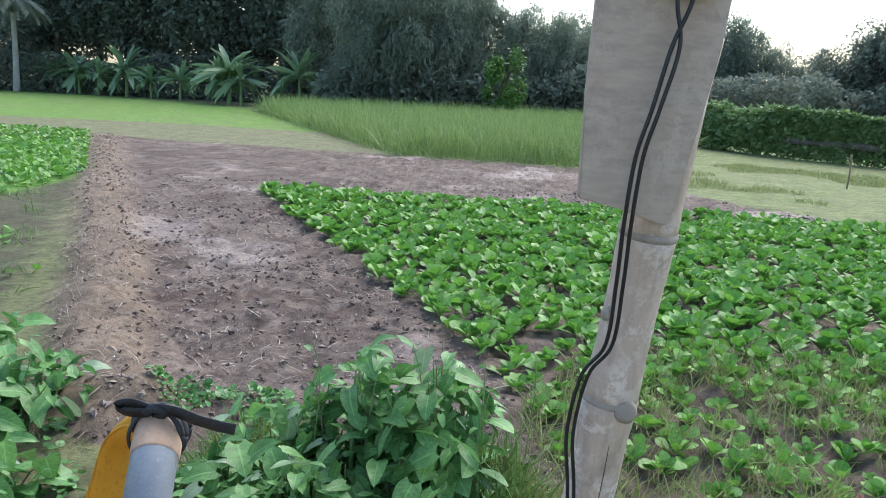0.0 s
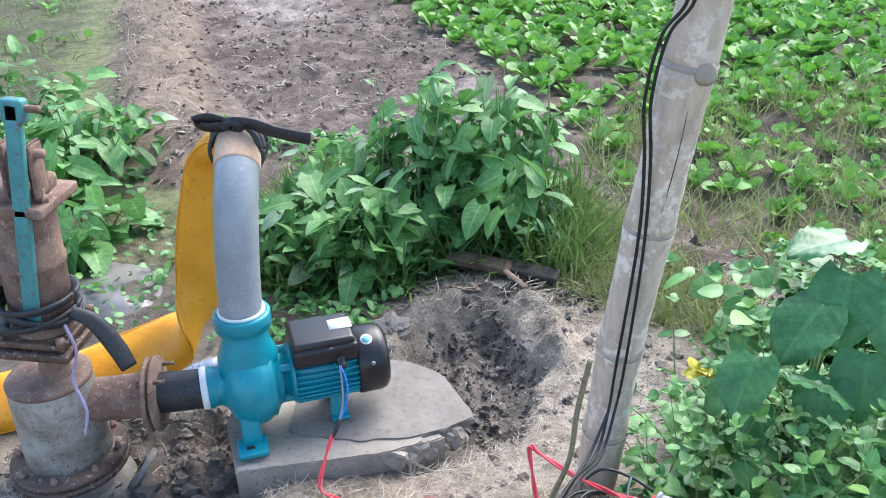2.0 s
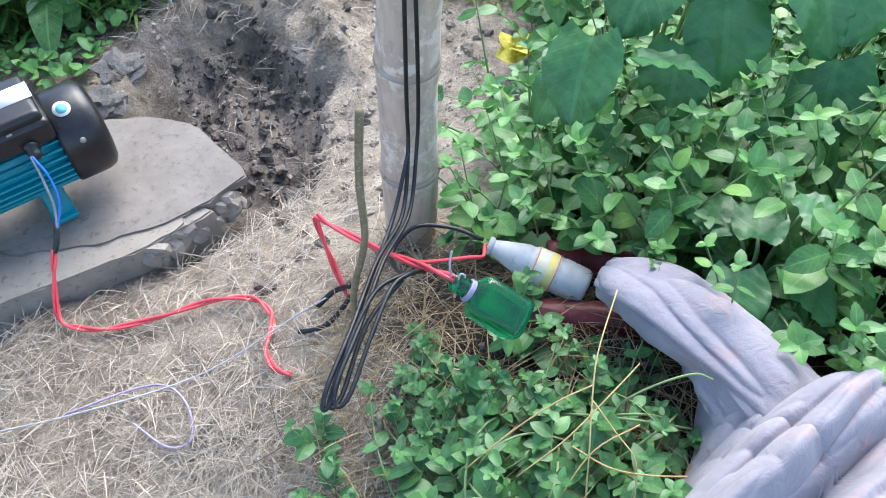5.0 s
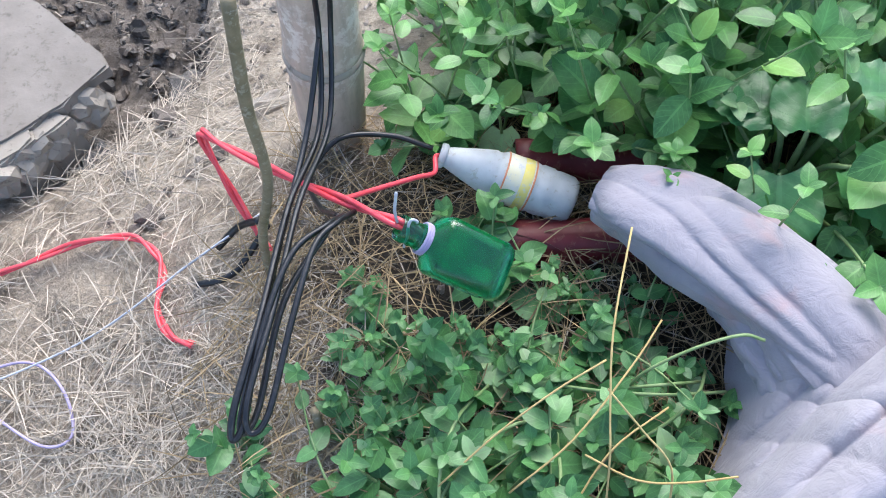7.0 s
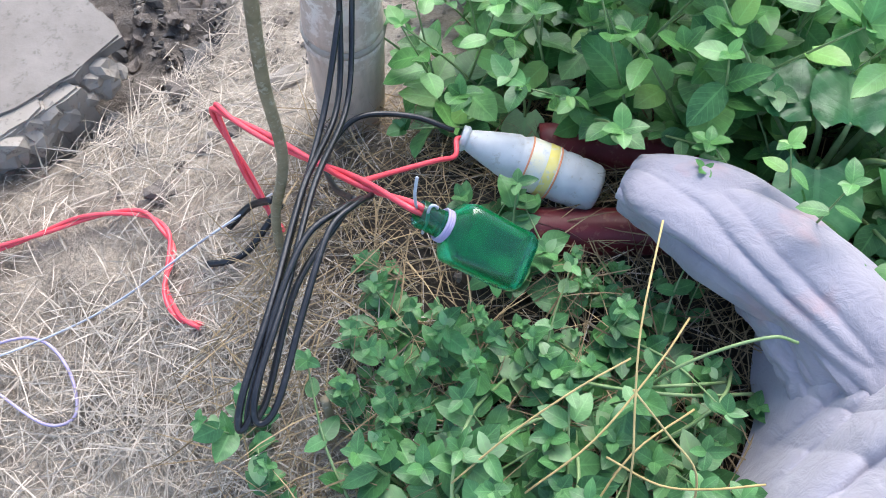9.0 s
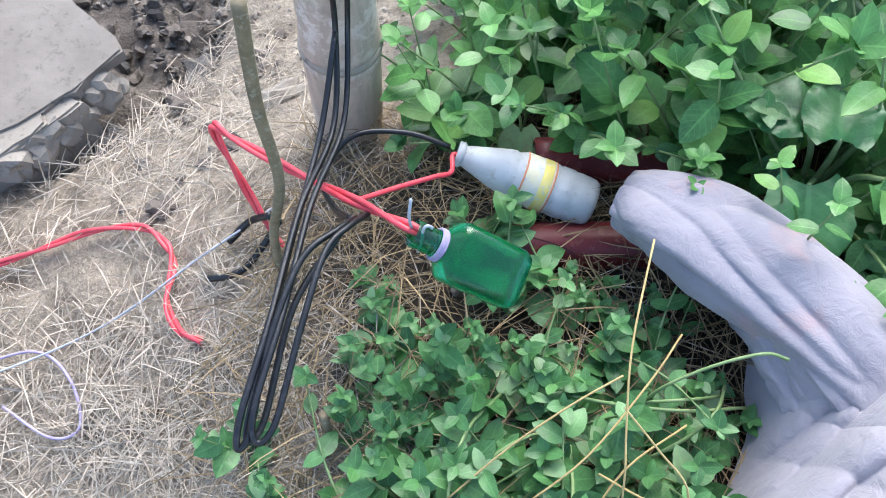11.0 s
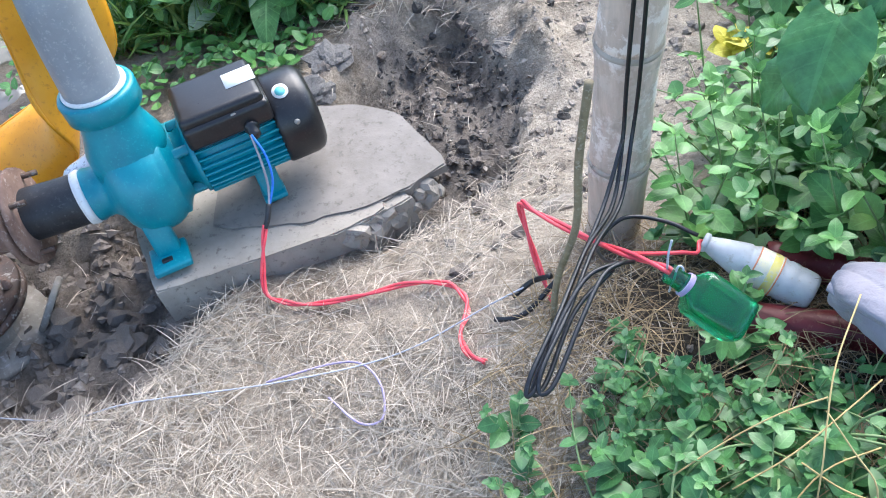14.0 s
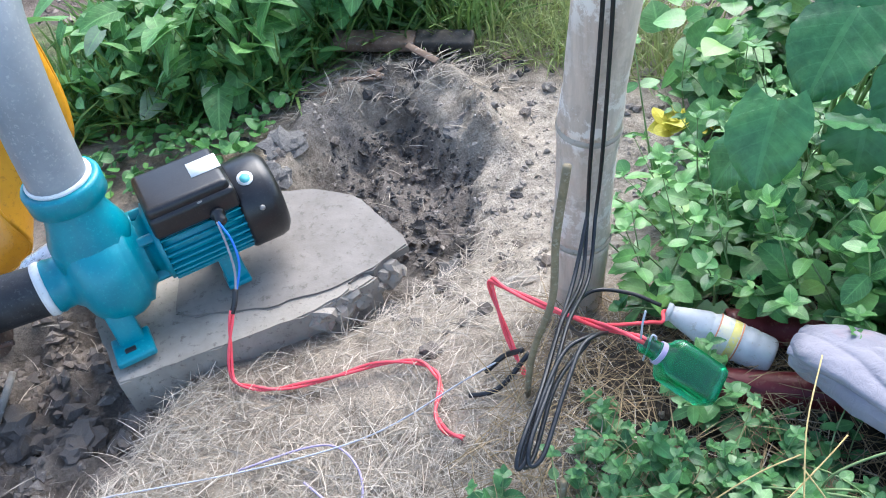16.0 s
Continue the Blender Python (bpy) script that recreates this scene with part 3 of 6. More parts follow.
def earth_colours(x, y):
    n = lumps(x, y, .9, 21, 4)
    n2 = lumps(x, y, 3.1, 22, 4)

    def lay(col, mask, c):
        mask = np.clip(mask, 0, 1)[..., None]
        return col * (1 - mask) + np.array(c) * mask

    col = np.ones((*np.shape(x), 3)) * np.array((.17, .2, .085))
    col = lay(col, step(-.2, .5, n) * .8, (.24, .23, .13))
    # dull grassy plot beside the ridge
    leftside = ((x < -1.2) & (y < 23) & (x < -.2 - y * .37)) | ((x < -1.5) & (y < 5))
    col = lay(col, leftside * 1.0, (.1, .1, .055))
    col = lay(col, leftside * step(-.1, .5, n2), (.11, .14, .055))
    col = lay(col, inside(LEFT_CROP, x, y) * 1.0, (.13, .3, .035))
    far = (y > 20) & ~inside(TILLED, x, y)
    col = lay(col, far * .9, (.2, .215, .115))
    col = lay(col, inside(BRIGHT, x, y) * (.9 + .5 * n), (.15, .3, .045))
    col = lay(col, inside(WEDGE, x, y) * 1.0, (.15, .23, .07))
    right = (x > 3.4) & (y > 12) & ~inside(TILLED, x, y) & (y < 40)
    col = lay(col, right * 1.0, (.21, .255, .105))
    col = lay(col, right * step(.0, .5, n2) * .7, (.17, .25, .07))
    soil = inside(TILLED, x, y)
    col = lay(col, soil * 1.0, (.165, .13, .11))
    col = lay(col, soil * step(-.05, .45, n2), (.12, .085, .07))
    col = lay(col, soil * step(.12, .5, n), (.31, .26, .24))
    n3 = lumps(x, y, 7, 25, 3)
    col = lay(col, soil * step(.1, .45, n3) * .8, (.085, .062, .052))
    col = lay(col, soil * step(.15, .5, -n3) * .6, (.32, .26, .22))
    col = lay(col, inside(BED, x, y) * .8, (.17, .135, .11))
    d = along(RIDGE, x, y)
    ridge = 1 - step(.22, .42, d + .14 * lumps(x, y, 2.2, 4))
    col = lay(col, ridge, (.25, .195, .145))
    near = (1 - step(3.55, 4.0, y + .3 * n2)) * (1 - step(2.2, 3.2, x)) * step(-2.4, -1.6, x)
    col = lay(col, near, (.4, .345, .28))
    col = lay(col, near * step(.05, .4, n2) * .6, (.31, .26, .205))
    pale = step(.5, .7, x + .06 * n2) * (1 - step(1.3, 1.6, x)) * step(2.45, 2.65, y) * (1 - step(3.4, 3.55, y + .1 * n2))
    col = lay(col, pale * (.75 + .4 * n2), (.45, .405, .345))
    litter = step(.6, .78, x + .08 * n2) * step(1.3, 1.6, y) * (1 - step(2.3, 2.55, y - .35 * (x - .8)))
    col = lay(col, litter * .85, (.13, .1, .075))
    mud = mud_hollow(x, y)
    col = lay(col, mud, (.2, .17, .145))
    wetleft = (1 - step(.3, .9, np.hypot((x + .95) / 1.0, (y - 3.3) / .9) + .3 * n2))
    col = lay(col, wetleft * .9, (.12, .095, .08))
    pit, r = pit_depth(x, y)
    col = lay(col, pit * .95, (.17, .15, .135))
    ash = np.exp(-(((x - .62) / .33) ** 2 + ((y - 3.62) / .13) ** 2) * 1.2) + .35 * n2
    col = lay(col, step(.3, .75, ash) * .92, (.035, .034, .034))
    back = np.exp(-(((x - .33) / .16) ** 2 + ((y - 3.42) / .16) ** 2))
    col = lay(col, step(.3, .8, back + .3 * n2) * .7, (.15, .145, .145))
    # near-black under the weeds: the plants' shade put into the ground colour
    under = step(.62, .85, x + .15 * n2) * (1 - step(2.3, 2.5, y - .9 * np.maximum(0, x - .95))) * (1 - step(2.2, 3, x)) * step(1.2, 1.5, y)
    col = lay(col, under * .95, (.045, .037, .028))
    wet = np.clip(mud * .5 + wetleft * .45 + soil * step(.2, .5, n) * .35 + pit * .1, 0, .75)
    return np.clip(col, 0, 1), wet


def build_ground():
    def fill(a, b, s):
        return list(np.arange(a, b, s))

    def grow(a, first, ratio, end):
        out, s = [], first
        while a < end:
            a += s
            s *= ratio
            out.append(a)
        return out

    xs = fill(-1.4, 2.4, .019)
    xs = [-v for v in grow(1.4, .05, 1.055, 26)][::-1] + xs + grow(2.4, .05, 1.055, 24)
    xs = [-v for v in grow(-xs[0], 1.5, 1.3, 3500)][::-1] + xs + grow(xs[-1], 1.5, 1.3, 3500)
    ys = fill(1.6, 4.4, .019)
    ys = ys + grow(ys[-1], .03, 1.013, 60)
    ys = [3.2 - v for v in grow(1.6, .06, 1.35, 3500)][::-1] + ys + grow(ys[-1], 2, 1.3, 3500)
    gx, gy = np.meshgrid(np.array(xs), np.array(ys))
    gz = height(gx, gy)
    v = np.stack([gx, gy, gz], -1).reshape(-1, 3)
    nx, ny = len(xs), len(ys)
    i = (np.arange(ny - 1)[:, None] * nx + np.arange(nx - 1)[None]).ravel()
    f = np.stack([i, i + 1, i + nx + 1, i + nx], -1)
    me = mesh_of("ground", v, f, None, EARTH)
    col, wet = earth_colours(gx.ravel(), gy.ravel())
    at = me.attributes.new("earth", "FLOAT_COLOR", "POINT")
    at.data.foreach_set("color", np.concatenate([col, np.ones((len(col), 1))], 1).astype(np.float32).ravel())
    at = me.attributes.new("wet", "FLOAT", "POINT")
    at.data.foreach_set("value", wet.astype(np.float32))
    return tagged(new("ground", me), "dry straw-strewn earth bank, mud and ploughed field", "ground", kind="structure")


ground = build_ground()


# ---- pump on its slab ----
def concrete_slab():
    thing = empty("concrete_slab", Matrix.Identity(4), "broken grey concrete slab under the pump", "slab")
    part("base", bm_prism([(-.15, 2.72), (-.066, 2.53), (.10, 2.572), (.298, 2.618), (.40, 2.67), (.34, 2.95), (.05, 2.99), (-.12, 2.9)], -.02, .118, .006), CONCRETE, thing, smooth=False)
    part("broken_edge", bm_prism([(.302, 2.63), (.36, 2.645), (.43, 2.682), (.455, 2.70), (.40, 2.75), (.32, 2.7)], .0, .112, .012), CONCRETE, thing, smooth=False)
    part("mortar_layer", bm_prism([(.03, 2.69), (.08, 2.668), (.12, 2.675), (.155, 2.66), (.2, 2.667), (.225, 2.652), (.25, 2.655), (.27, 2.672), (.3, 2.675), (.325, 2.667), (.36, 2.682), (.4, 2.69), (.425, 2.712), (.45, 2.712), (.49, 2.75), (.53, 2.768), (.522, 2.8), (.505, 2.83), (.492, 2.842), (.472, 2.875), (.455, 2.92), (.42, 2.97), (.38, 2.99), (.33, 3.02), (.27, 3.026), (.22, 3.04), (.02, 2.96)], .10, .123, .002), MORTAR, thing, "damp smooth mortar layer", smooth=False)
    r = np.random.RandomState(8)
    for k in range(16):
        t = k / 15
        bm = bmesh.new()
        bmesh.ops.create_icosphere(bm, subdivisions=2, radius=1)
        s = r.uniform(.018, .034)
        for q in bm.verts:
            d = q.co * (1 + .55 * noise.noise(q.co * 1.3 + Vector((k * 2.1, 0, 4))) + .2 * noise.noise(q.co * 4 + Vector((k, 0, 0))))
            q.co = Vector((.325 + .17 * t + d.x * s + r.normal(0, .0006), 2.638 + .11 * t + d.y * s * .8, .085 - .03 * r.rand() * 0 + d.z * s * .95 - .018 * (k % 2)))
        part("broken_chunk", bm, CONCRETE, thing, smooth=False)
    return thing


def water_pump():
    thing = empty("water_pump", pose(-.169, 2.677, .13, 0, 0, 21.5), "teal electric centrifugal pump with black motor cover", "pump")
    H = .136
    ax = Matrix.Translation((0, 0, H)) @ AXIS_X
    # volute: flat snail casing with a swelling belly
    bm = bm_lathe([(.052, .0), (.056, .012), (.053, .02), (.053, .035), (.064, .048), (.088, .058), (.108, .072), (.118, .092), (.121, .115), (.119, .138), (.111, .155), (.106, .16), (.106, .17), (.094, .176), (.08, .184), (.074, .195)], 40, ax)
    merge(bm, bm_lathe([(.03, .0), (.08, .012), (.076, .06), (.06, .105), (.054, .14), (.054, .175)], 32, Matrix.Translation((.116, -.005, H + .03))))
    part("volute", bm, TEAL, thing)
    part("outlet_collar", bm_lathe([(.05, 0), (.058, .004), (.072, .014), (.073, .05), (.07, .056), (.058, .057), (.058, .03)], 40, Matrix.Translation((.118, .01, H + .152))), TEAL, thing)
    part("thread_tape", bm_lathe([(.0, 0), (.06, 0), (.061, .009), (.057, .012), (0, .012)], 32, Matrix.Translation((.118, .01, H + .205))), TAPE, thing, "white thread tape")
    part("inlet_tape", bm_lathe([(.0, -.012), (.055, -.012), (.057, 0), (.055, .005), (0, .005)], 32, ax), TAPE, thing, "white thread tape")
    for k in range(5):
        a = radians(20 + 72 * k)
        part("casing_bolt", bm_lathe([(0, 0), (.008, 0), (.008, .01), (0, .012)], 6, Matrix.Translation((.16, .095 * math.cos(a), H + .095 * math.sin(a))) @ AXIS_X), TEAL, thing)
    bm = bm_box(.03, .22, .012, (.092, -.005, .008), .004)
    merge(bm, bm_box(.078, .075, .016, (.094, -.12, .009), .005))
    merge(bm, bm_box(.078, .075, .016, (.094, .12, .009), .005))
    merge(bm, bm_box(.05, .035, .09, (.096, -.092, .05), .01, rot=Matrix.Rotation(radians(-12), 4, "X")))
    merge(bm, bm_box(.05, .035, .09, (.096, .092, .05), .01, rot=Matrix.Rotation(radians(12), 4, "X")))
    part("pump_foot", bm, TEAL, thing)
    part("foot_slot", bm_box(.022, .012, .004, (.088, -.132, .0185), .002), BLACK, thing, "dark bolt slot")
    # bracket between casing and motor
    bm = bm_lathe([(.078, .165), (.06, .18), (.055, .2), (.066, .214), (.083, .22), (.083, .228)], 32, ax)
    for k in range(4):
        a = radians(45 + 90 * k)
        merge(bm, bm_box(.07, .022, .02, (.195, .066 * math.cos(a), H + .066 * math.sin(a)), .005, rot=Matrix.Rotation(a, 4, "X")))
    part("bracket", bm, TEAL, thing)
    # finned motor body
    part("motor_body", bm_lathe([(.0, .22), (.076, .222), (.076, .4), (0, .4)], 40, ax), TEAL, thing)
    fin = bm_box(.168, .0045, .014, (0, 0, 0), .0018, 1)
    me = bpy.data.meshes.new("fin")
    fin.to_mesh(me)
    fin.free()
    me.materials.append(TEAL)
    for k in range(32):
        a = 2 * math.pi * k / 32
        if math.sin(a) > .62:
            continue
        ob = new("fin", me)
        ob.parent = thing
        ob.matrix_basis = Matrix.Translation((.311, .081 * math.cos(a), H + .081 * math.sin(a))) @ Matrix.Rotation(a - math.pi / 2, 4, "X")
    part("fan_cover", bm_lathe([(.082, .392), (.09, .394), (.093, .4), (.093, .455), (.089, .47), (.076, .48), (.05, .484), (0, .484)], 48, ax), BLACK, thing, "glossy black fan cover")
    part("cover_screw", bm_lathe([(0, 0), (.006, 0), (.005, .003), (0, .0035)], 12, Matrix.Translation((.432, -.0855, H + .037)) @ Matrix.Rotation(radians(66), 4, "X")), STEEL, thing, "small steel screw")
    part("round_sticker", bm_lathe([(0, 0), (.0105, 0), (.0105, .0012), (0, .0012)], 20, Matrix.Translation((.425, -.0385, H + .085)) @ Matrix.Rotation(radians(24.5), 4, "X")), CYAN, thing, "round cyan and white sticker")
    part("sticker_ring", bm_lathe([(.0, 0), (.0165, 0), (.0165, .0008), (.0, .0008)], 20, Matrix.Translation((.425, -.0384, H + .0848)) @ Matrix.Rotation(radians(24.5), 4, "X")), STICKER, thing)
    # terminal box with a stepped lid
    bm = bm_box(.172, .145, .05, (.31, -.012, H + .084), .012, 3)
    box = part("terminal_box", bm, BLACK, thing, "black plastic terminal box")
    bm = bm_box(.166, .136, .03, (.308, -.01, H + .112), .013, 3)
    bmesh.ops.transform(bm, matrix=Matrix.Shear("XZ", 4, (0, 0)), verts=bm.verts)
    part("lid", bm, BLACK, box)
    part("type_plate", bm_box(.06, .05, .001, (.362, -.004, H + .1277), .0), STICKER, box, "white blank type plate")
    part("knob", bm_box(.011, .006, .014, (.325, -.08, H + .1), .002), STEEL, box)
    part("cable_gland", bm_lathe([(0, 0), (.015, 0), (.015, .012), (.011, .013), (.012, .028), (.007, .034), (0, .035)], 14, Matrix.Translation((.347, -.078, H + .068)) @ Matrix.Rotation(radians(105), 4, "X")), BLACK, thing)
    for sy in (-1, 1):
        bm = bm_box(.045, .03, .07, (.335, .045 * sy, .04), .006, rot=Matrix.Rotation(radians(14 * sy), 4, "X"))
        merge(bm, bm_box(.05, .05, .012, (.335, .055 * sy, .007), .004))
        part("motor_foot", bm, TEAL, thing)
    return thing


def delivery_pipe():
    thing = empty("delivery_pipe", pose(-.063, 2.726, .477), "grey PVC elbow pipe rising from the pump", "pipe")
    part("pipe_body", bm_tube([(0, 0, 0), (.004, .008, .1), (.01, .02, .2), (.012, .05, .29), (.006, .11, .35), (-.006, .17, .372)], .0545, 24, 8), PVC, thing)
    part("packing", bm_tube([(.007, .10, .343), (-.005, .165, .373), (-.017, .235, .367)], [.057, .059, .058], 24, 8, wobble=.05), CARD, thing, "tan packing wrapped round the pipe end")
    return thing


def orange_hose():
    thing = empty("orange_hose", pose(-.082, 2.955, -.005), "limp orange plastic delivery hose tied to the pipe", "hose")
    line = [(-.002, -.03, .865), (-.045, .03, .845), (-.112, .08, .76), (-.142, .09, .62), (-.155, .09, .47), (-.195, .08, .33), (-.29, .06, .2), (-.46, .02, .125), (-.7, -.13, .105), (-1.2, -.35, .1), (-2.0, -.5, .06)]
    bm = bmesh.new()
    pts = glide(line, 10)
    rings = []
    for i, q in enumerate(pts):
        s = i / len(pts)
        way = (pts[min(i + 1, len(pts) - 1)] - pts[max(0, i - 1)]).normalized()
        side = Vector((.85, .52, 0)) if s < .45 else Vector((.85, .52, 0)).lerp(Vector((-.2, .5, .85)), min(1, (s - .45) / .2))
        side = (side - way * side.dot(way)).normalized()
        up = way.cross(side)
        w, d = .054 + .03 * min(1, s * 3) + .024 * math.exp(-((s - .42) / .13) ** 2), .055 - .022 * min(1, s * 5)
        ring = []
        for k in range(28):
            a = 2 * math.pi * k / 28
            crease = 1 + .05 * noise.noise((q.x * 6 + math.cos(a) * 2, q.z * 10, math.sin(a) * 2)) + .03 * math.sin(5 * a + s * 30)
            ring.append(bm.verts.new(q + crease * (w * math.cos(a) * side + d * math.sin(a) * up)))
        rings.append(ring)
    for a, b in zip(rings, rings[1:]):
        for k in range(28):
            bm.faces.new((a[k], a[(k + 1) % 28], b[(k + 1) % 28], b[k]))
    seam = [[r[k].co.copy() for r in rings[3::4]] for k in (0, 14)]
    part("hose_skin", bm, ORANGE, thing)
    for line in seam:
        part("welded_seam", bm_tube(line, .0035, 6, 3), ORANGE, thing)
    return thing


def bm_ribbon(points, width, thick, across, steps=6):
    """A flat strip along a line, its width along the vector across."""
    bm = bmesh.new()
    line = glide(points, steps)
    rings = []
    for i, q in enumerate(line):
        way = (line[min(i + 1, len(line) - 1)] - line[max(i - 1, 0)]).normalized()
        a = Vector(across)
        a = (a - way * a.dot(way)).normalized()
        n = way.cross(a) * (thick / 2)
        w = width * (1 + .15 * noise.noise(q * 40)) / 2
        rings.append([bm.verts.new(q + a * w + n), bm.verts.new(q - a * w + n), bm.verts.new(q - a * w - n), bm.verts.new(q + a * w - n)])
    for a, b in zip(rings, rings[1:]):
        for k in range(4):
            bm.faces.new((a[k], a[(k + 1) % 4], b[(k + 1) % 4], b[k]))
    bm.faces.new(rings[0][::-1])
    bm.faces.new(rings[-1])
    return bm


def rubber_tie():
    thing = empty("rubber_tie", pose(-.072, 2.905, .853), "black rubber strip knotted round the hose end", "tie")
    bm = bmesh.new()
    for dy, tilt in ((-.02, .1), (0, -.12), (.018, .06)):
        ring = [(.065 * math.cos(a), dy + .01 * math.sin(a * 2 + dy * 99), .065 * math.sin(a) + tilt * .06 * math.cos(a)) for a in np.linspace(0, 2 * math.pi, 17)]
        bm_tube(ring, .009, 8, 3, .5, bm)
    part("band", bm, RUBBER, thing)
    part("knot", bm_tube([(-.02, -.03, .062), (.0, -.035, .078), (.025, -.03, .066), (.0, -.02, .05)], .013, 8, 4), RUBBER, thing)
    part("long_tail", bm_ribbon([(.005, -.03, .07), (.05, -.035, .072), (.1, -.03, .052), (.15, -.035, .042), (.195, -.03, .032)], .04, .003, (.1, -.5, 1)), RUBBER, thing)
    part("short_tail", bm_ribbon([(0, -.03, .07), (-.05, -.03, .085), (-.085, -.03, .078), (-.07, -.025, .06), (-.02, -.03, .062)], .03, .003, (.1, -.5, 1)), RUBBER, thing)
    return thing


# ---- hand pump on the well casing ----
def hand_pump():
    thing = empty("hand_pump", pose(-.53, 2.60, .015), "rusty cast-iron hand pump on a steel well casing", "hand pump")
    part("well_casing", bm_lathe([(.0, .0), (.108, .0), (.108, .02), (.103, .23), (.101, .24), (.09, .243), (0, .243)], 36, Matrix.Translation((-.008, 0, .09))), STEEL, thing, "scratched galvanised casing with a rust top")
    part("casing_top", bm_lathe([(.0, 0), (.1025, 0), (.1035, .012), (.097, .018), (0, .016)], 36, Matrix.Translation((-.008, 0, .325))), RUST, thing)
    for z, r in ((.058, .148), (.078, .145)):
        part("lower_flange", bm_lathe([(.06, 0), (r, 0), (r + .002, .005), (r, .015), (.06, .016)], 36, Matrix.Translation((-.008, -.005, z))), RUST_DARK, thing)
    part("spool", bm_lathe([(.1, -.01), (.098, .03), (.104, .06)], 32, Matrix.Translation((-.006, -.01, 0))), MUDDY, thing, "muddy pipe spool")
    part("ground_ring", bm_lathe([(.08, 0), (.15, 0), (.153, .005), (.15, .016), (.08, .018)], 36, Matrix.Translation((.0, -.02, -.02)) @ Matrix.Rotation(radians(5), 4, "Y")), MUDDY, thing, "muddy bolted steel ring")
    part("loose_ring", bm_lathe([(.03, 0), (.062, 0), (.064, .006), (.062, .014), (.03, .015)], 28, Matrix.Translation((.165, .03, .0)) @ Matrix.Rotation(radians(-52), 4, "Y")), MUDDY, thing, "muddy steel ring leaning on the casing")
    for k in range(8):
        a = radians(45 * k + 10)
        part("flange_bolt", bm_lathe([(0, 0), (.01, 0), (.01, .01), (.006, .011), (.006, .02), (0, .02)], 6, Matrix.Translation((-.008 + .127 * math.cos(a), .127 * math.sin(a) - .005, .093))), RUST, thing)
    lean = pose(.012, 0, .33, 0, 4, 0)

    def up(bm):
        bmesh.ops.transform(bm, matrix=lean, verts=bm.verts)
        return bm

    part("neck", up(bm_lathe([(.045, 0), (.036, .02), (.034, .1), (.05, .12)], 20)), RUST, thing)
    bm = bm_box(.19, .19, .022, (0, 0, .125), .006)
    merge(bm, bm_box(.17, .17, .02, (0, 0, .15), .006))
    part("base_flange", up(bm), RUST_DARK, thing)
    for sx in (-1, 1):
        for sy in (-1, 1):
            part("flange_nut", up(bm_lathe([(0, 0), (.012, 0), (.012, .014), (0, .016)], 6, Matrix.Translation((.075 * sx, .075 * sy, .158)))), RUST, thing)
    part("barrel", up(bm_lathe([(.07, .15), (.068, .18), (.071, .2), (.071, .33), (.075, .335), (.075, .35), (.071, .356), (.071, .47), (.076, .49)], 32)), RUST, thing)
    bm = bm_box(.19, .17, .025, (0, 0, .5), .006)
    merge(bm, bm_box(.13, .12, .04, (0, 0, .525), .012))
    part("top_plate", up(bm), RUST, thing)
    for sx in (-1, 1):
        part("head_bolt", up(bm_lathe([(0, 0), (.012, 0), (.012, .014), (.006, .015), (.006, .03), (0, .03)], 6, Matrix.Translation((.08 * sx, -.04, .512)))), RUST, thing)
        part("fork_plate", up(bm_box(.014, .055, .13, (.045 + .03 * sx, -.035, .585), .012, 3)), RUST, thing)
    part("pivot_pin", up(bm_tube([(-.03, -.04, .625), (.1, -.04, .625)], .011, 10, 1)), RUST, thing)
    part("spout", up(bm_tube([(-.06, 0, .3), (-.14, -.01, .31), (-.22, -.02, .26)], .035, 16, 6)), RUST, thing)
    handle = part("handle", up(bm_box(.034, .02, .56, (.045, -.075, .47), .006, rot=Matrix.Rotation(radians(6), 4, "Y"))), TEAL_OLD, thing, "chipped teal lever bar")
    part("handle_fork", up(bm_box(.05, .03, .05, (.073, -.07, .73), .008)), TEAL_OLD, handle)
    part("handle_pin", up(bm_tube([(.025, -.07, .735), (.125, -.07, .735)], .009, 8, 1)), RUST, handle)
    # tied strips of rubber tube
    bm = bmesh.new()
    for dz, t in ((.2, .02), (.225, -.025), (.245, .01)):
        bm_tube([(.085 * math.cos(a), .085 * math.sin(a) - .01, dz + t * math.cos(a)) for a in np.linspace(0, 2 * math.pi, 15)], .016, 8, 3, .45, bm)
    part("rubber_binding", up(bm), RUBBER, thing, "black inner-tube strip bound round the barrel")
    part("binding_tail", up(bm_tube([(.08, -.03, .225), (.14, -.03, .2), (.19, -.04, .14), (.22, -.05, .09)], [.014, .02, .022, .02], 10, 6, .5)), RUBBER, thing)
    part("binding_end", up(bm_tube([(-.08, -.04, .225), (-.13, -.06, .22), (-.2, -.08, .17)], [.014, .02, .018], 10, 6, .5)), RUBBER, thing)
    part("purple_cord", up(bm_tube([(.075, -.05, .21), (.1, -.06, .13), (.085, -.07, .05), (.11, -.08, -.03), (.1, -.09, -.1)], .004, 6, 5)), PURPLE, thing)
    return thing


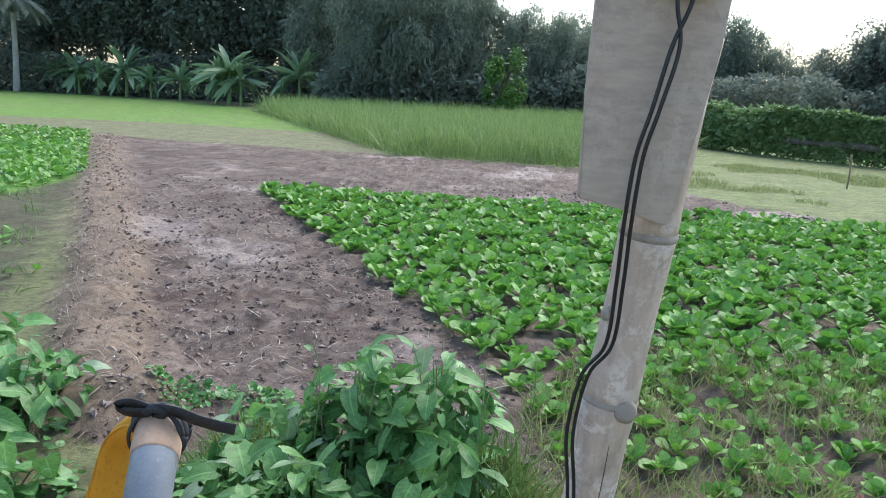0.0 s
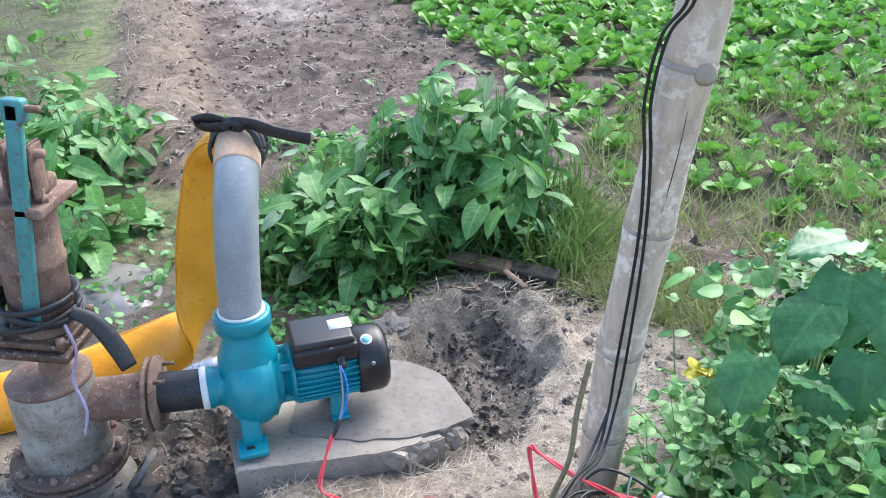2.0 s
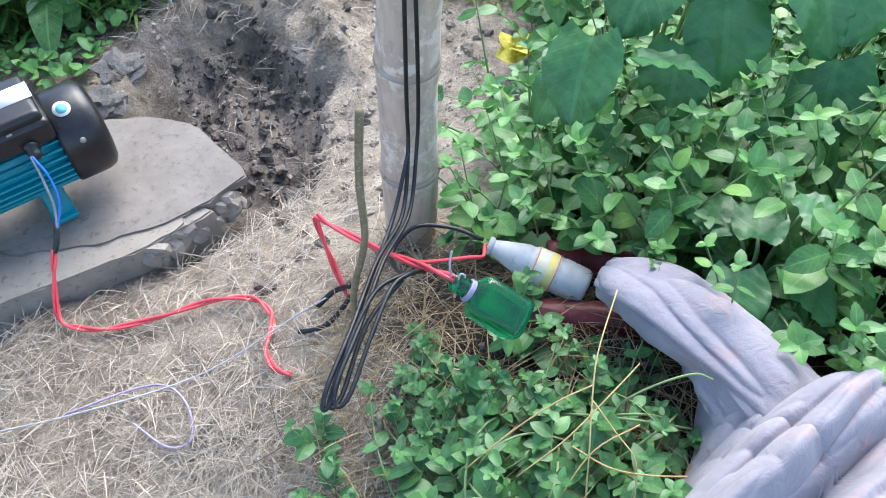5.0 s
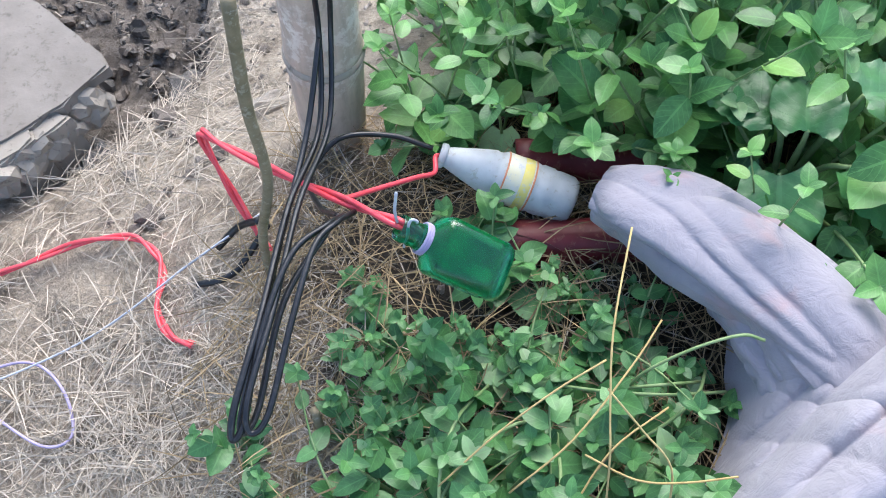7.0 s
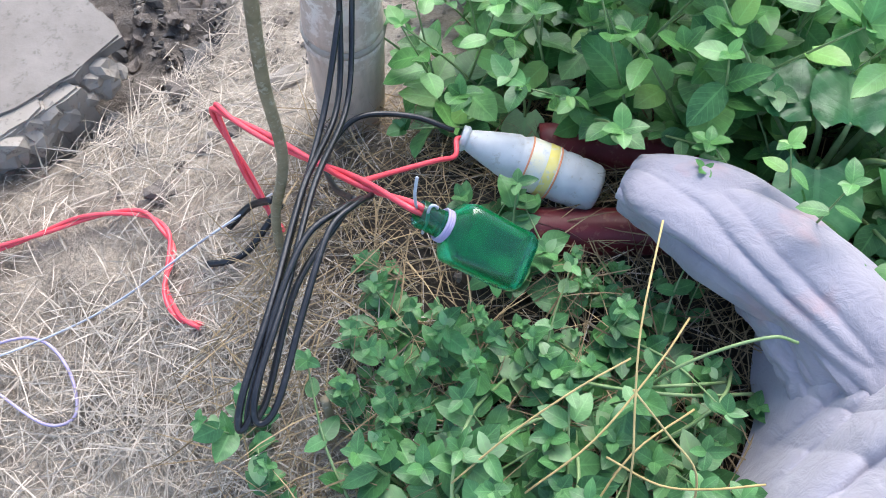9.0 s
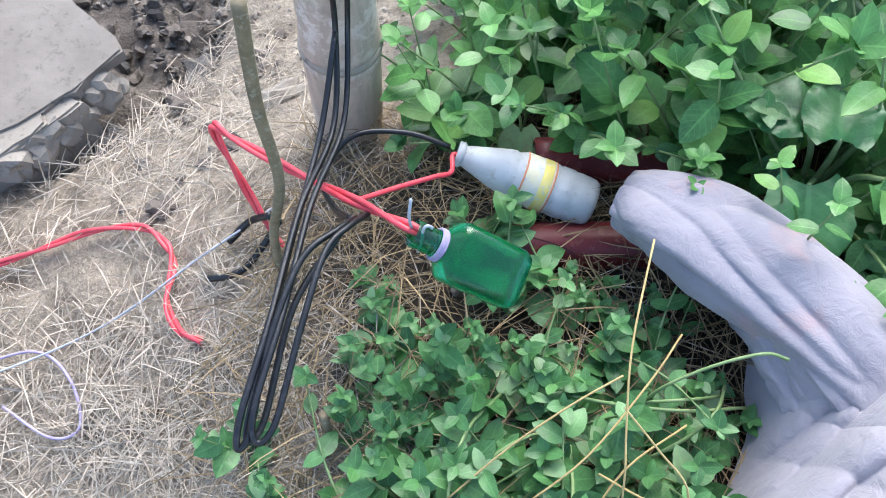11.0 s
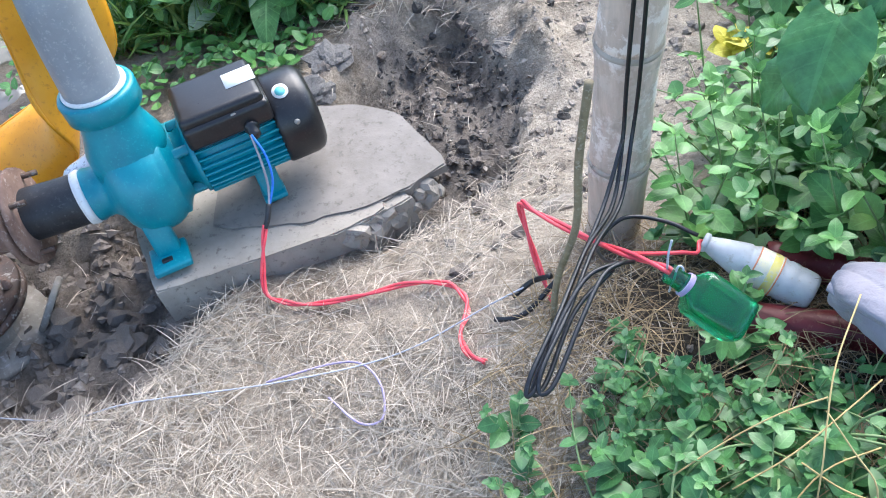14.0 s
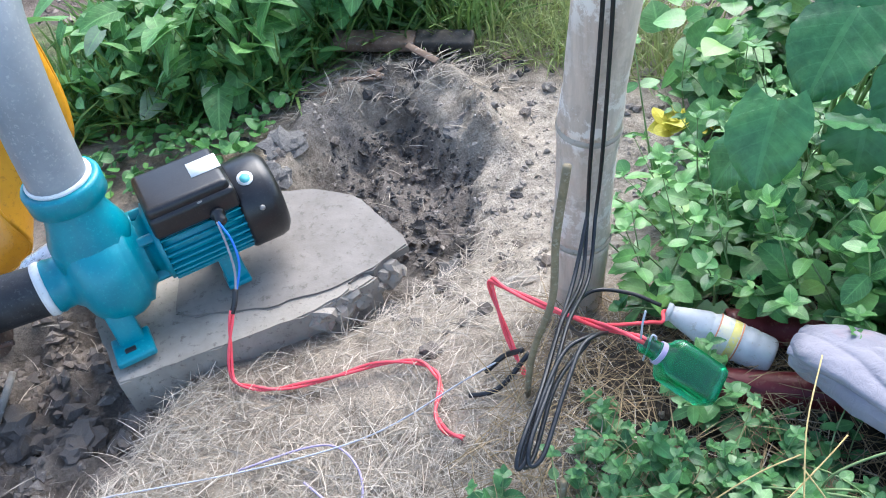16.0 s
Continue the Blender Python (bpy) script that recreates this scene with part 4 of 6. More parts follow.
def suction_pipe():
    thing = empty("suction_pipe", pose(-.497, 2.55, .05), "rusty flanged suction pipe between casing and pump", "pipe")
    a, b = Vector((.062, .072, .212)), Vector((.326, .126, .216))
    way = (b - a).normalized()
    turn = way.to_track_quat("Z", "Y").to_matrix().to_4x4()
    n = (b - a).length

    def lay(bm, s):
        bmesh.ops.transform(bm, matrix=Matrix.Translation(a + way * s) @ turn, verts=bm.verts)
        return bm

    part("rusty_stub", lay(bm_lathe([(.058, -.06), (.057, .05), (.06, .13)], 28), 0), RUST, thing)
    part("dark_stub", lay(bm_lathe([(.054, .14), (.053, .2), (.052, n)], 28), 0), RUBBER, thing, "tar-black pipe stub")
    for s in (.126, .145):
        part("flange", lay(bm_lathe([(.045, 0), (.096, 0), (.099, .003), (.097, .011), (.046, .012)], 32), s), RUST, thing)
    for k in range(4):
        ang = radians(35 + 90 * k)
        part("flange_bolt", lay(bm_lathe([(0, -.02), (.011, -.02), (.011, -.006), (.006, -.005), (.006, .05), (0, .05)], 6, Matrix.Translation((.08 * math.cos(ang), .08 * math.sin(ang), 0))), .136), RUST_DARK, thing)
    return thing


slab = concrete_slab()
pump = water_pump()
pipe = delivery_pipe()
hose = orange_hose()
tie = rubber_tie()
well = hand_pump()
suction = suction_pipe()
foil = part("plastic_wrapper", bm_tube([(-.27, 2.76, .21), (-.23, 2.78, .235), (-.18, 2.79, .245), (-.14, 2.79, .22)], [.012, .035, .04, .02], 9, 4, .6, wobble=.5), SILVER)
tagged(foil, "crumpled silvery plastic wrapper behind the flange", "wrapper")

# ---- pole, board and cables ----
POLE = [(.815, 2.51, .02), (.832, 2.50, .15), (.853, 2.48, .55), (.882, 2.45, .86), (.91, 2.41, 1.19), (.935, 2.39, 1.42), (.965, 2.35, 1.75), (1.0, 2.31, 2.15)]


def pole_at(z):
    for a, b in zip(POLE, POLE[1:]):
        if z <= b[2]:
            t = (z - a[2]) / (b[2] - a[2])
            return Vector(a).lerp(Vector(b), t)
    return Vector(POLE[-1])


def bamboo_pole():
    thing = empty("bamboo_pole", Matrix.Translation(POLE[0]), "weathered grey bamboo pole leaning in the bank", "pole")
    o = Vector(POLE[0])
    cuts = [.0, .33, .565, .87, 1.2, 1.5, 1.82, 2.15]
    for lo, hi in zip(cuts, cuts[1:]):
        pts = [pole_at(lo + (hi - lo) * k / 4) - o for k in range(5)]
        r = .0485 - .0025 * lo
        part("internode", bm_tube(pts, [r + .003, r, r - .0005, r, r + .003], 28, 4, wobble=.03), BAMBOO, thing)
        part("node_ring", bm_tube([pole_at(hi - .007) - o, pole_at(hi) - o, pole_at(min(2.15, hi + .007)) - o], [r + .002, r + .0045, r + .002], 28, 4), BAMBOO_DARK, thing)
    c = pole_at(1.19) - o
    part("branch_scar", bm_lathe([(.0, 0), (.02, 0), (.021, .012), (.012, .02), (0, .016)], 16, Matrix.Translation(c + Vector((.018, -.036, 0))) @ Matrix.Rotation(radians(75), 4, "X") @ Matrix.Rotation(radians(20), 4, "Y")), BAMBOO_DARK, thing)
    c = pole_at(1.36) - o
    part("branch_scar", bm_lathe([(.0, 0), (.012, 0), (.013, .008), (0, .01)], 14, Matrix.Translation(c + Vector((-.038, -.02, 0))) @ Matrix.Rotation(radians(80), 4, "X") @ Matrix.Rotation(radians(-60), 4, "Y")), BAMBOO_DARK, thing)
    c0, c1 = pole_at(.9) - o, pole_at(1.17) - o
    part("crack", bm_tube([c0 + Vector((.004, -.0462, 0)), (c0 + c1) / 2 + Vector((.008, -.046, 0)), c1 + Vector((.004, -.0452, 0))], .0009, 5, 4), BLACK, thing, "dark drying crack")
    return thing


def switch_board():
    thing = empty("switch_board", pose(.9, 2.30, 1.52), "grey weathered wooden board fixed to the pole", "board")
    bm = bmesh.new()
    outline = [(-.088, .04), (-.03, .028), (.05, .003), (.055, .012), (.075, .12), (.098, .25), (.108, .345), (.12, .6), (-.085, .6), (-.087, .33), (-.09, .2)]
    for y in (0, .022):
        for x, z in outline:
            bm.verts.new((x, y + .02 * (z / .6) * -1, z))
    bm.verts.ensure_lookup_table()
    k = len(outline)
    bm.faces.new([bm.verts[i] for i in range(k)])
    bm.faces.new([bm.verts[k + i] for i in range(k)][::-1])
    for i in range(k):
        j = (i + 1) % k
        bm.faces.new((bm.verts[i], bm.verts[j], bm.verts[k + j], bm.verts[k + i]))
    bmesh.ops.bevel(bm, geom=list(bm.edges), offset=.003, segments=2, affect="EDGES")
    bmesh.ops.recalc_face_normals(bm, faces=bm.faces)
    part("board_panel", bm, BOARD, thing, smooth=False)
    part("switch_box", bm_box(.09, .04, .1, (.04, -.032, .395), .006), PVC, thing, "grey switch box")
    return thing


def cable(name, points, r, material, label, category="cable", segs=8, steps=8, twin=0.0, group=""):
    """A cable, or a twisted pair where twin is given."""
    o = Vector(points[0])
    thing = empty(name, Matrix.Translation(o), label, category, group)
    pts = [Vector(p) - o for p in points]
    if twin:
        for ph in (0, math.pi):
            part("strand", bm_tube(pts, r, segs, steps, shift=(twin, ph, .3)), material, thing)
    else:
        part("strand", bm_tube(pts, r, segs, steps), material, thing)
    return thing


pole = bamboo_pole()
board = switch_board()
for k, (dx, r) in enumerate(((0, .0033), (.011, .0032))):
    cable("black_cable", [(.938 + dx * .4, 2.268, 1.93), (.945 - dx * 2, 2.262, 1.86), (.922 + dx, 2.262, 1.79), (.903 + dx, 2.265, 1.70), (.887 + dx, 2.27, 1.63), (.88 + dx, 2.275, 1.53), (.882 + dx, 2.30, 1.43),
        (.88 + dx, 2.33, 1.32), (.848 + dx, 2.345, 1.26), (.834 + dx, 2.36, 1.15), (.846 + dx, 2.375, 1.04), (.853 + dx, 2.385, .91), (.85 + dx * 1.3, 2.40, .76), (.838 + dx * 1.6, 2.41, .55),
        (.83 + dx * 1.2, 2.40, .45), (.80 + dx, 2.32, .40), (.745 + dx, 2.22, .425), (.695 + dx, 2.11, .44), (.652 + dx, 2.035, .435), (.640 + dx * 1.5, 2.01, .422), (.654 + dx * 2, 2.02, .425),
        (.69 + dx * 2.5, 2.09, .44), (.735 + dx * 2, 2.155, .445), (.775 + dx, 2.18, .435), (.795 + dx, 2.2, .41)], r, CABLE, "black insulated cable hanging from the pole in a loop", group="cables on the pole")
cable("black_cable", [(.79, 2.2, .41), (.775, 2.25, .36), (.775, 2.31, .33), (.82, 2.34, .345), (.88, 2.335, .33), (.925, 2.31, .315)], .0033, CABLE, "black cable running into the white bottle", group="cables on the pole")
cable("black_cable", [(.83, 2.40, .45), (.785, 2.31, .41), (.73, 2.2, .41), (.68, 2.085, .425), (.648, 2.02, .415), (.665, 2.03, .41), (.715, 2.12, .425), (.775, 2.18, .425)], .0033, CABLE, "black insulated cable hanging from the pole in a loop", group="cables on the pole")
cable("black_cable", [(.70, 2.33, spot(.7, 2.33) + .05), (.67, 2.35, spot(.67, 2.35) + .03), (.635, 2.345, spot(.635, 2.345) + .014)], .005, CABLE, "taped black wire end on the straw", group="wire ends")
cable("black_cable", [(.71, 2.32, spot(.71, 2.32) + .05), (.66, 2.295, spot(.66, 2.295) + .02), (.63, 2.29, spot(.63, 2.29) + .014), (.60, 2.3, spot(.6, 2.3) + .012)], .0045, CABLE, "taped black wire end on the straw", group="wire ends")
G = spot


def on(x, y, up=.006):
    return (x, y, G(x, y) + up + .009)


cable("red_wire_pair", [(.176, 2.60, .19), (.162, 2.565, .15), on(.152, 2.515, .012), on(.19, 2.485), on(.247, 2.475), on(.346, 2.475, .008), on(.44, 2.465, .008), on(.516, 2.435, .01), on(.547, 2.39, .008), on(.552, 2.356), on(.538, 2.30), on(.55, 2.25), on(.578, 2.222, .003)], .003, RED_WIRE, "twisted pair of red wires lying on the straw", "wire", twin=.003)
cable("red_wire_pair", [on(.70, 2.30, .0), on(.69, 2.335, .02), (.676, 2.38, .275), (.668, 2.412, .335), (.69, 2.38, .345), (.75, 2.295, .37), (.80, 2.22, .405), (.835, 2.165, .435), (.86, 2.145, .425)], .003, RED_WIRE, "twisted red wires leading to the bottles", "wire", twin=.003)
cable("red_wire", [(.80, 2.225, .40), (.845, 2.25, .36), (.89, 2.265, .335), (.915, 2.275, .318), (.925, 2.30, .312), (.94, 2.298, .305)], .003, RED_WIRE, "red wire entering the white bottle neck", "wire")
cable("blue_wire", [(.188, 2.7, .333), (.206, 2.676, .3), (.208, 2.652, .255), (.19, 2.622, .212)], .0024, BLUE_WIRE, "thin blue motor lead", "wire")
cable("grey_wire", [(.186, 2.7, .333), (.194, 2.674, .295), (.197, 2.648, .25), (.19, 2.62, .212)], .0024, GREY_WIRE, "thin grey motor lead", "wire")
cable("grey_wire", [(.191, 2.625, .22), (.184, 2.607, .2), (.175, 2.597, .185)], .0055, RUBBER, "taped joint in the motor lead", "wire")
cable("string", [on(-.415, 2.362, .02), on(-.25, 2.325, .02), on(-.087, 2.307, .012), on(.189, 2.305, .01), on(.417, 2.313, .01), on(.6, 2.335, .012), on(.70, 2.36, .02)], .0015, STRING, "pale grey string stretched over the straw", "string", 6)
cable("lilac_string", [on(.17, 2.31), on(.295, 2.327, .012), on(.355, 2.309, .012), on(.391, 2.248, .012), on(.391, 2.191), on(.348, 2.196), on(.29, 2.259, .01)], .0021, PURPLE, "loop of lilac string on the straw", "string", 6)
cable("lilac_string", [on(.38, 2.02), on(.44, 2.0), on(.45, 1.97), on(.43, 1.93)], .003, PURPLE, "short bit of lilac string on the straw", "string", 6)
cable("white_tie", [(.842, 2.15, .40), (.85, 2.145, .455), (.858, 2.15, .44), (.845, 2.165, .415), (.838, 2.15, .47), (.842, 2.152, .5)], .0015, STRING, "white string tied at the green bottle neck", "string", 6)
cable("stick", [(.69, 2.27, .17), (.705, 2.25, .33), (.735, 2.225, .47), (.742, 2.21, .6), (.756, 2.196, .725)], .0054, TWIG, "thin bare stick stuck into the bank", "stick", 9)
cable("stick", [(.70, 2.05, .2), (.705, 2.055, .29)], .005, TWIG, "short cut stump of a twig", "stick", 9, 2)


# ---- bottles, pipes and cloth on the bank ----
def along_axis(a, b):
    a, b = Vector(a), Vector(b)
    return Matrix.Translation(a) @ (b - a).to_track_quat("Z", "Y").to_matrix().to_4x4()


def white_bottle():
    m = along_axis((.934, 2.303, .305), (1.068, 2.213, .262))
    thing = empty("white_bottle", m, "empty dusty white plastic bottle with worn label", "bottle")
    part("bottle_body", bm_lathe([(.011, -.002), (.0125, 0), (.0125, .006), (.0145, .012), (.02, .03), (.027, .055), (.0285, .062), (.0275, .066), (.0285, .07), (.031, .075), (.031, .115), (.0295, .119), (.031, .123), (.031, .135), (.0295, .139), (.0305, .143), (.0295, .162), (.026, .168), (0, .166)], 28), WHITE_PLASTIC, thing)
    part("neck_ring", bm_lathe([(.012, -.004), (.015, -.003), (.0155, .003), (.0135, .005)], 20), WHITE_PLASTIC, thing)
    part("paper_label", bm_lathe([(.0313, .077), (.0316, .078), (.0316, .112), (.0313, .113)], 28), LABEL_PAPER, thing, "worn pale label with unreadable print")
    part("yellow_band", bm_lathe([(.0317, .097), (.032, .098), (.032, .108), (.0317, .109)], 28), YELLOW, thing)
    for z in (.0755, .1105):
        part("orange_line", bm_lathe([(.0316, z), (.0321, z + .0004), (.0321, z + .0018), (.0316, z + .0022)], 28), RED_PRINT, thing)
    return thing


def green_bottle():
    m = along_axis((.84, 2.153, .437), (.936, 2.096, .366)) @ Matrix.Rotation(radians(20), 4, "Z") @ Matrix.Scale(.93, 4)
    thing = empty("green_bottle", m, "dusty green glass bottle tied by its neck", "bottle")
    bm = bmesh.new()
    prof = [(.0135, 0, 0), (.0145, .003, 0), (.0145, .008, 0), (.0135, .012, 0), (.0145, .016, 0), (.0135, .02, 0), (.0145, .024, 0), (.0145, .03, 0), (.02, .036, .4), (.03, .043, .8), (.033, .05, 1), (.033, .118, 1), (.03, .126, 1), (.024, .128, 1)]
    rings = []
    for r, z, sq in prof:
        ring = []
        for k in range(32):
            a = 2 * math.pi * k / 32
            c, s = math.cos(a), math.sin(a)
            q = (abs(c) ** 5 + abs(s) ** 5) ** -.2
            ring.append(bm.verts.new((r * c * (1 + sq * (q - 1)), .85 * r * s * (1 + sq * (q - 1)) if sq else r * s, z)))
        rings.append(ring)
    for a, b in zip(rings, rings[1:]):
        for k in range(32):
            bm.faces.new((a[k], a[(k + 1) % 32], b[(k + 1) % 32], b[k]))
    bm.faces.new(rings[-1])
    part("glass_body", bm, GREEN_GLASS, thing)
    bm = bmesh.new()
    for z in (.028, .0305, .033):
        bm_tube([(.0165 * math.cos(a), .0165 * math.sin(a), z) for a in np.linspace(0, 2 * math.pi, 13)], .0018, 6, 3, 1, bm)
    part("neck_cord", bm, PURPLE, thing, "lilac cord wound round the neck")
    return thing


def maroon_pipes():
    for a, b in (((.965, 2.20, .24), (1.17, 2.135, .235)), ((1.03, 2.3, .245), (1.22, 2.24, .24))):
        m = along_axis(a, b)
        thing = empty("clay_pipe", m, "maroon plastic pipe piece lying in the weeds", "pipe", "maroon pipe pieces")
        n = (Vector(b) - Vector(a)).length
        part("pipe_body", bm_lathe([(.025, 0), (.03, .002), (.0305, .02), (.029, .025), (.029, n - .03), (.031, n - .025), (.031, n), (.026, n)], 24), MAROON, thing)
        part("pipe_plug", bm_lathe([(0, .008), (.0262, .006), (.0262, .01), (0, .014)], 20), RUST, thing)


def pleat(x):
    """A rounded fold between two narrow creases."""
    return abs(math.sin(math.pi * x)) ** .55


ROLL = [(1.078, 2.172, .345), (1.09, 2.157, .35), (1.111, 2.129, .36), (1.138, 2.095, .365), (1.163, 2.049, .37), (1.186, 1.993, .375), (1.203, 1.933, .38), (1.221, 1.886, .37), (1.24, 1.82, .35)]
TUCK = [(1.17, 2.03, .3), (1.164, 1.995, .33), (1.165, 1.948, .335), (1.173, 1.904, .33), (1.19, 1.863, .32), (1.203, 1.835, .31)]


def cloth():
    thing = empty("cloth", pose(1.2, 1.74, .2), "rumpled faded lilac-grey cloth thrown over the weeds", "cloth")
    o = Vector((1.2, 1.74, .2))
    # twisted end reaching towards the bottles
    line = glide(ROLL, 22)
    v, n, k = [], len(line), 120
    for i, q in enumerate(line):
        s = i / (n - 1)
        way = (line[min(i + 1, n - 1)] - line[max(i - 1, 0)]).normalized()
        side = way.cross(Vector((0, 0, 1))).normalized()
        up = side.cross(way)
        w = .03 + .026 * min(1, s * 2.4) + .006 * s
        for m in range(k):
            a = 2 * math.pi * m / k
            c = noise.noise((s * 3, math.cos(a), math.sin(a)))
            r = .76 + .42 * abs(noise.noise((s * 2.2, math.cos(a) * 1.2, math.sin(a) * 1.2 + 3))) ** .7 + .08 * pleat(.318 * a + .2 + s * .5 + c * .3)
            r += .16 * max(0, 1 - 2.2 * s) * pleat(.64 * a + c * .4) + .05 * abs(noise.noise((s * 7, math.cos(a) * 3, math.sin(a) * 3))) ** .7
            drop = 1.5 if math.sin(a) < 0 else .75
            v.append(tuple(q - o + side * (w * r * math.cos(a)) + up * (w * drop * r * math.sin(a) * .8)))
    i = (np.arange(n - 1)[:, None] * k + np.arange(k)[None]).ravel()
    jn = (np.arange(n - 1)[:, None] * k + (np.arange(k)[None] + 1) % k).ravel()
    ob = new("twisted_end", mesh_of("twisted_end", np.array(v), np.stack([i, jn, jn + k, i + k], -1), None, CLOTH))
    ob.parent = thing
    # smaller fold tucked under the roll
    line = glide(TUCK, 22)
    v, n, k = [], len(line), 60
    for i, q in enumerate(line):
        s = i / (n - 1)
        way = (line[min(i + 1, n - 1)] - line[max(i - 1, 0)]).normalized()
        side = way.cross(Vector((0, 0, 1))).normalized()
        up = side.cross(way)
        for m in range(k):
            a = 2 * math.pi * m / k
            c = noise.noise((s * 4 + 7, math.cos(a), math.sin(a)))
            r = (.026 + .006 * s) * (.72 + .35 * pleat(.477 * a + s * 1.3 + c * .3) + .3 * abs(noise.noise((s * 7, math.cos(a) * 2, math.sin(a) * 2))) ** .6)
            v.append(tuple(q - o + side * (r * math.cos(a)) + up * (r * 1.2 * math.sin(a))))
    i = (np.arange(n - 1)[:, None] * k + np.arange(k)[None]).ravel()
    jn = (np.arange(n - 1)[:, None] * k + (np.arange(k)[None] + 1) % k).ravel()
    ob = new("tucked_fold", mesh_of("tucked_fold", np.array(v), np.stack([i, jn, jn + k, i + k], -1), None, CLOTH))
    ob.parent = thing
    # spread heap
    rim = [(1.19, 2.03), (1.145, 1.96), (1.112, 1.9), (1.04, 1.84), (.94, 1.80), (.85, 1.76), (.78, 1.66), (.8, 1.5), (1.0, 1.38), (1.25, 1.36), (1.42, 1.5), (1.47, 1.7), (1.42, 1.88), (1.31, 1.99)]
    edge = glide([(x, y, 0) for x, y in rim + rim[:1]], 36)[:-1]
    na, nr, v = len(edge), 84, []
    for a, q in enumerate(edge):
        t = a / na
        for b in range(nr):
            s = b / (nr - 1)
            x, y = 1.19 + (q.x - 1.19) * s, 1.80 + (q.y - 1.80) * s
            base = float(mound(x, y)) + .008
            bend = .06 * noise.noise((x * 3, y * 3, 3))
            u, w = .93 * x + .36 * y, .93 * y - .36 * x + bend
            fold = .15 * abs(noise.noise((u * 2.0, w * 7.5, 2))) ** .75 + .06 * abs(noise.noise((u * 3.5, w * 17, 6))) ** .75 + .016 * abs(noise.noise((u * 9, w * 30, 4))) ** .8
            lift = (.115 + .03 * float(step(1.05, 1.25, x))) * (1 - s ** 3.2)
            fold += .06 * abs(noise.noise((x * 11 + bend * 40, y * 3.2, 7))) ** .7 * float(step(1.24, 1.12, x)) * float(step(1.72, 1.84, y))
            z = base + lift * (.4 + .6 * float(step(1.96, 1.85, y))) + fold * (1 - .75 * s ** 6) * (.6 + .4 * float(step(1.98, 1.88, y)))
            v.append((x - o.x, y - o.y, max(z, base) - o.z))
    a = np.arange(na)
    i = (a[:, None] * nr + np.arange(nr - 1)[None]).ravel()
    jn = (((a + 1) % na)[:, None] * nr + np.arange(nr - 1)[None]).ravel()
    ob = new("spread_part", mesh_of("spread_part", np.array(v), np.stack([i, i + 1, jn + 1, jn], -1), None, CLOTH))
    ob.parent = thing
    return thing


white_bottle()
green_bottle()
maroon_pipes()
cloth()


# ---- plank, chips and lumps by the pit ----
def plank():
    thing = empty("plank", pose(.59, 3.76, G(.585, 3.72) + .03, 4, 4, -14), "charred old plank lying behind the pit", "plank")
    part("wood", bm_box(.26, .075, .035, (-.08, 0, .02), .008), WOOD, thing)
    part("charred_end", bm_box(.18, .077, .038, (.14, 0, .021), .01), CHAR, thing, "black charred end")
    return thing


plank()
rng = np.random.RandomState(5)


def lump_mesh(name, seed, material, squash=.7):
    bm = bmesh.new()
    bmesh.ops.create_icosphere(bm, subdivisions=3 if name == "rock" else 2, radius=1)
    for q in bm.verts:
        q.co *= 1 + .7 * noise.noise(q.co * 1.4 + Vector((seed * 3.1, 0, 0))) + .35 * noise.noise(q.co * 4 + Vector((seed, 5, 0)))
        if name == "rock":
            q.co *= 1 + .22 * noise.noise(q.co * 5) + .12 * noise.noise(q.co * 13)
        q.co.z *= squash
    me = bpy.data.meshes.new(name)
    bm.to_mesh(me)
    bm.free()
    me.materials.append(material)
    return me


CLOD = surface("mud_clod", (.12, .1, .085), (.22, .185, .155), (.29, .25, .215), 20, 80, .85, 0, .6)
CLOD_DRY = surface("dry_clod", (.22, .19, .16), (.33, .29, .25), (.4, .36, .32), 20, 80, .95, 0, .6)
CLOD_BLACK = surface("sooty_clod", (.045, .043, .042), (.095, .088, .082), (.15, .14, .13), 20, 80, .9, 0, .6)
clods = [lump_mesh("clod", k, m) for k, m in enumerate((CLOD, CLOD, CLOD_DRY, CLOD_BLACK))]


def clod_field(count, cx, cy, sx, sy, kinds, size, label, group):
    for _ in range(count):
        x, y = cx + sx * rng.randn() * .5, cy + sy * rng.randn() * .5
        s = size * rng.uniform(.4, 1.5)
        if 'mud' in label and float(mud_hollow(np.array([x]), np.array([y]))[0]) < .4:
            continue
        ob = new("clod", clods[kinds[rng.randint(len(kinds))]])
        ob.matrix_basis = pose(x, y, G(x, y) + s * .05, *rng.uniform(0, 40, 2), rng.uniform(0, 360)) @ Matrix.Scale(s, 4)
        tagged(ob, label, "clod", group)


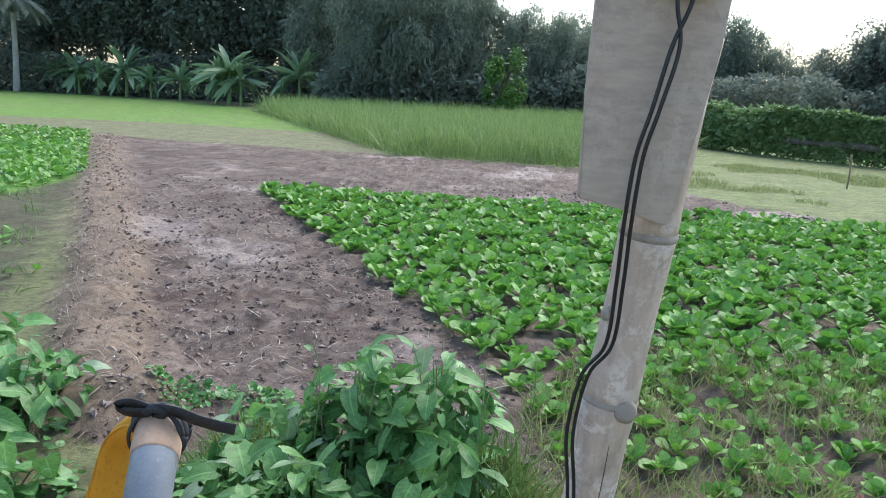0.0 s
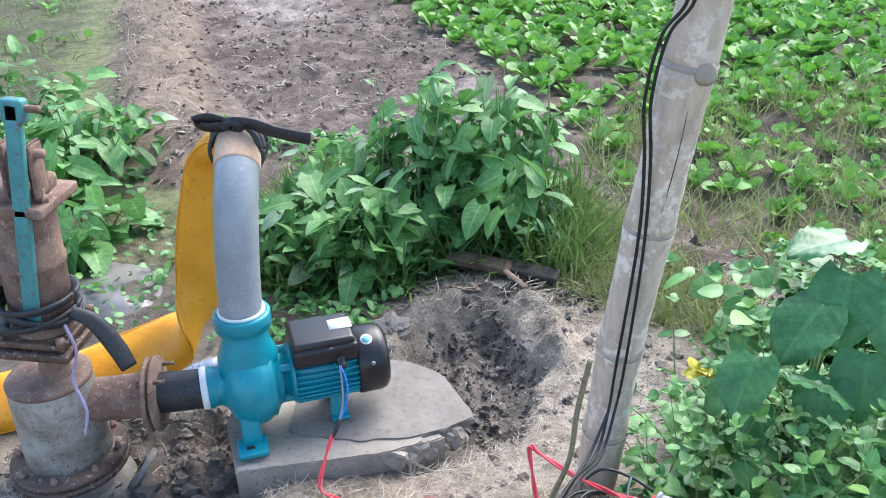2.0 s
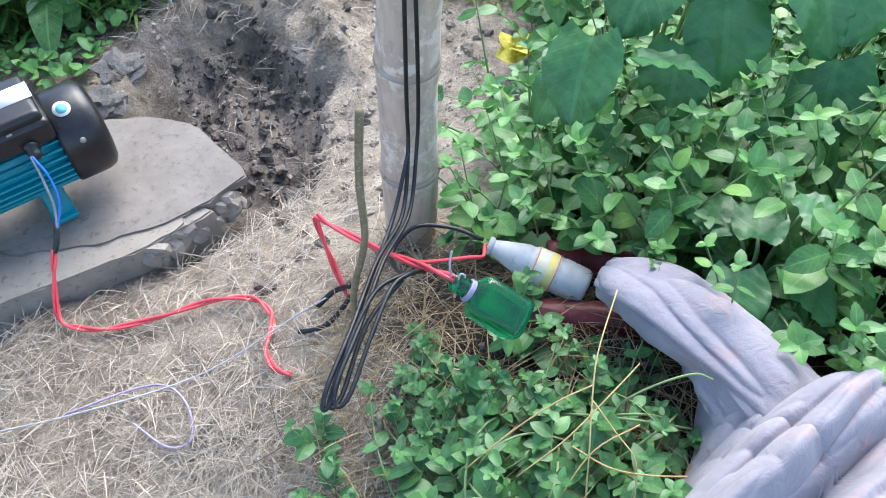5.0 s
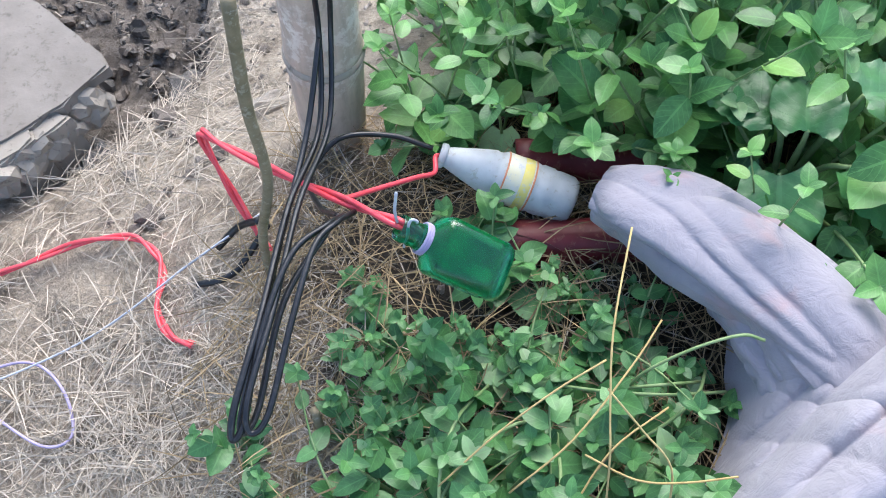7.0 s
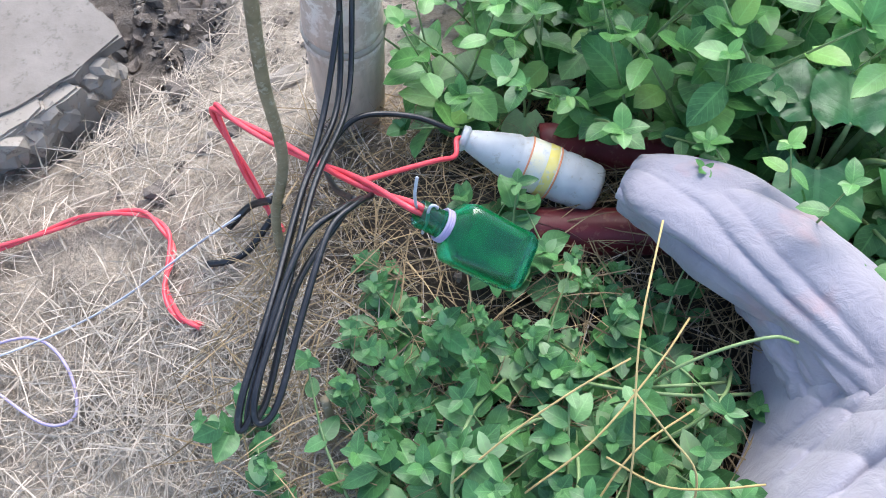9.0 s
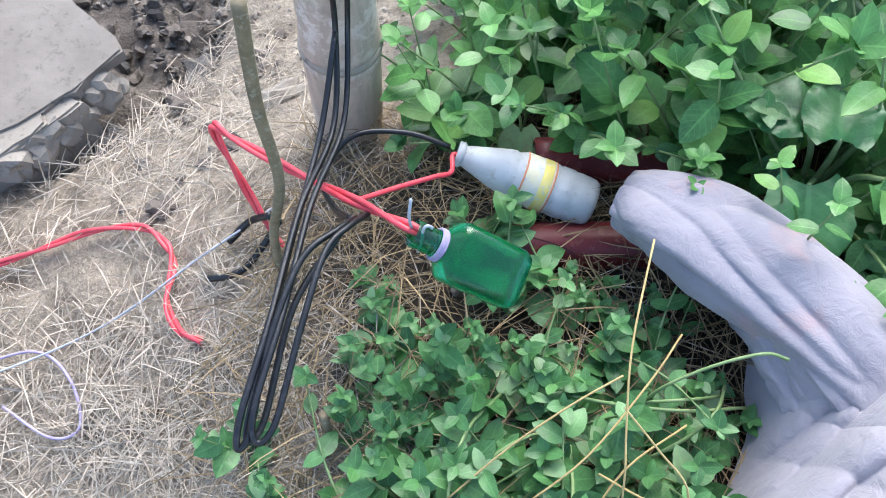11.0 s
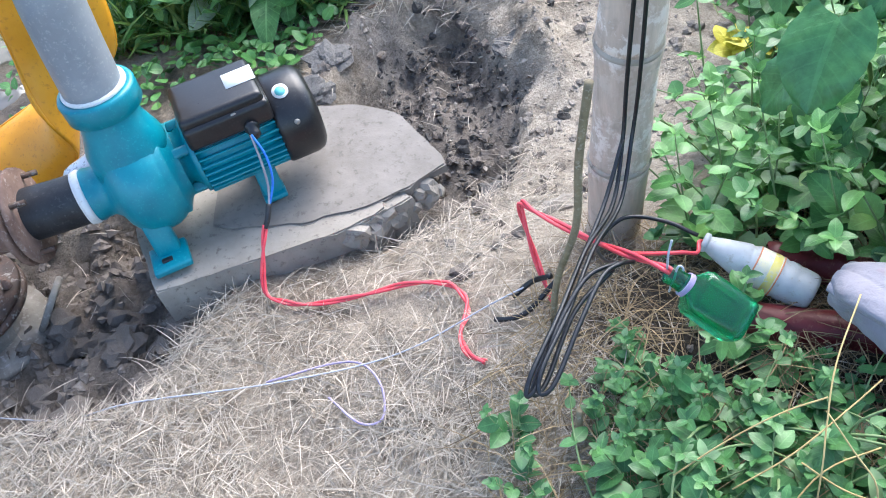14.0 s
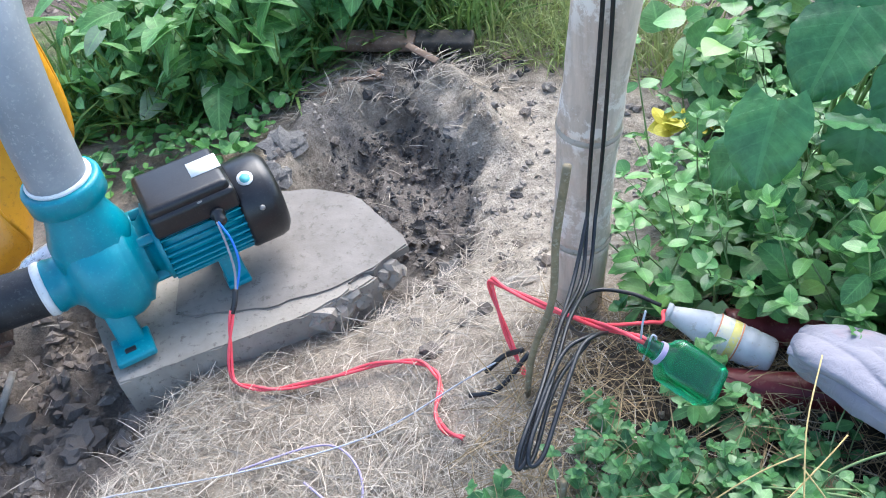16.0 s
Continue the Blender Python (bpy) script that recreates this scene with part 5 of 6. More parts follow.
clod_field(90, -.28, 2.6, .5, .5, (0, 1), .026, "wet dark clod of mud", "mud clods by the casing")
clod_field(90, .55, 3.0, .26, .6, (0, 0, 1, 3), .015, "dark crumbling clod in the pit", "clods in the pit")
clod_field(60, .68, 3.58, .45, .13, (3, 3, 0), .012, "sooty clod among burnt remains", "burnt clods")
clod_field(60, .78, 2.75, .35, .7, (2, 2), .009, "small dry crumb of earth", "earth crumbs")
clod_field(40, 1.22, 3.3, .35, .4, (2, 2), .014, "dry clod of earth beside the weeds", "earth clods")
for k in range(26):
    x, y = .44 + .16 * rng.randn(), 3.62 + .09 * rng.randn()
    ob = part("wood_chip", bm_box(rng.uniform(.04, .12), rng.uniform(.012, .025), .006, (0, 0, 0), .002, 1), WOOD if k % 3 else CHAR)
    ob.matrix_basis = pose(x, y, G(x, y) + .008, rng.uniform(-20, 20), rng.uniform(-20, 20), rng.uniform(0, 180))
    tagged(ob, "broken chip of old wood", "wood chip", "wood chips by the plank")

ROCK = surface("dark_grey_rock", (.1, .095, .09), (.2, .185, .17), (.28, .265, .245), 9, 50, .9, 0, .7)
rocks = [lump_mesh("rock", 20 + k, ROCK, .42) for k in range(3)]
for k, (x, y, s, rz) in enumerate(((.24, 3.3, .045, 80), (.2, 3.2, .04, 10), (.7, 3.3, .03, 60), (.62, 2.86, .03, 33), (.5, 2.72, .028, 77), (.47, 2.66, .03, 12))):
    ob = new("rock", rocks[k % 3])
    ob.matrix_basis = pose(x, y, G(x, y) - s * .05, 10, -8, rz) @ Matrix.Scale(s * 1.15, 4)
    tagged(ob, "rough lump of hardened grey earth at the pit rim", "rock", "lumps round the pit")
ob = new("rock", lump_mesh("rock", 31, CONCRETE, .5))
ob.matrix_basis = pose(.75, 2.62, G(.75, 2.62), 5, 5, 20) @ Matrix.Diagonal((.05, .022, .03, 1))
tagged(ob, "flat grey stone by the pole", "rock")

WATER = surface("muddy_water", (.2, .19, .18), (.26, .25, .24), None, 6, 30, .18, 0, .05)
pz = G(-.9, 3.6)
ob = part("puddle", bm_prism([(-1.12, 3.55), (-.98, 3.38), (-.78, 3.36), (-.66, 3.45), (-.7, 3.62), (-.82, 3.78), (-1.0, 3.82), (-1.14, 3.72)], pz - .02, pz + .012, .02, 0), WATER)
tagged(ob, "shallow grey puddle on the wet ground", "puddle", kind="structure")


# ---- plants ----
R = np.random.RandomState(11)


def stuff(name, me, label, category):
    return tagged(new(name, me), label, category, kind="stuff")


def ground_points(n, poly=None, box=None, keep=None):
    """Random places in an outline on the land."""
    if box is None:
        px, py = zip(*poly)
        box = (min(px), max(px), min(py), max(py))
    x, y = R.uniform(box[0], box[1], n), R.uniform(box[2], box[3], n)
    ok = np.ones(n, bool) if poly is None else inside(poly, x, y)
    if keep is not None:
        ok &= keep(x, y)
    x, y = x[ok], y[ok]
    return np.stack([x, y, height(x, y)], -1)


def blades(name, pts, length, lift, material, spread=.35, wide=1.0, kind="blade"):
    n = len(pts)
    return leaves(name, kind, pts, R.uniform(0, 6.283, n), R.normal(lift, spread, n), R.uniform(-1, 1, n), R.uniform(.5, 1.3, n) * length, material, wide)


SLAB_HULL = [(-.2, 2.5), (.3, 2.58), (.56, 2.74), (.5, 3.08), (-.15, 3.08)]


def straw_zone(x, y):
    d = (1 - mud_hollow(x, y)) * (1 - step(2.75, 3.2, y + .25 * (x - .3))) * (1 - pit_depth(x, y)[0])
    d = d * (1 - .8 * step(.72, .86, x + .1 * lumps(x, y, 6, 41)) * (1 - step(2.25, 2.4, y)))
    return (R.rand(len(x)) < d * (.62 + 1.0 * lumps(x, y, 3, 31))) & ~inside(SLAB_HULL, x, y)


STRAW_BOX = [(-.75, 1.55), (1.15, 1.55), (1.1, 2.3), (.8, 2.5), (.75, 3.0), (.45, 2.75), (-.1, 2.5), (-.75, 2.6)]
p = ground_points(100000, STRAW_BOX, keep=straw_zone)
p[:, 2] += R.uniform(.0, .014, len(p))
stuff("straw", blades("straw", p, .056, .03, STRAW, .2, .7), "matted dry straw on the bank", "straw")
p = ground_points(5200, STRAW_BOX, keep=straw_zone)
p[:, 2] += R.uniform(.008, .022, len(p))
stuff("straw", blades("straw_long", p, .085, .05, STRAW, .16, .6), "loose pale straws over the matted straw", "straw")
p = ground_points(4600, [(.62, 1.55), (1.35, 1.55), (1.35, 2.5), (.8, 2.5), (.55, 2.1)])
p[:, 2] += R.uniform(0, .03, len(p))
stuff("straw", blades("straw_under_weeds", p, .1, .15, STRAW_BROWN_SHADED, .25, .5), "dry straw under the weeds", "straw")
p = ground_points(900, [(-.6, 2.3), (.55, 2.5), (.8, 3.4), (.4, 3.7), (.1, 3.5), (-.3, 3.0)], keep=lambda x, y: ~inside(SLAB_HULL, x, y))
p[:, 2] += .008
stuff("straw", blades("straw_in_mud", p, .06, .1, STRAW, .25), "scattered straw on the mud", "straw")
p = ground_points(2200, [(.05, 3.5), (.9, 3.45), (.95, 3.7), (.5, 3.85), (.0, 3.8)])
stuff("straw", blades("straw_by_plank", p, .07, .1, STRAW, .25), "dry litter round the plank", "straw")
for line in ([(1.045, 2.07, .45), (.987, 1.984, .446), (.96, 1.923, .42), (.947, 1.888, .4), (.93, 1.84, .33)], [(.965, 1.94, .425), (.985, 1.9, .4), (1.0, 1.865, .38), (.99, 1.83, .33)],
             [(.80, 1.93, .33), (.866, 1.951, .36), (.93, 1.965, .385), (.985, 1.975, .39)], [(.93, 1.9, .39), (.965, 1.865, .385), (1.01, 1.85, .37), (1.06, 1.84, .36)],
             [(.86, 1.9, .34), (.93, 1.92, .37), (1.01, 1.965, .38), (1.06, 2.0, .37)], [(.9, 1.86, .33), (.96, 1.9, .36), (1.03, 1.92, .36)]):
    cable("golden_straw", line, .0011, STRAW_GOLD, "long bent golden straw over the weeds", "straw", 6, 5, group="golden straws")


def weed(name, seed, n_stems, per, reach, size, kind, leafmat, lift=.9, wide=1.0):
    """One weed: a list of bent stems, and its leaves in pairs."""
    global R
    keep, R = R, np.random.RandomState(seed)
    where, yaw, pitch, scale, stems = [], [], [], [], []
    for s in range(n_stems):
        a = R.uniform(0, 6.283)
        lean = R.uniform(.25, 1.1)
        tip = Vector((math.cos(a) * reach * lean, math.sin(a) * reach * lean, reach * lift * R.uniform(.4, 1.1)))
        pts = [Vector(), tip * .35 + Vector((0, 0, reach * .18)), tip * .7 + Vector((0, 0, reach * .1)), tip]
        stems.append(bm_tube(pts, [.0026, .0023, .0018, .001], 5, 3))
        line = glide(pts, 8)
        for k in range(per):
            q = line[int((.25 + .75 * (k + R.rand()) / per) * (len(line) - 1))]
            where.append(q + Vector(R.normal(0, .006, 3)))
            yaw.append(a + (1 if k % 2 else -1) * R.uniform(.4, 1.7))
            pitch.append(R.normal(.2, .35))
            scale.append(size * (R.uniform(1.1, 1.6) if R.rand() < .2 else R.uniform(.4, .95)))
        for k in range(3):
            where.append(tip)
            yaw.append(a + 2.1 * k)
            pitch.append(.5)
            scale.append(size * R.uniform(.3, .6))
    n = len(where)
    fol = leaves(name + "_foliage", kind, np.array(where), np.array(yaw), np.array(pitch), R.normal(0, .4, n), np.array(scale), leafmat, wide)
    R = keep
    return stems, fol


def weed_thing(stems, fol, m, label, category, group, name="weed"):
    thing = empty(name, m, label, category, group)
    for bm in stems:
        part("stem", bm, STEM, thing)
    ob = new("foliage", fol)
    ob.parent = thing
    return thing


# weeds over the bank, kept off the bottles, the pipes and the cloth
VEG = [(.78, 2.36), (.60, 2.22), (.57, 2.06), (.63, 1.93), (.7, 1.75), (.9, 1.55), (2.3, 1.4), (2.6, 2.6), (2.2, 3.3), (1.6, 3.42), (1.2, 3.1), (1.12, 2.85), (1.0, 2.5), (.93, 2.44)]
OPEN = [(.84, 2.153), (.936, 2.096)], [(.93, 2.303), (1.068, 2.213)], [(.66, 2.02), (.78, 2.3)], [(1.03, 2.16), (1.14, 2.14)]
CLOTH_AREA = [(1.04, 2.19), (1.13, 2.16), (1.2, 2.1), (1.25, 2.04), (1.34, 1.99), (1.45, 1.88), (1.48, 1.5), (.75, 1.4), (.75, 1.68), (.85, 1.79), (1.03, 1.86), (1.1, 1.92), (1.14, 1.99), (1.1, 2.06)]
def trailing_weed(name, seed, n_stems, nodes, reach, rise, size, kind, leafmat):
    """One weed: stems that creep out and lift their tips, leaves in pairs at the joints, a tuft at each tip."""
    global R
    keep, R = R, np.random.RandomState(seed)
    where, yaw, pitch, roll, scale, stems = [], [], [], [], [], []
    for s in range(n_stems):
        a = 6.283 * (s + R.uniform(-.35, .35)) / n_stems
        far = reach * R.uniform(.55, 1.15)
        top = rise * R.uniform(.55, 1.15)
        bend = R.normal(0, .35)
        pts = [Vector((far * t * math.cos(a + bend * t), far * t * math.sin(a + bend * t), top * (.45 * t + .55 * t * t) + .18 * rise * math.sin(3.1 * t))) for t in (0, .3, .62, 1)]
        stems.append(bm_tube(pts, [.0024, .0022, .0017, .001], 5, 4))
        line = glide(pts, 10)
        for k in range(nodes):
            t = (k + .8 + R.uniform(-.2, .2)) / (nodes + .6)
            q = line[int(t * (len(line) - 1))]
            for side in (-1, 1):
                if R.rand() < .12:
                    continue
                where.append(q + Vector(R.normal(0, .003, 3)))
                yaw.append(a + bend * t + side * R.uniform(.8, 1.6) * (1 if k % 2 else .65))
                pitch.append(R.normal(.08, .3))
                roll.append(R.normal(0, .35))
                scale.append(size * (1.05 - .5 * t * t) * R.uniform(.65, 1.15))
        for k in range(4):
            where.append(line[-1])
            yaw.append(a + 1.57 * k + R.normal(0, .2))
            pitch.append(R.normal(.45, .2))
            roll.append(R.normal(0, .2))
            scale.append(size * R.uniform(.25, .5))
    fol = leaves(name + "_foliage", kind, np.array(where), np.array(yaw), np.array(pitch), np.array(roll), np.array(scale), leafmat)
    R = keep
    return stems, fol


LOW = 4
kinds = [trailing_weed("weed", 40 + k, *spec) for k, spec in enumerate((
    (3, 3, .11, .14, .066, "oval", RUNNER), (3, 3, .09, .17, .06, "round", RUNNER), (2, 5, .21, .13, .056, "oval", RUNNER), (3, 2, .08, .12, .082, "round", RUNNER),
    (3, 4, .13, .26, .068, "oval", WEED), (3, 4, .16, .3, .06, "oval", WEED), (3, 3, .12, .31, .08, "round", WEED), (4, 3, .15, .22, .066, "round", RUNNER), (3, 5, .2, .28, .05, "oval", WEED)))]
far_kinds = [trailing_weed("far_weed", 60 + k, *spec) for k, spec in enumerate(((3, 4, .16, .26, .074, "ovate", WEED), (4, 4, .18, .3, .066, "ovate", WEED), (3, 4, .15, .32, .085, "heart", WEED)))]
protos = {}
ROLL_LINE = [q[:2] for q in ROLL]
spots = []


def one(f, x, y):
    return float(f(np.array([x]), np.array([y]))[0])


for _ in range(9000):
    x, y = (R.uniform(.56, 1.3), R.uniform(1.55, 2.6)) if R.rand() < .5 else (R.uniform(.55, 2.5), R.uniform(1.4, 3.45))
    if not inside(VEG, np.array([x]), np.array([y]))[0] or inside(CLOTH_AREA, np.array([x]), np.array([y]))[0]:
        continue
    if math.hypot(x - 1.19, y - 2.99) < .16:
        continue
    gap = min(one(lambda p, q: along(l, p, q), x, y) for l in OPEN)
    front = y < 2.2 + .12 * (x - .8) and x < 1.2
    if gap < (.045 if front else .105) or (x < .74 and R.rand() < .75) or (not front and x < .9):
        continue
    if front and R.rand() < .58 + 1.3 * max(0, -one(lambda p, q: lumps(p, q, 5, 77), x, y)):
        continue
    if front:
        k, s = R.choice((0, 0, 1, 2, 3)), R.uniform(.85, 1.3)
        if gap < .12:
            s *= .7
        if one(lambda p, q: along(ROLL_LINE, p, q), x, y) < .12:
            s *= .7
    else:
        k, s = R.randint(LOW, 9), R.uniform(.8, 1.2)
        back = min(1.0, one(lambda p, q: along([(.9, 2.33), (1.09, 2.22), (1.2, 2.06), (1.3, 1.95)], p, q), x, y) / .14)
        s *= .55 + .45 * back
    if any(math.hypot(x - p[1], y - p[2]) < (.038 if front else .05) for p in spots):
        continue
    spots.append((math.hypot(x - .95, y - 2.1), x, y, k, s))
    if len(spots) >= 760:
        break
spots.sort()


def arrays(me):
    """Vertices, quads and uv of a leaf mesh."""
    v = np.empty(len(me.vertices) * 3, np.float32)
    me.vertices.foreach_get("co", v)
    f = np.empty(len(me.loops), np.int32)
    me.loops.foreach_get("vertex_index", f)
    uv = np.empty(len(me.loops) * 2, np.float32)
    me.uv_layers[0].data.foreach_get("uv", uv)
    vu = np.zeros((len(v) // 3, 2), np.float32)
    vu[f] = uv.reshape(-1, 2)
    return v.reshape(-1, 3), f.reshape(-1, 4), vu


far_v, far_f, far_uv, base = [], [], [], 0
for rank, (_, x, y, k, s) in enumerate(spots):
    m = pose(x, y, spot(x, y) - .004, R.normal(0, 8), R.normal(0, 8), R.uniform(0, 360)) @ Matrix.Scale(s, 4)
    if rank >= 295:
        v, f, uv = arrays(far_kinds[k % 3][1])
        mm = np.array(m)
        far_v.append(v @ mm[:3, :3].T + mm[:3, 3])
        far_f.append(f + base)
        far_uv.append(uv)
        base += len(v)
    elif k not in protos:
        protos[k] = weed_thing(*kinds[k], m, "low broad-leaved green weed growing on the bank", "weed", "weeds on the bank")
    else:
        copy_thing(protos[k], m)
stuff("weeds", mesh_of("weeds", np.concatenate(far_v), np.concatenate(far_f), np.concatenate(far_uv), WEED), "dense green weeds beyond the bank", "weeds")

# bare runner stems woven through the low weeds
for _ in range(13):
    x, y, a = R.uniform(.78, 1.0), R.uniform(1.75, 2.06), R.uniform(0, 6.283)
    n = R.uniform(.1, .2)
    line = [(x + n * t * math.cos(a + .5 * t), y + n * t * math.sin(a + .5 * t), spot(x, y) + .03 + .07 * math.sin(2.6 * t + .2)) for t in (0, .33, .66, 1)]
    if min(float(along([q[:2] for q in line], np.array([px]), np.array([py]))[0]) for px, py in ((.84, 2.15), (.9, 2.12), (.94, 2.1))) > .05:
        cable("runner_stem", line, .0019, STEM, "pale green runner stem among the low weeds", "plant stalk", 6, 5, group="runner stems")

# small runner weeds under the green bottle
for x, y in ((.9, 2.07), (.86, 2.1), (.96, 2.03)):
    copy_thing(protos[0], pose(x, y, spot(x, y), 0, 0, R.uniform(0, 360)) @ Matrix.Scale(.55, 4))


def broad_leaf_plant(base, tips, label):
    thing = empty("broad_leaf_plant", Matrix.Translation(base), label, "plant", "broad-leaved plants")
    o = Vector(base)
    for (x, y, z), yaw, pitch, size in tips:
        q = Vector((x, y, z)) - o
        st = part("leaf_stalk", bm_tube([Vector((0, 0, 0)), q * .5 + Vector((0, 0, .05)), q], [.005, .004, .0025], 6, 5), STEM, thing)
        v, f, uv = fine_leaf()
        v = v * size * .86
        rot = turns(np.array([radians(yaw)]), np.array([radians(pitch)]), np.array([R.normal(0, .15)]))[0]
        ob = new("leaf", mesh_of("leaf", v @ rot.T + np.array(q), f, uv, BIGLEAF))
        ob.parent = thing
        st["label"] = "green leaf stalk"
    return thing


def fine_leaf(nu=16, nv=13):
    """A large heart-shaped leaf with quilted ribs."""
    v, uv = [], []
    for i in range(nu):
        u = i / (nu - 1)
        w = .47 * math.sqrt(max(0, math.sin(math.pi * (u * .95 + .05) ** .74))) * (1 - .12 * u ** 3)
        if i == nu - 1:
            w = .004
        for j in range(nv):
            t = 2 * j / (nv - 1) - 1
            back = -.14 * (abs(t) ** 2) * (1 - u) ** 6
            quilt = .03 * math.sin((u - abs(t) * .35) * 34) * (abs(t) ** .5)
            z = .1 * u - .2 * u * u + .14 * abs(t) * w * 2 + quilt + .035 * math.sin(u * 9 + t * 3) * abs(t) - .18 * w * t * t
            v.append((u + back, t * w, z))
            uv.append((u, j / (nv - 1)))
    i = (np.arange(nu - 1)[:, None] * nv + np.arange(nv - 1)[None]).ravel()
    return np.array(v), np.stack([i, i + nv, i + nv + 1, i + 1], -1), np.array(uv)


broad_leaf_plant((1.32, 2.6, 0.2), [((1.13, 2.44, 0.575), 232, -48, .158), ((1.34, 2.57, 0.705), 248, -52, .19), ((1.28, 2.53, 0.65), 215, -40, .18), ((1.42, 2.55, 0.69), 275, -52, .19), ((1.2, 2.42, 0.535), 330, -6, .15),
    ((1.36, 2.66, 0.74), 195, -4, .17), ((1.46, 2.62, 0.75), 345, -12, .17), ((1.38, 2.5, 0.55), 262, -62, .18), ((1.3, 2.47, 0.5), 240, -60, .15), ((1.1, 2.45, .5), 190, -50, .11), ((1.5, 2.48, .62), 290, -55, .2), ((1.16, 2.46, .44), 220, -55, .12)], "tall weed with large quilted heart-shaped leaves")
broad_leaf_plant((1.7, 2.6, .15), [((1.6, 2.5, .62), 240, -45, .2), ((1.75, 2.45, .6), 290, -40, .2), ((1.62, 2.65, .74), 190, -20, .2), ((1.8, 2.65, .76), 60, -10, .2), ((1.56, 2.42, .45), 240, -50, .18)], "tall weed with large quilted heart-shaped leaves")
broad_leaf_plant((1.31, 2.14, .2), [((1.255, 2.11, .37), 245, -18, .115), ((1.285, 2.13, .41), 60, 5, .1), ((1.31, 2.08, .4), 300, -25, .12), ((1.35, 2.14, .43), 350, -15, .12), ((1.27, 2.17, .4), 120, -5, .1)], "young weed with round green leaves beside the cloth")

# yellow plant
bm, fol = weed("yellow", 91, 5, 3, .07, .06, "heart", YELLOWLEAF)
weed_thing(bm, fol, pose(1.2, 3.06, spot(1.2, 3.06) + .05) @ Matrix.Scale(.75, 4), "small weed with bright yellow leaves", "weed", "", "yellow_weed")
bm, fol = weed("yellow2", 92, 4, 3, .06, .05, "heart", YELLOWLEAF)
weed_thing(bm, fol, pose(1.27, 3.08, spot(1.27, 3.08) + .05) @ Matrix.Scale(.8, 4), "small weed with bright yellow leaves", "weed", "", "yellow_weed")


def bush(seed, centre, sx, sy, tall, n, size, label, stems=16):
    """A leafy bush: many stems from the base, leaves along their upper parts."""
    global R
    keep, R = R, np.random.RandomState(seed)
    thing = empty("bush", Matrix.Translation(centre), label, "bush", "bushes by the pump")
    where, yaw, pitch, scale = [], [], [], []
    for s in range(stems):
        a = R.uniform(0, 6.283)
        r = math.sqrt(R.rand())
        tip = Vector((math.cos(a) * sx * r, math.sin(a) * sy * r, tall * (1 - .55 * r * r) * R.uniform(.6, 1.08)))
        foot = Vector((tip.x * .45, tip.y * .45, -.02))
        pts = [foot, foot.lerp(tip, .5) + Vector((0, 0, tall * .08)), tip]
        part("stem", bm_tube(pts, [.006, .0045, .002], 6, 5), STEM if s % 3 else TWIG, thing)
        line = glide(pts, 10)
        for k in range(int(1.8 * n) // stems):
            q = line[int(R.uniform(.15, 1) * (len(line) - 1))] + Vector(R.normal(0, .065, 3))
            q.z = max(q.z, .02)
            where.append(q)
            yaw.append(math.atan2(q.y, q.x) + R.normal(0, .9))
            pitch.append(R.normal(-.35, .5))
            scale.append(size * (R.uniform(.3, .6) if R.rand() < .5 else R.uniform(.7, 1.2)))
    me = leaves("foliage", "broad", np.array(where), np.array(yaw), np.array(pitch), R.normal(0, .4, len(where)), np.array(scale), BUSH, .85)
    ob = new("foliage", me)
    ob.parent = thing
    R = keep
    return thing


bush(1, (.22, 4.12, 0), .36, .4, .74, 300, .125, "leafy green bush with broad dusty leaves", 22)
bush(2, (.62, 4.15, 0), .3, .35, .74, 260, .125, "leafy green bush with drying upper leaves", 20)
bush(3, (-.16, 3.95, .0), .24, .3, .42, 130, .14, "low broad-leaved bush behind the pump", 12)
bush(4, (.05, 3.78, .02), .25, .16, .3, 120, .13, "low broad-leaved bush behind the pump", 12)
bush(5, (-1.5, 4.7, 0), .35, .4, .5, 160, .15, "leafy weed clump beside the ridge", 14)
bush(6, (-1.95, 4.4, 0), .4, .4, .45, 240, .11, "leafy weed clump beside the ridge", 12)
bush(7, (-1.2, 4.0, 0), .25, .25, .3, 40, .2, "broad-leaved weed on the wet ground", 8)
bush(8, (-1.55, 3.7, .02), .3, .3, .35, 50, .2, "broad-leaved weed on the wet ground", 10)
bush(9, (-2.3, 5.3, 0), .5, .5, .5, 240, .11, "leafy weed clump beside the ridge", 12)
for k in range(5):
    q = (.1 + .2 * k + .05 * R.randn(), 4.0 + .1 * R.randn())
    cable("seed_spike", [(q[0], q[1], .3), (q[0] + .02, q[1], .55), (q[0] + .03 * R.randn(), q[1], .72)], .0025, STEM, "upright green seed spike above the bush", "plant stalk", 6, 4, group="seed spikes")
cable("seed_spike", [(1.014, 1.962, 0.3), (1.027, 1.962, 0.35), (1.07, 1.96, 0.38), (1.111, 1.952, 0.4), (1.132, 1.941, 0.395)], .0016, STEM, "curved seed spike over the cloth", "plant stalk", 6, 5, group="seed spikes")

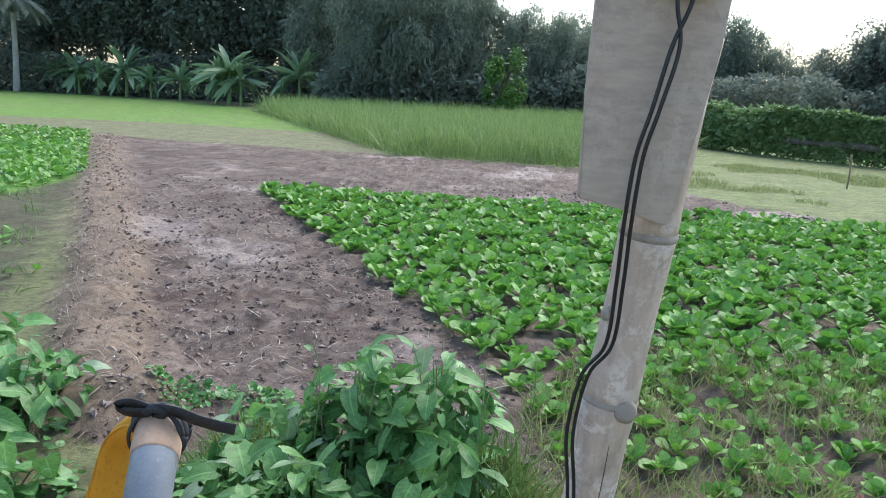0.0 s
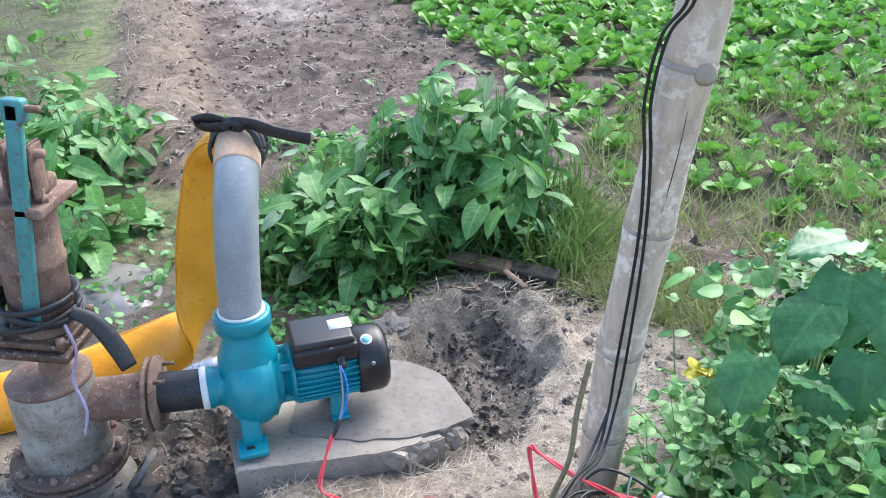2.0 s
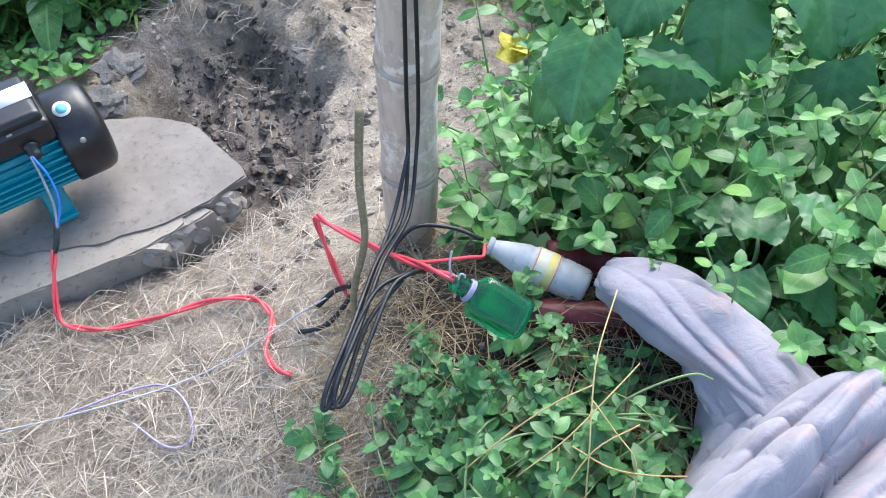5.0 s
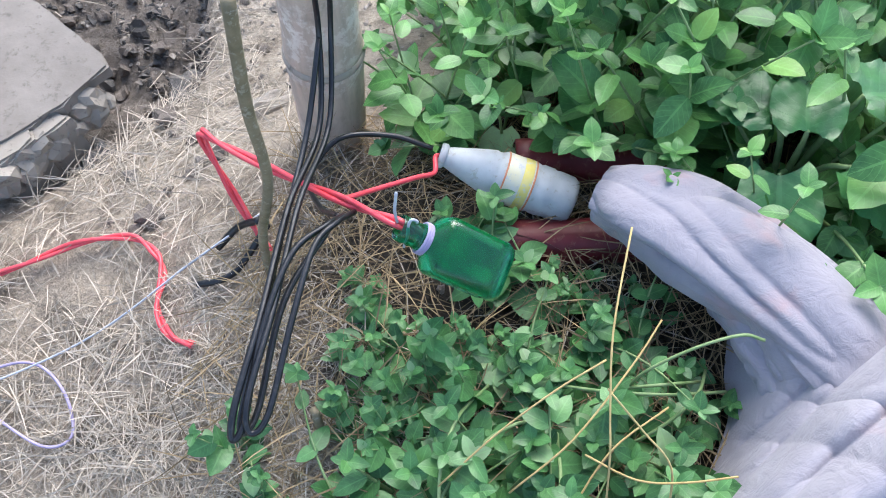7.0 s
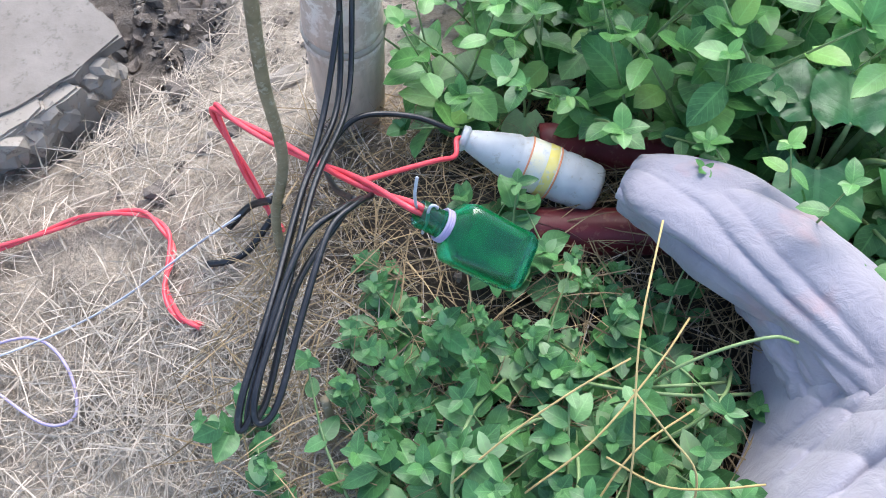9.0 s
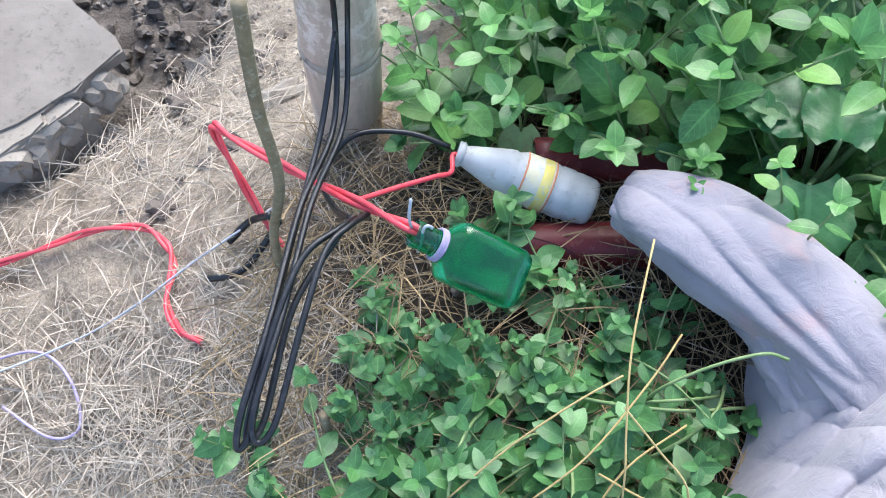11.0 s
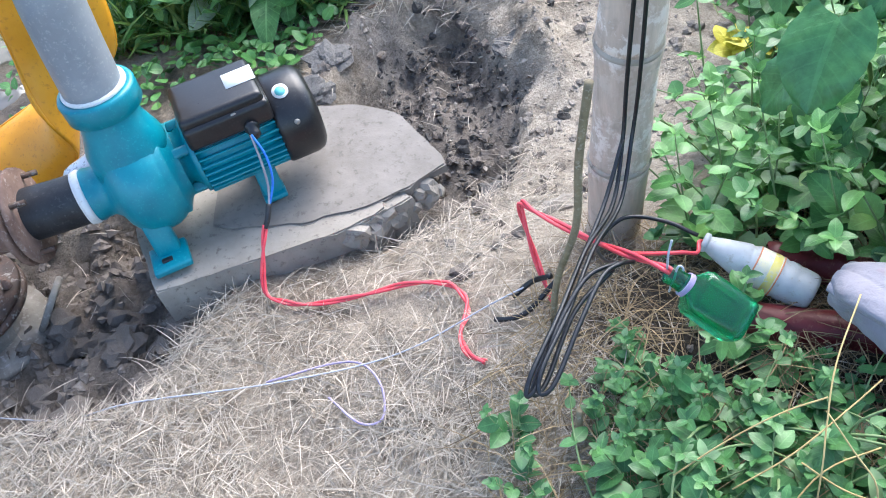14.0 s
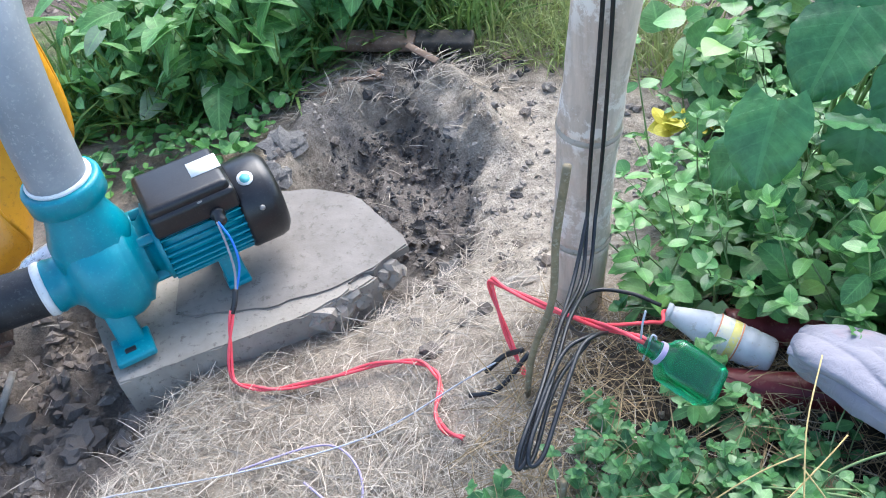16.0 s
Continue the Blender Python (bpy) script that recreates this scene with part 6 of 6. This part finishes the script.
# grass round the bushes and on the strip by the bed
p = ground_points(5200, [(-.5, 3.55), (.25, 3.62), (.45, 3.82), (.85, 3.72), (1.0, 3.95), (.95, 4.5), (-.4, 4.6)])
stuff("grass", blades("grass_bush", p, .22, .95, GRASS, .4, 1.3), "green grass round the bushes", "grass")
p = ground_points(1500, [(-.45, 3.55), (.2, 3.6), (.45, 3.82), (.8, 3.85), (.9, 4.1), (-.4, 4.0)])
stuff("weeds_low", leaves("bush_runners", "lance", p + np.array([0, 0, .06]) * R.rand(len(p), 1) * 3, R.uniform(0, 6.28, len(p)), R.normal(.4, .5, len(p)), R.normal(0, .4, len(p)), R.uniform(.05, .1, len(p)), WEED, 1.6), "fresh narrow-leaved weeds at the foot of the bushes", "weeds")
p = ground_points(5200, [(.72, 3.78), (1.0, 3.5), (1.35, 3.3), (1.55, 3.55), (1.25, 4.05), (1.0, 4.5), (.75, 4.3)])
stuff("grass", blades("grass_strip", p, .13, .8, GRASS_DRY, .45, 1.0), "fine yellowing grass beside the path", "grass")
p = ground_points(1300, [(-1.9, 3.1), (-.75, 3.0), (-.5, 3.35), (-.5, 3.8), (-1.0, 4.6), (-2.3, 4.8)], keep=lambda x, y: lumps(x, y, 3, 51) > -.1)
stuff("weeds_low", leaves("low_weeds", "ovate", p + np.array([0, 0, .03]), R.uniform(0, 6.28, len(p)), R.normal(.3, .4, len(p)), R.normal(0, .4, len(p)), R.uniform(.02, .05, len(p)), WEED), "small green weeds on the wet ground", "weeds")
p = ground_points(500, [(-.4, 3.2), (.1, 3.3), (.3, 3.65), (-.3, 3.7)])
stuff("weeds_low", leaves("low_weeds_b", "ovate", p + np.array([0, 0, .03]), R.uniform(0, 6.28, len(p)), R.normal(.3, .4, len(p)), R.normal(0, .4, len(p)), R.uniform(.02, .05, len(p)), WEED), "small green weeds behind the pump", "weeds")
p = ground_points(2500, [(-1.0, 4.7), (.9, 4.6), (.5, 5.2), (-.9, 5.3)], keep=lambda x, y: lumps(x, y, 2.5, 52) > 0)
stuff("weeds_low", leaves("low_weeds_c", "ovate", p + np.array([0, 0, .03]), R.uniform(0, 6.28, len(p)), R.normal(.4, .4, len(p)), R.normal(0, .4, len(p)), R.uniform(.02, .05, len(p)), WEED), "small green weeds at the field edge", "weeds")

# dry grass on the ridge and thin grass on the left plot
p = ground_points(22000, [(-1.0, 4.9), (-1.4, 4.8), (-5.0, 13), (-8.8, 21.5), (-7.8, 21.5), (-4.2, 13)])
stuff("grass", blades("ridge_grass", p, .09, .5, STRAW, .4), "dry grass on the earth ridge", "grass")
p = ground_points(60000, [(-1.7, 4.9), (-5.2, 12.5), (-9, 21), (-20, 22), (-14, 8), (-4, 3.5)], keep=lambda x, y: lumps(x, y, 1.2, 53) > -.15)
stuff("grass", blades("plot_grass", p, .12, .7, GRASS, .4, 2.2), "thin patchy grass on the fallow plot", "grass")
p = ground_points(26000, LEFT_CROP)
stuff("seedling_crop", leaves("left_crop", "ovate", p + np.array([0, 0, .06]), R.uniform(0, 6.28, len(p)), R.normal(.3, .4, len(p)), R.normal(0, .4, len(p)), R.uniform(.06, .15, len(p)), CROP), "bright green young leafy crop", "crop")
p = ground_points(2500, [(-2.6, 7.5), (-6, 12), (-9, 12), (-5, 6.5)], keep=lambda x, y: lumps(x, y, 1.0, 54) > .12)
stuff("seedling_crop", leaves("left_sparse", "ovate", p + np.array([0, 0, .04]), R.uniform(0, 6.28, len(p)), R.normal(.3, .4, len(p)), R.normal(0, .4, len(p)), R.uniform(.05, .1, len(p)), CROP), "sparse green seedlings on the fallow plot", "crop")
p = ground_points(70000, TILLED, keep=lambda x, y: (lumps(x, y, 2.2, 55) > -.08) & (y < 14) & ~inside(BED, x, y))
stuff("straw", blades("field_straw", p, .11, .12, STRAW, .3, 1.3), "dry stubble on the ploughed earth", "straw")


# ---- leafy crop in the bed ----
def rosette(seed, material=None, n=9, size=.16):
    r = np.random.RandomState(seed)
    yaw = np.arange(n) * 2.4 + r.normal(0, .2, n)
    lift = np.linspace(.5, 1.3, n) + r.normal(0, .12, n)
    w = np.zeros((n, 3))
    w[:, 2] = .01
    sizes = size * r.uniform(.75, 1.15, n) * np.linspace(1.05, .75, n)
    return leaves("rosette", "spoon", w, yaw, lift, r.normal(0, .25, n), sizes, material or CROP, 1.25)


ROS = [rosette(200 + k, None, 7 + k % 4, .15 + .012 * (k % 3)) for k in range(8)]
RED = [rosette(300 + k, REDLEAF, 7, .1) for k in range(2)]


def split_leaves(seed, material, n, size):
    """The leaves of a rosette as meshes of their own."""
    r = np.random.RandomState(seed)
    out = []
    for k in range(n):
        out.append(leaves("leaf", "spoon", np.array([(0, 0, .01)]), [k * 2.4 + r.normal(0, .2)], [.5 + .8 * k / n + r.normal(0, .15)], [r.normal(0, .25)], [size * r.uniform(.75, 1.15) * (1.05 - .3 * k / n)], material, 1.25))
    return out


LEAFSETS = [split_leaves(210 + k, CROP, 7 + k % 4, .14 + .012 * (k % 3)) for k in range(8)] + [split_leaves(310 + k, REDLEAF, 7, .1) for k in range(2)]
pts = []
for gx in np.arange(-3, 10.2, .16):
    for gy in np.arange(3.2, 13.8, .16):
        x, y = gx + R.normal(0, .055), gy + R.normal(0, .055)
        pts.append((x, y))
pts = np.array(pts)
ok = inside(BED, pts[:, 0], pts[:, 1])
dens = step(4.2, 7.0, pts[:, 1] + .35 * np.abs(pts[:, 0] - 3) * 0)
patch = lumps(pts[:, 0], pts[:, 1], .7, 61)
ok &= R.rand(len(pts)) < np.clip(.72 + .28 * dens + .5 * patch * (1 - dens), 0, 1)
pts = pts[ok]
dist = np.hypot(pts[:, 0] - .7, pts[:, 1] - 1.2)
order = np.argsort(dist)
pz = height(pts[:, 0], pts[:, 1])
rest_v, rest_f, rest_uv, base = [], [], [], 0
cache = [arrays(me) for me in ROS]
for rank, i in enumerate(order):
    x, y = pts[i]
    s = R.uniform(.7, 1.1) * (.66 + .38 * float(step(4.5, 8, y)))
    a = R.uniform(0, 6.283)
    if rank < 170:
        red = R.rand() < .07
        ob = new("red_leaf_plant" if red else "leafy_green")
        for me in LEAFSETS[8 + R.randint(2) if red else R.randint(8)]:
            lf = new("leaf", me)
            lf.parent = ob
        ob.matrix_basis = pose(x, y, pz[i] - .005, R.normal(0, 5), R.normal(0, 5), math.degrees(a)) @ Matrix.Scale(s, 4)
        tagged(ob, "small dark red leafy plant in the bed" if red else "young bright green leafy vegetable in the bed", "plant", "red plants in the bed" if red else "leafy vegetables in the bed")
    else:
        v, f, uv = cache[R.randint(8)]
        c, sn = math.cos(a) * s, math.sin(a) * s
        q = np.stack([v[:, 0] * c - v[:, 1] * sn + x, v[:, 0] * sn + v[:, 1] * c + y, v[:, 2] * s + pz[i]], -1)
        rest_v.append(q)
        rest_f.append(f + base)
        rest_uv.append(uv)
        base += len(q)
stuff("leafy_crop", mesh_of("leafy_crop", np.concatenate(rest_v), np.concatenate(rest_f), np.concatenate(rest_uv), CROP), "dense bed of bright green leafy vegetables", "crop")
p = ground_points(26000, [(.95, 5.0), (1.1, 4.5), (1.7, 3.7), (3, 3.3), (7, 3), (7, 6.5), (1.5, 6.3)], keep=lambda x, y: lumps(x, y, 1.6, 62) > -.3)
stuff("grass", blades("bed_grass", p, .14, 1.0, GRASS_DRY, .35, 1.3), "thin grass between the vegetables", "grass")


# ---- far edge of the fields ----
p = ground_points(48000, WEDGE)
stuff("tall_grass", blades("tall_grass", p, .8, 1.15, TALLGRASS, .35, 1.1), "tall pale green grass before the trees", "grass")
p = ground_points(14000, [(-9.8, 41), (-3.2, 25.4), (-1.1, 20.3), (3.6, 19.7), (4.4, 20.6), (-.8, 22.2), (-8.5, 42)])
stuff("tall_grass", blades("grass_edge", p, .26, .9, TALLGRASS, .4, 1.6), "low green grass edge of the field", "grass")
p = ground_points(60000, [(4.7, 17), (7, 15), (14, 18), (12, 23), (6, 24)], keep=lambda x, y: lumps(x, y, .5, 63) > .1)
stuff("tall_grass", blades("grass_right", p, .1, .9, GRASS_DRY, .4, 2.0), "low green tufts on the pale grass", "grass")


def crown(seed, rx, rz, n, size, clumps, material, kind="chip", droop=-.3):
    """Leaves gathered in uneven clumps."""
    r = np.random.RandomState(seed)
    cen = r.normal(0, 1, (clumps, 3))
    cen /= np.linalg.norm(cen, axis=1)[:, None]
    cen *= (r.uniform(.25, .95, clumps) ** .6)[:, None]
    rad = r.uniform(.22, .45, clumps)
    pick = r.randint(0, clumps, n)
    d = r.normal(0, 1, (n, 3))
    d /= np.linalg.norm(d, axis=1)[:, None]
    w = cen[pick] + d * (rad[pick] * r.uniform(.55, 1.05, n))[:, None]
    w = w * np.array([rx, rx, rz])
    return leaves("crown", kind, w, r.uniform(0, 6.28, n), r.normal(droop, .6, n), r.normal(0, .6, n), size * r.uniform(.6, 1.3, n), material, 1.0)


def tree(seed, tall, rx, rz, n, size, clumps, material, kind="chip", droop=-.3, name="tree", label="", trunk=.14):
    thing = empty(name, Matrix.Identity(4), label, "tree", "trees behind the fields")
    r = np.random.RandomState(seed)
    bm = bm_tube([(0, 0, -.1), (.1 * r.randn(), .1 * r.randn(), tall * .3), (.25 * r.randn(), .25 * r.randn(), tall * .8)], [trunk, trunk * .8, trunk * .3], 9, 6)
    for k in range(6):
        a = r.uniform(0, 6.28)
        z = tall * r.uniform(.3, .55)
        bm_tube([(0, 0, z), (math.cos(a) * rx * .35, math.sin(a) * rx * .35, z + rz * .35), (math.cos(a) * rx * .7, math.sin(a) * rx * .7, z + rz * .6)], [trunk * .45, trunk * .3, trunk * .1], 6, 4, 1, bm)
    part("trunk", bm, BARK, thing)
    ob = new("crown", crown(seed + 5, rx, rz, n, size, clumps, material, kind, droop))
    ob.parent = thing
    ob.location = (0, 0, tall - rz * .95)
    return thing


dark = [tree(400 + k, 8.5, 2.6, 4.1, 15000, .27, 34, HAZY_TREELEAF, label="dark leafy tree at the far edge of the field") for k in range(3)]
wispy = [tree(420 + k, 8.0, 2.5, 3.9, 15000, .36, 38, BAMBOOLEAF, "slip", -.6, "bamboo_clump", "feathery grey-green bamboo clump behind the grass", .06) for k in range(2)]
vine = tree(440, 3.4, 1.0, 1.7, 3500, .2, 12, VINELEAF, label="small bright green vine-covered tree", name="vine_tree")


def put(src, ratio, d, s, used, sz=1.0):
    x, y = .63 + ratio * d, 1.05 + d
    m = pose(x, y, 0, 0, 0, R.uniform(0, 360)) @ Matrix.Diagonal((s, s, s * sz, 1))
    if src in used:
        copy_thing(src, m)
    else:
        src.matrix_basis = m
        used.append(src)


used = []
for ratio, d, s in ((-.66, 60, 1.25), (-.6, 58, 1.2), (-.54, 60, 1.3), (-.49, 57, 1.2), (-.44, 60, 1.35), (-.39, 57, 1.25), (-.34, 60, 1.3), (-.3, 56, 1.2), (-.25, 58, 1.3), (-.2, 55, 1.2), (-.15, 57, 1.3), (-.1, 58, 1.2), (-.03, 58, 1.0),
                    (.1, 60, .62), (.15, 58, .6), (.2, 60, .6), (.25, 54, .58), (.41, 50, .42), (.455, 42, .5), (.5, 41, .56), (.54, 41, .6), (.58, 42, .62), (.64, 44, .65)):
    put(dark[R.randint(3)], ratio, d, s, used)
for ratio, d, s in ((-.16, 50, 1.05), (-.11, 46, 1.02), (-.06, 45, 1.0), (-.01, 46, .9), (.03, 47, .78), (.065, 46, .7), (.1, 46, .66), (.13, 47, .64), (.17, 46, .62), (.22, 48, .62), (.265, 50, .66), (.3, 50, .76), (.33, 50, .74), (.36, 49, .62), (.39, 48, .48)):
    put(wispy[R.randint(2)], ratio, d, s, used)
vine.matrix_basis = pose(.63 + .045 * 40, 41, 0)
for k, t in enumerate(dark + wispy):
    if t not in used:
        t.matrix_basis = pose(.63 - (.72 + .05 * k) * 60, 61, 0)

# dark undergrowth beneath the trees
n = 46000
ratio = R.uniform(-.7, .62, n)
d = np.where(ratio < -.18, R.uniform(52, 56, n), np.where(ratio < .4, R.uniform(43, 47, n), R.uniform(38, 41, n)))
w = np.stack([.63 + ratio * d, 1.05 + d, R.uniform(0, 1, n) ** 1.3 * (2.6 + 1.2 * lumps(ratio * 12, ratio * 0, 1, 71))], -1)
stuff("undergrowth", leaves("undergrowth", "chip", w, R.uniform(0, 6.28, n), R.normal(-.2, .6, n), R.normal(0, .6, n), R.uniform(.2, .45, n), HAZY_TREELEAF), "dark undergrowth at the foot of the trees", "undergrowth")


def banana(seed):
    r = np.random.RandomState(seed)
    thing = empty("banana_plant", Matrix.Identity(4), "banana plant with arching torn green leaves", "banana plant", "banana plants at the field edge")
    part("trunk", bm_tube([(0, 0, -.05), (.02, .02, .6), (.0, .05, 1.35)], [.1, .085, .05], 10, 5), STEM, thing)
    for k in range(10):
        a = k * 2.4 + r.normal(0, .3)
        lift = 1.35 - .2 * k + r.normal(0, .12)
        n = 5
        # each blade torn into strips along its rib
        me = leaves("leaf", "banana", np.array([(0, .05, 1.15 + .03 * k)] * n), np.full(n, a) + r.normal(0, .05, n), np.full(n, lift) + r.normal(0, .06, n), r.normal(0, .5, n), r.uniform(1.1, 1.7, n), BANANALEAF, .6)
        ob = new("leaf", me)
        ob.parent = thing
    return thing


bans = [banana(600 + k) for k in range(3)]
for k, (ratio, d, s) in enumerate(((-.468, 52, .95), (-.445, 51.5, .8), (-.41, 51, 1.05), (-.38, 50.5, .7), (-.345, 49, .9), (-.3, 47.5, .75), (-.285, 46.5, 1.1), (-.27, 46.5, 1.0), (-.2, 46.5, .95), (-.495, 53, .8), (-.43, 52.5, .7))):
    m = pose(.63 + ratio * d, 1.05 + d, 0, 0, 0, R.uniform(0, 360)) @ Matrix.Scale(s * 1.12, 4)
    if k < 3:
        bans[k].matrix_basis = m
    else:
        copy_thing(bans[k % 3], m)


def palm():
    thing = empty("palm_tree", pose(.63 - .545 * 51, 52, 0), "tall palm with a pale straight trunk", "palm tree")
    part("trunk", bm_tube([(0, 0, -.1), (.05, 0, 2.5), (0, 0, 5.2)], [.22, .17, .15], 12, 6), PALE_BARK, thing)
    for k in range(14):
        a = k * 2.4
        rib = [Vector((0, 0, 5.1)), Vector((math.cos(a) * .9, math.sin(a) * .9, 5.6)), Vector((math.cos(a) * 1.9, math.sin(a) * 1.9, 5.0 - .05 * k))]
        line = glide(rib, 12)
        n = len(line)
        w = np.array([tuple(q) for q in line for _ in (0, 1)])
        yaw = np.array([a + sgn * 1.0 for _ in line for sgn in (-1, 1)])
        ob = new("frond", leaves("frond", "lance", w, yaw, np.full(2 * n, -.5), np.zeros(2 * n), np.full(2 * n, .75), HAZY_TREELEAF, .5))
        ob.parent = thing
    return thing


palm()


def hedge():
    line = [(8.0, 33), (8.9, 30.3), (10.56, 26.4), (12.36, 24.3), (15, 22), (19, 19)]
    n = 46000
    seg = R.randint(0, len(line) - 1, n)
    t = R.rand(n)
    a = np.array(line)[seg]
    b = np.array(line)[seg + 1]
    c = a + (b - a) * t[:, None]
    ang = R.uniform(0, math.pi, n)
    r = R.uniform(.5, 1.05, n)
    top = 1.45 + .25 * lumps(c[:, 0], c[:, 1], .8, 81)
    w = np.stack([c[:, 0] + np.cos(ang) * r * .7, c[:, 1] + .8 + np.cos(ang) * r * .7 * -1, np.abs(np.sin(ang)) ** .6 * r * top], -1)
    thing = empty("hedge", Matrix.Identity(4), "dense green hedge along the field edge", "hedge")
    ob = new("hedge_foliage", leaves("hedge_foliage", "chip", w, R.uniform(0, 6.28, n), R.normal(-.1, .6, n), R.normal(0, .6, n), R.uniform(.12, .26, n), HEDGELEAF))
    ob.parent = thing
    part("branchwork", bm_tube([(x, y + .8, .55) for x, y in line], .1, 8, 5, wobble=.6), BARK, thing)
    return thing


hedge()
cable("field_stake", [(8.74, 18.3, -.1), (8.76, 18.3, .4), (8.74, 18.3, .72)], .02, TWIG, "thin stake in the grass", "stake", 6, 3)


# ---- clods over the ploughed earth and the ridge ----
def clod_stuff(name, pts, size, material, label):
    v = np.array([(1, 0, 0), (0, 1, 0), (-1, 0, 0), (0, -1, 0), (0, 0, 1), (0, 0, -1)], float)
    f = np.array([(0, 1, 4), (1, 2, 4), (2, 3, 4), (3, 0, 4), (1, 0, 5), (2, 1, 5), (3, 2, 5), (0, 3, 5)])
    n = len(pts)
    rough = 1 + R.normal(0, .28, (n, len(v), 1))
    rot = turns(R.uniform(0, 6.28, n), R.normal(0, .5, n), R.normal(0, .5, n))
    s = (size * R.uniform(.3, 1.0, n) ** 2)[:, None, None] * np.array([1, .75, .55])
    q = np.einsum("nij,nkj->nki", rot, v[None] * rough * s) + pts[:, None, :]
    faces = (f[None] + (np.arange(n) * len(v))[:, None, None]).reshape(-1, 3)
    me = mesh_of(name, q.reshape(-1, 3), faces, None, material)
    me.polygons.foreach_set("use_smooth", np.zeros(len(faces), bool))
    return tagged(new(name, me), label, "clods", kind="stuff")


def clod_mat(name, stops):
    m, n, l, b = node_mat(name)
    geo = n.new("ShaderNodeNewGeometry")
    col = ramp(n, l, geo.outputs["Random Per Island"], stops)
    d = noise_node(n, l, 90, 4, .7)
    l.new(mix(n, l, 1.0, col, ramp(n, l, d, [(.3, (.65, .63, .6)), (.7, (1.25, 1.25, 1.25))]), "MULTIPLY"), b.inputs["Base Color"])
    b.inputs["Roughness"].default_value = .95
    bump(n, l, b, d, .5, .01)
    return m


SOIL = clod_mat("ploughed_clod", [(0, (.1, .075, .062)), (.5, (.2, .155, .13)), (1, (.36, .3, .265))])
RIDGE_SOIL = clod_mat("ridge_clod", [(0, (.19, .14, .105)), (.6, (.31, .245, .195)), (1, (.4, .34, .28))])
p = ground_points(110000, TILLED, keep=lambda x, y: (y < 15) & ~inside(BED, x, y) & (R.rand(len(x)) < np.clip(1.25 - y / 16 + lumps(x, y, 1.5, 91), .05, 1)))
clod_stuff("soil_clods", p, .034, SOIL, "broken clods on the ploughed earth")
p = ground_points(5000, BED, keep=lambda x, y: y < 7)
clod_stuff("soil_clods", p, .03, SOIL, "clods between the vegetables")
p = ground_points(14000, [(-.9, 4.9), (-1.5, 4.8), (-5.1, 13), (-8.9, 21.5), (-7.7, 21.5), (-4.1, 13)])
clod_stuff("ridge_clods", p, .036, RIDGE_SOIL, "crumbled earth on the ridge")
p = ground_points(2600, [(.1, 3.0), (.7, 2.6), (1.1, 2.7), (1.2, 3.4), (.7, 3.5), (.1, 3.5)], keep=lambda x, y: ~inside(SLAB_HULL, x, y))
clod_stuff("earth_crumbs", p, .01, CLOD_DRY, "loose earth crumbs round the pit")
p = ground_points(1600, [(-.75, 2.25), (-.1, 2.25), (-.05, 2.6), (-.25, 3.0), (-.75, 3.1)])
clod_stuff("mud_crumbs", p, .022, CLOD, "churned wet mud round the casing")
p = ground_points(1800, [(.3, 2.65), (.75, 2.7), (.72, 3.45), (.35, 3.45)], keep=lambda x, y: (pit_depth(x, y)[0] > .3) & ~inside(SLAB_HULL, x, y))
clod_stuff("pit_crumbs", p, .014, CLOD_BLACK, "dark crumbs on the pit floor")
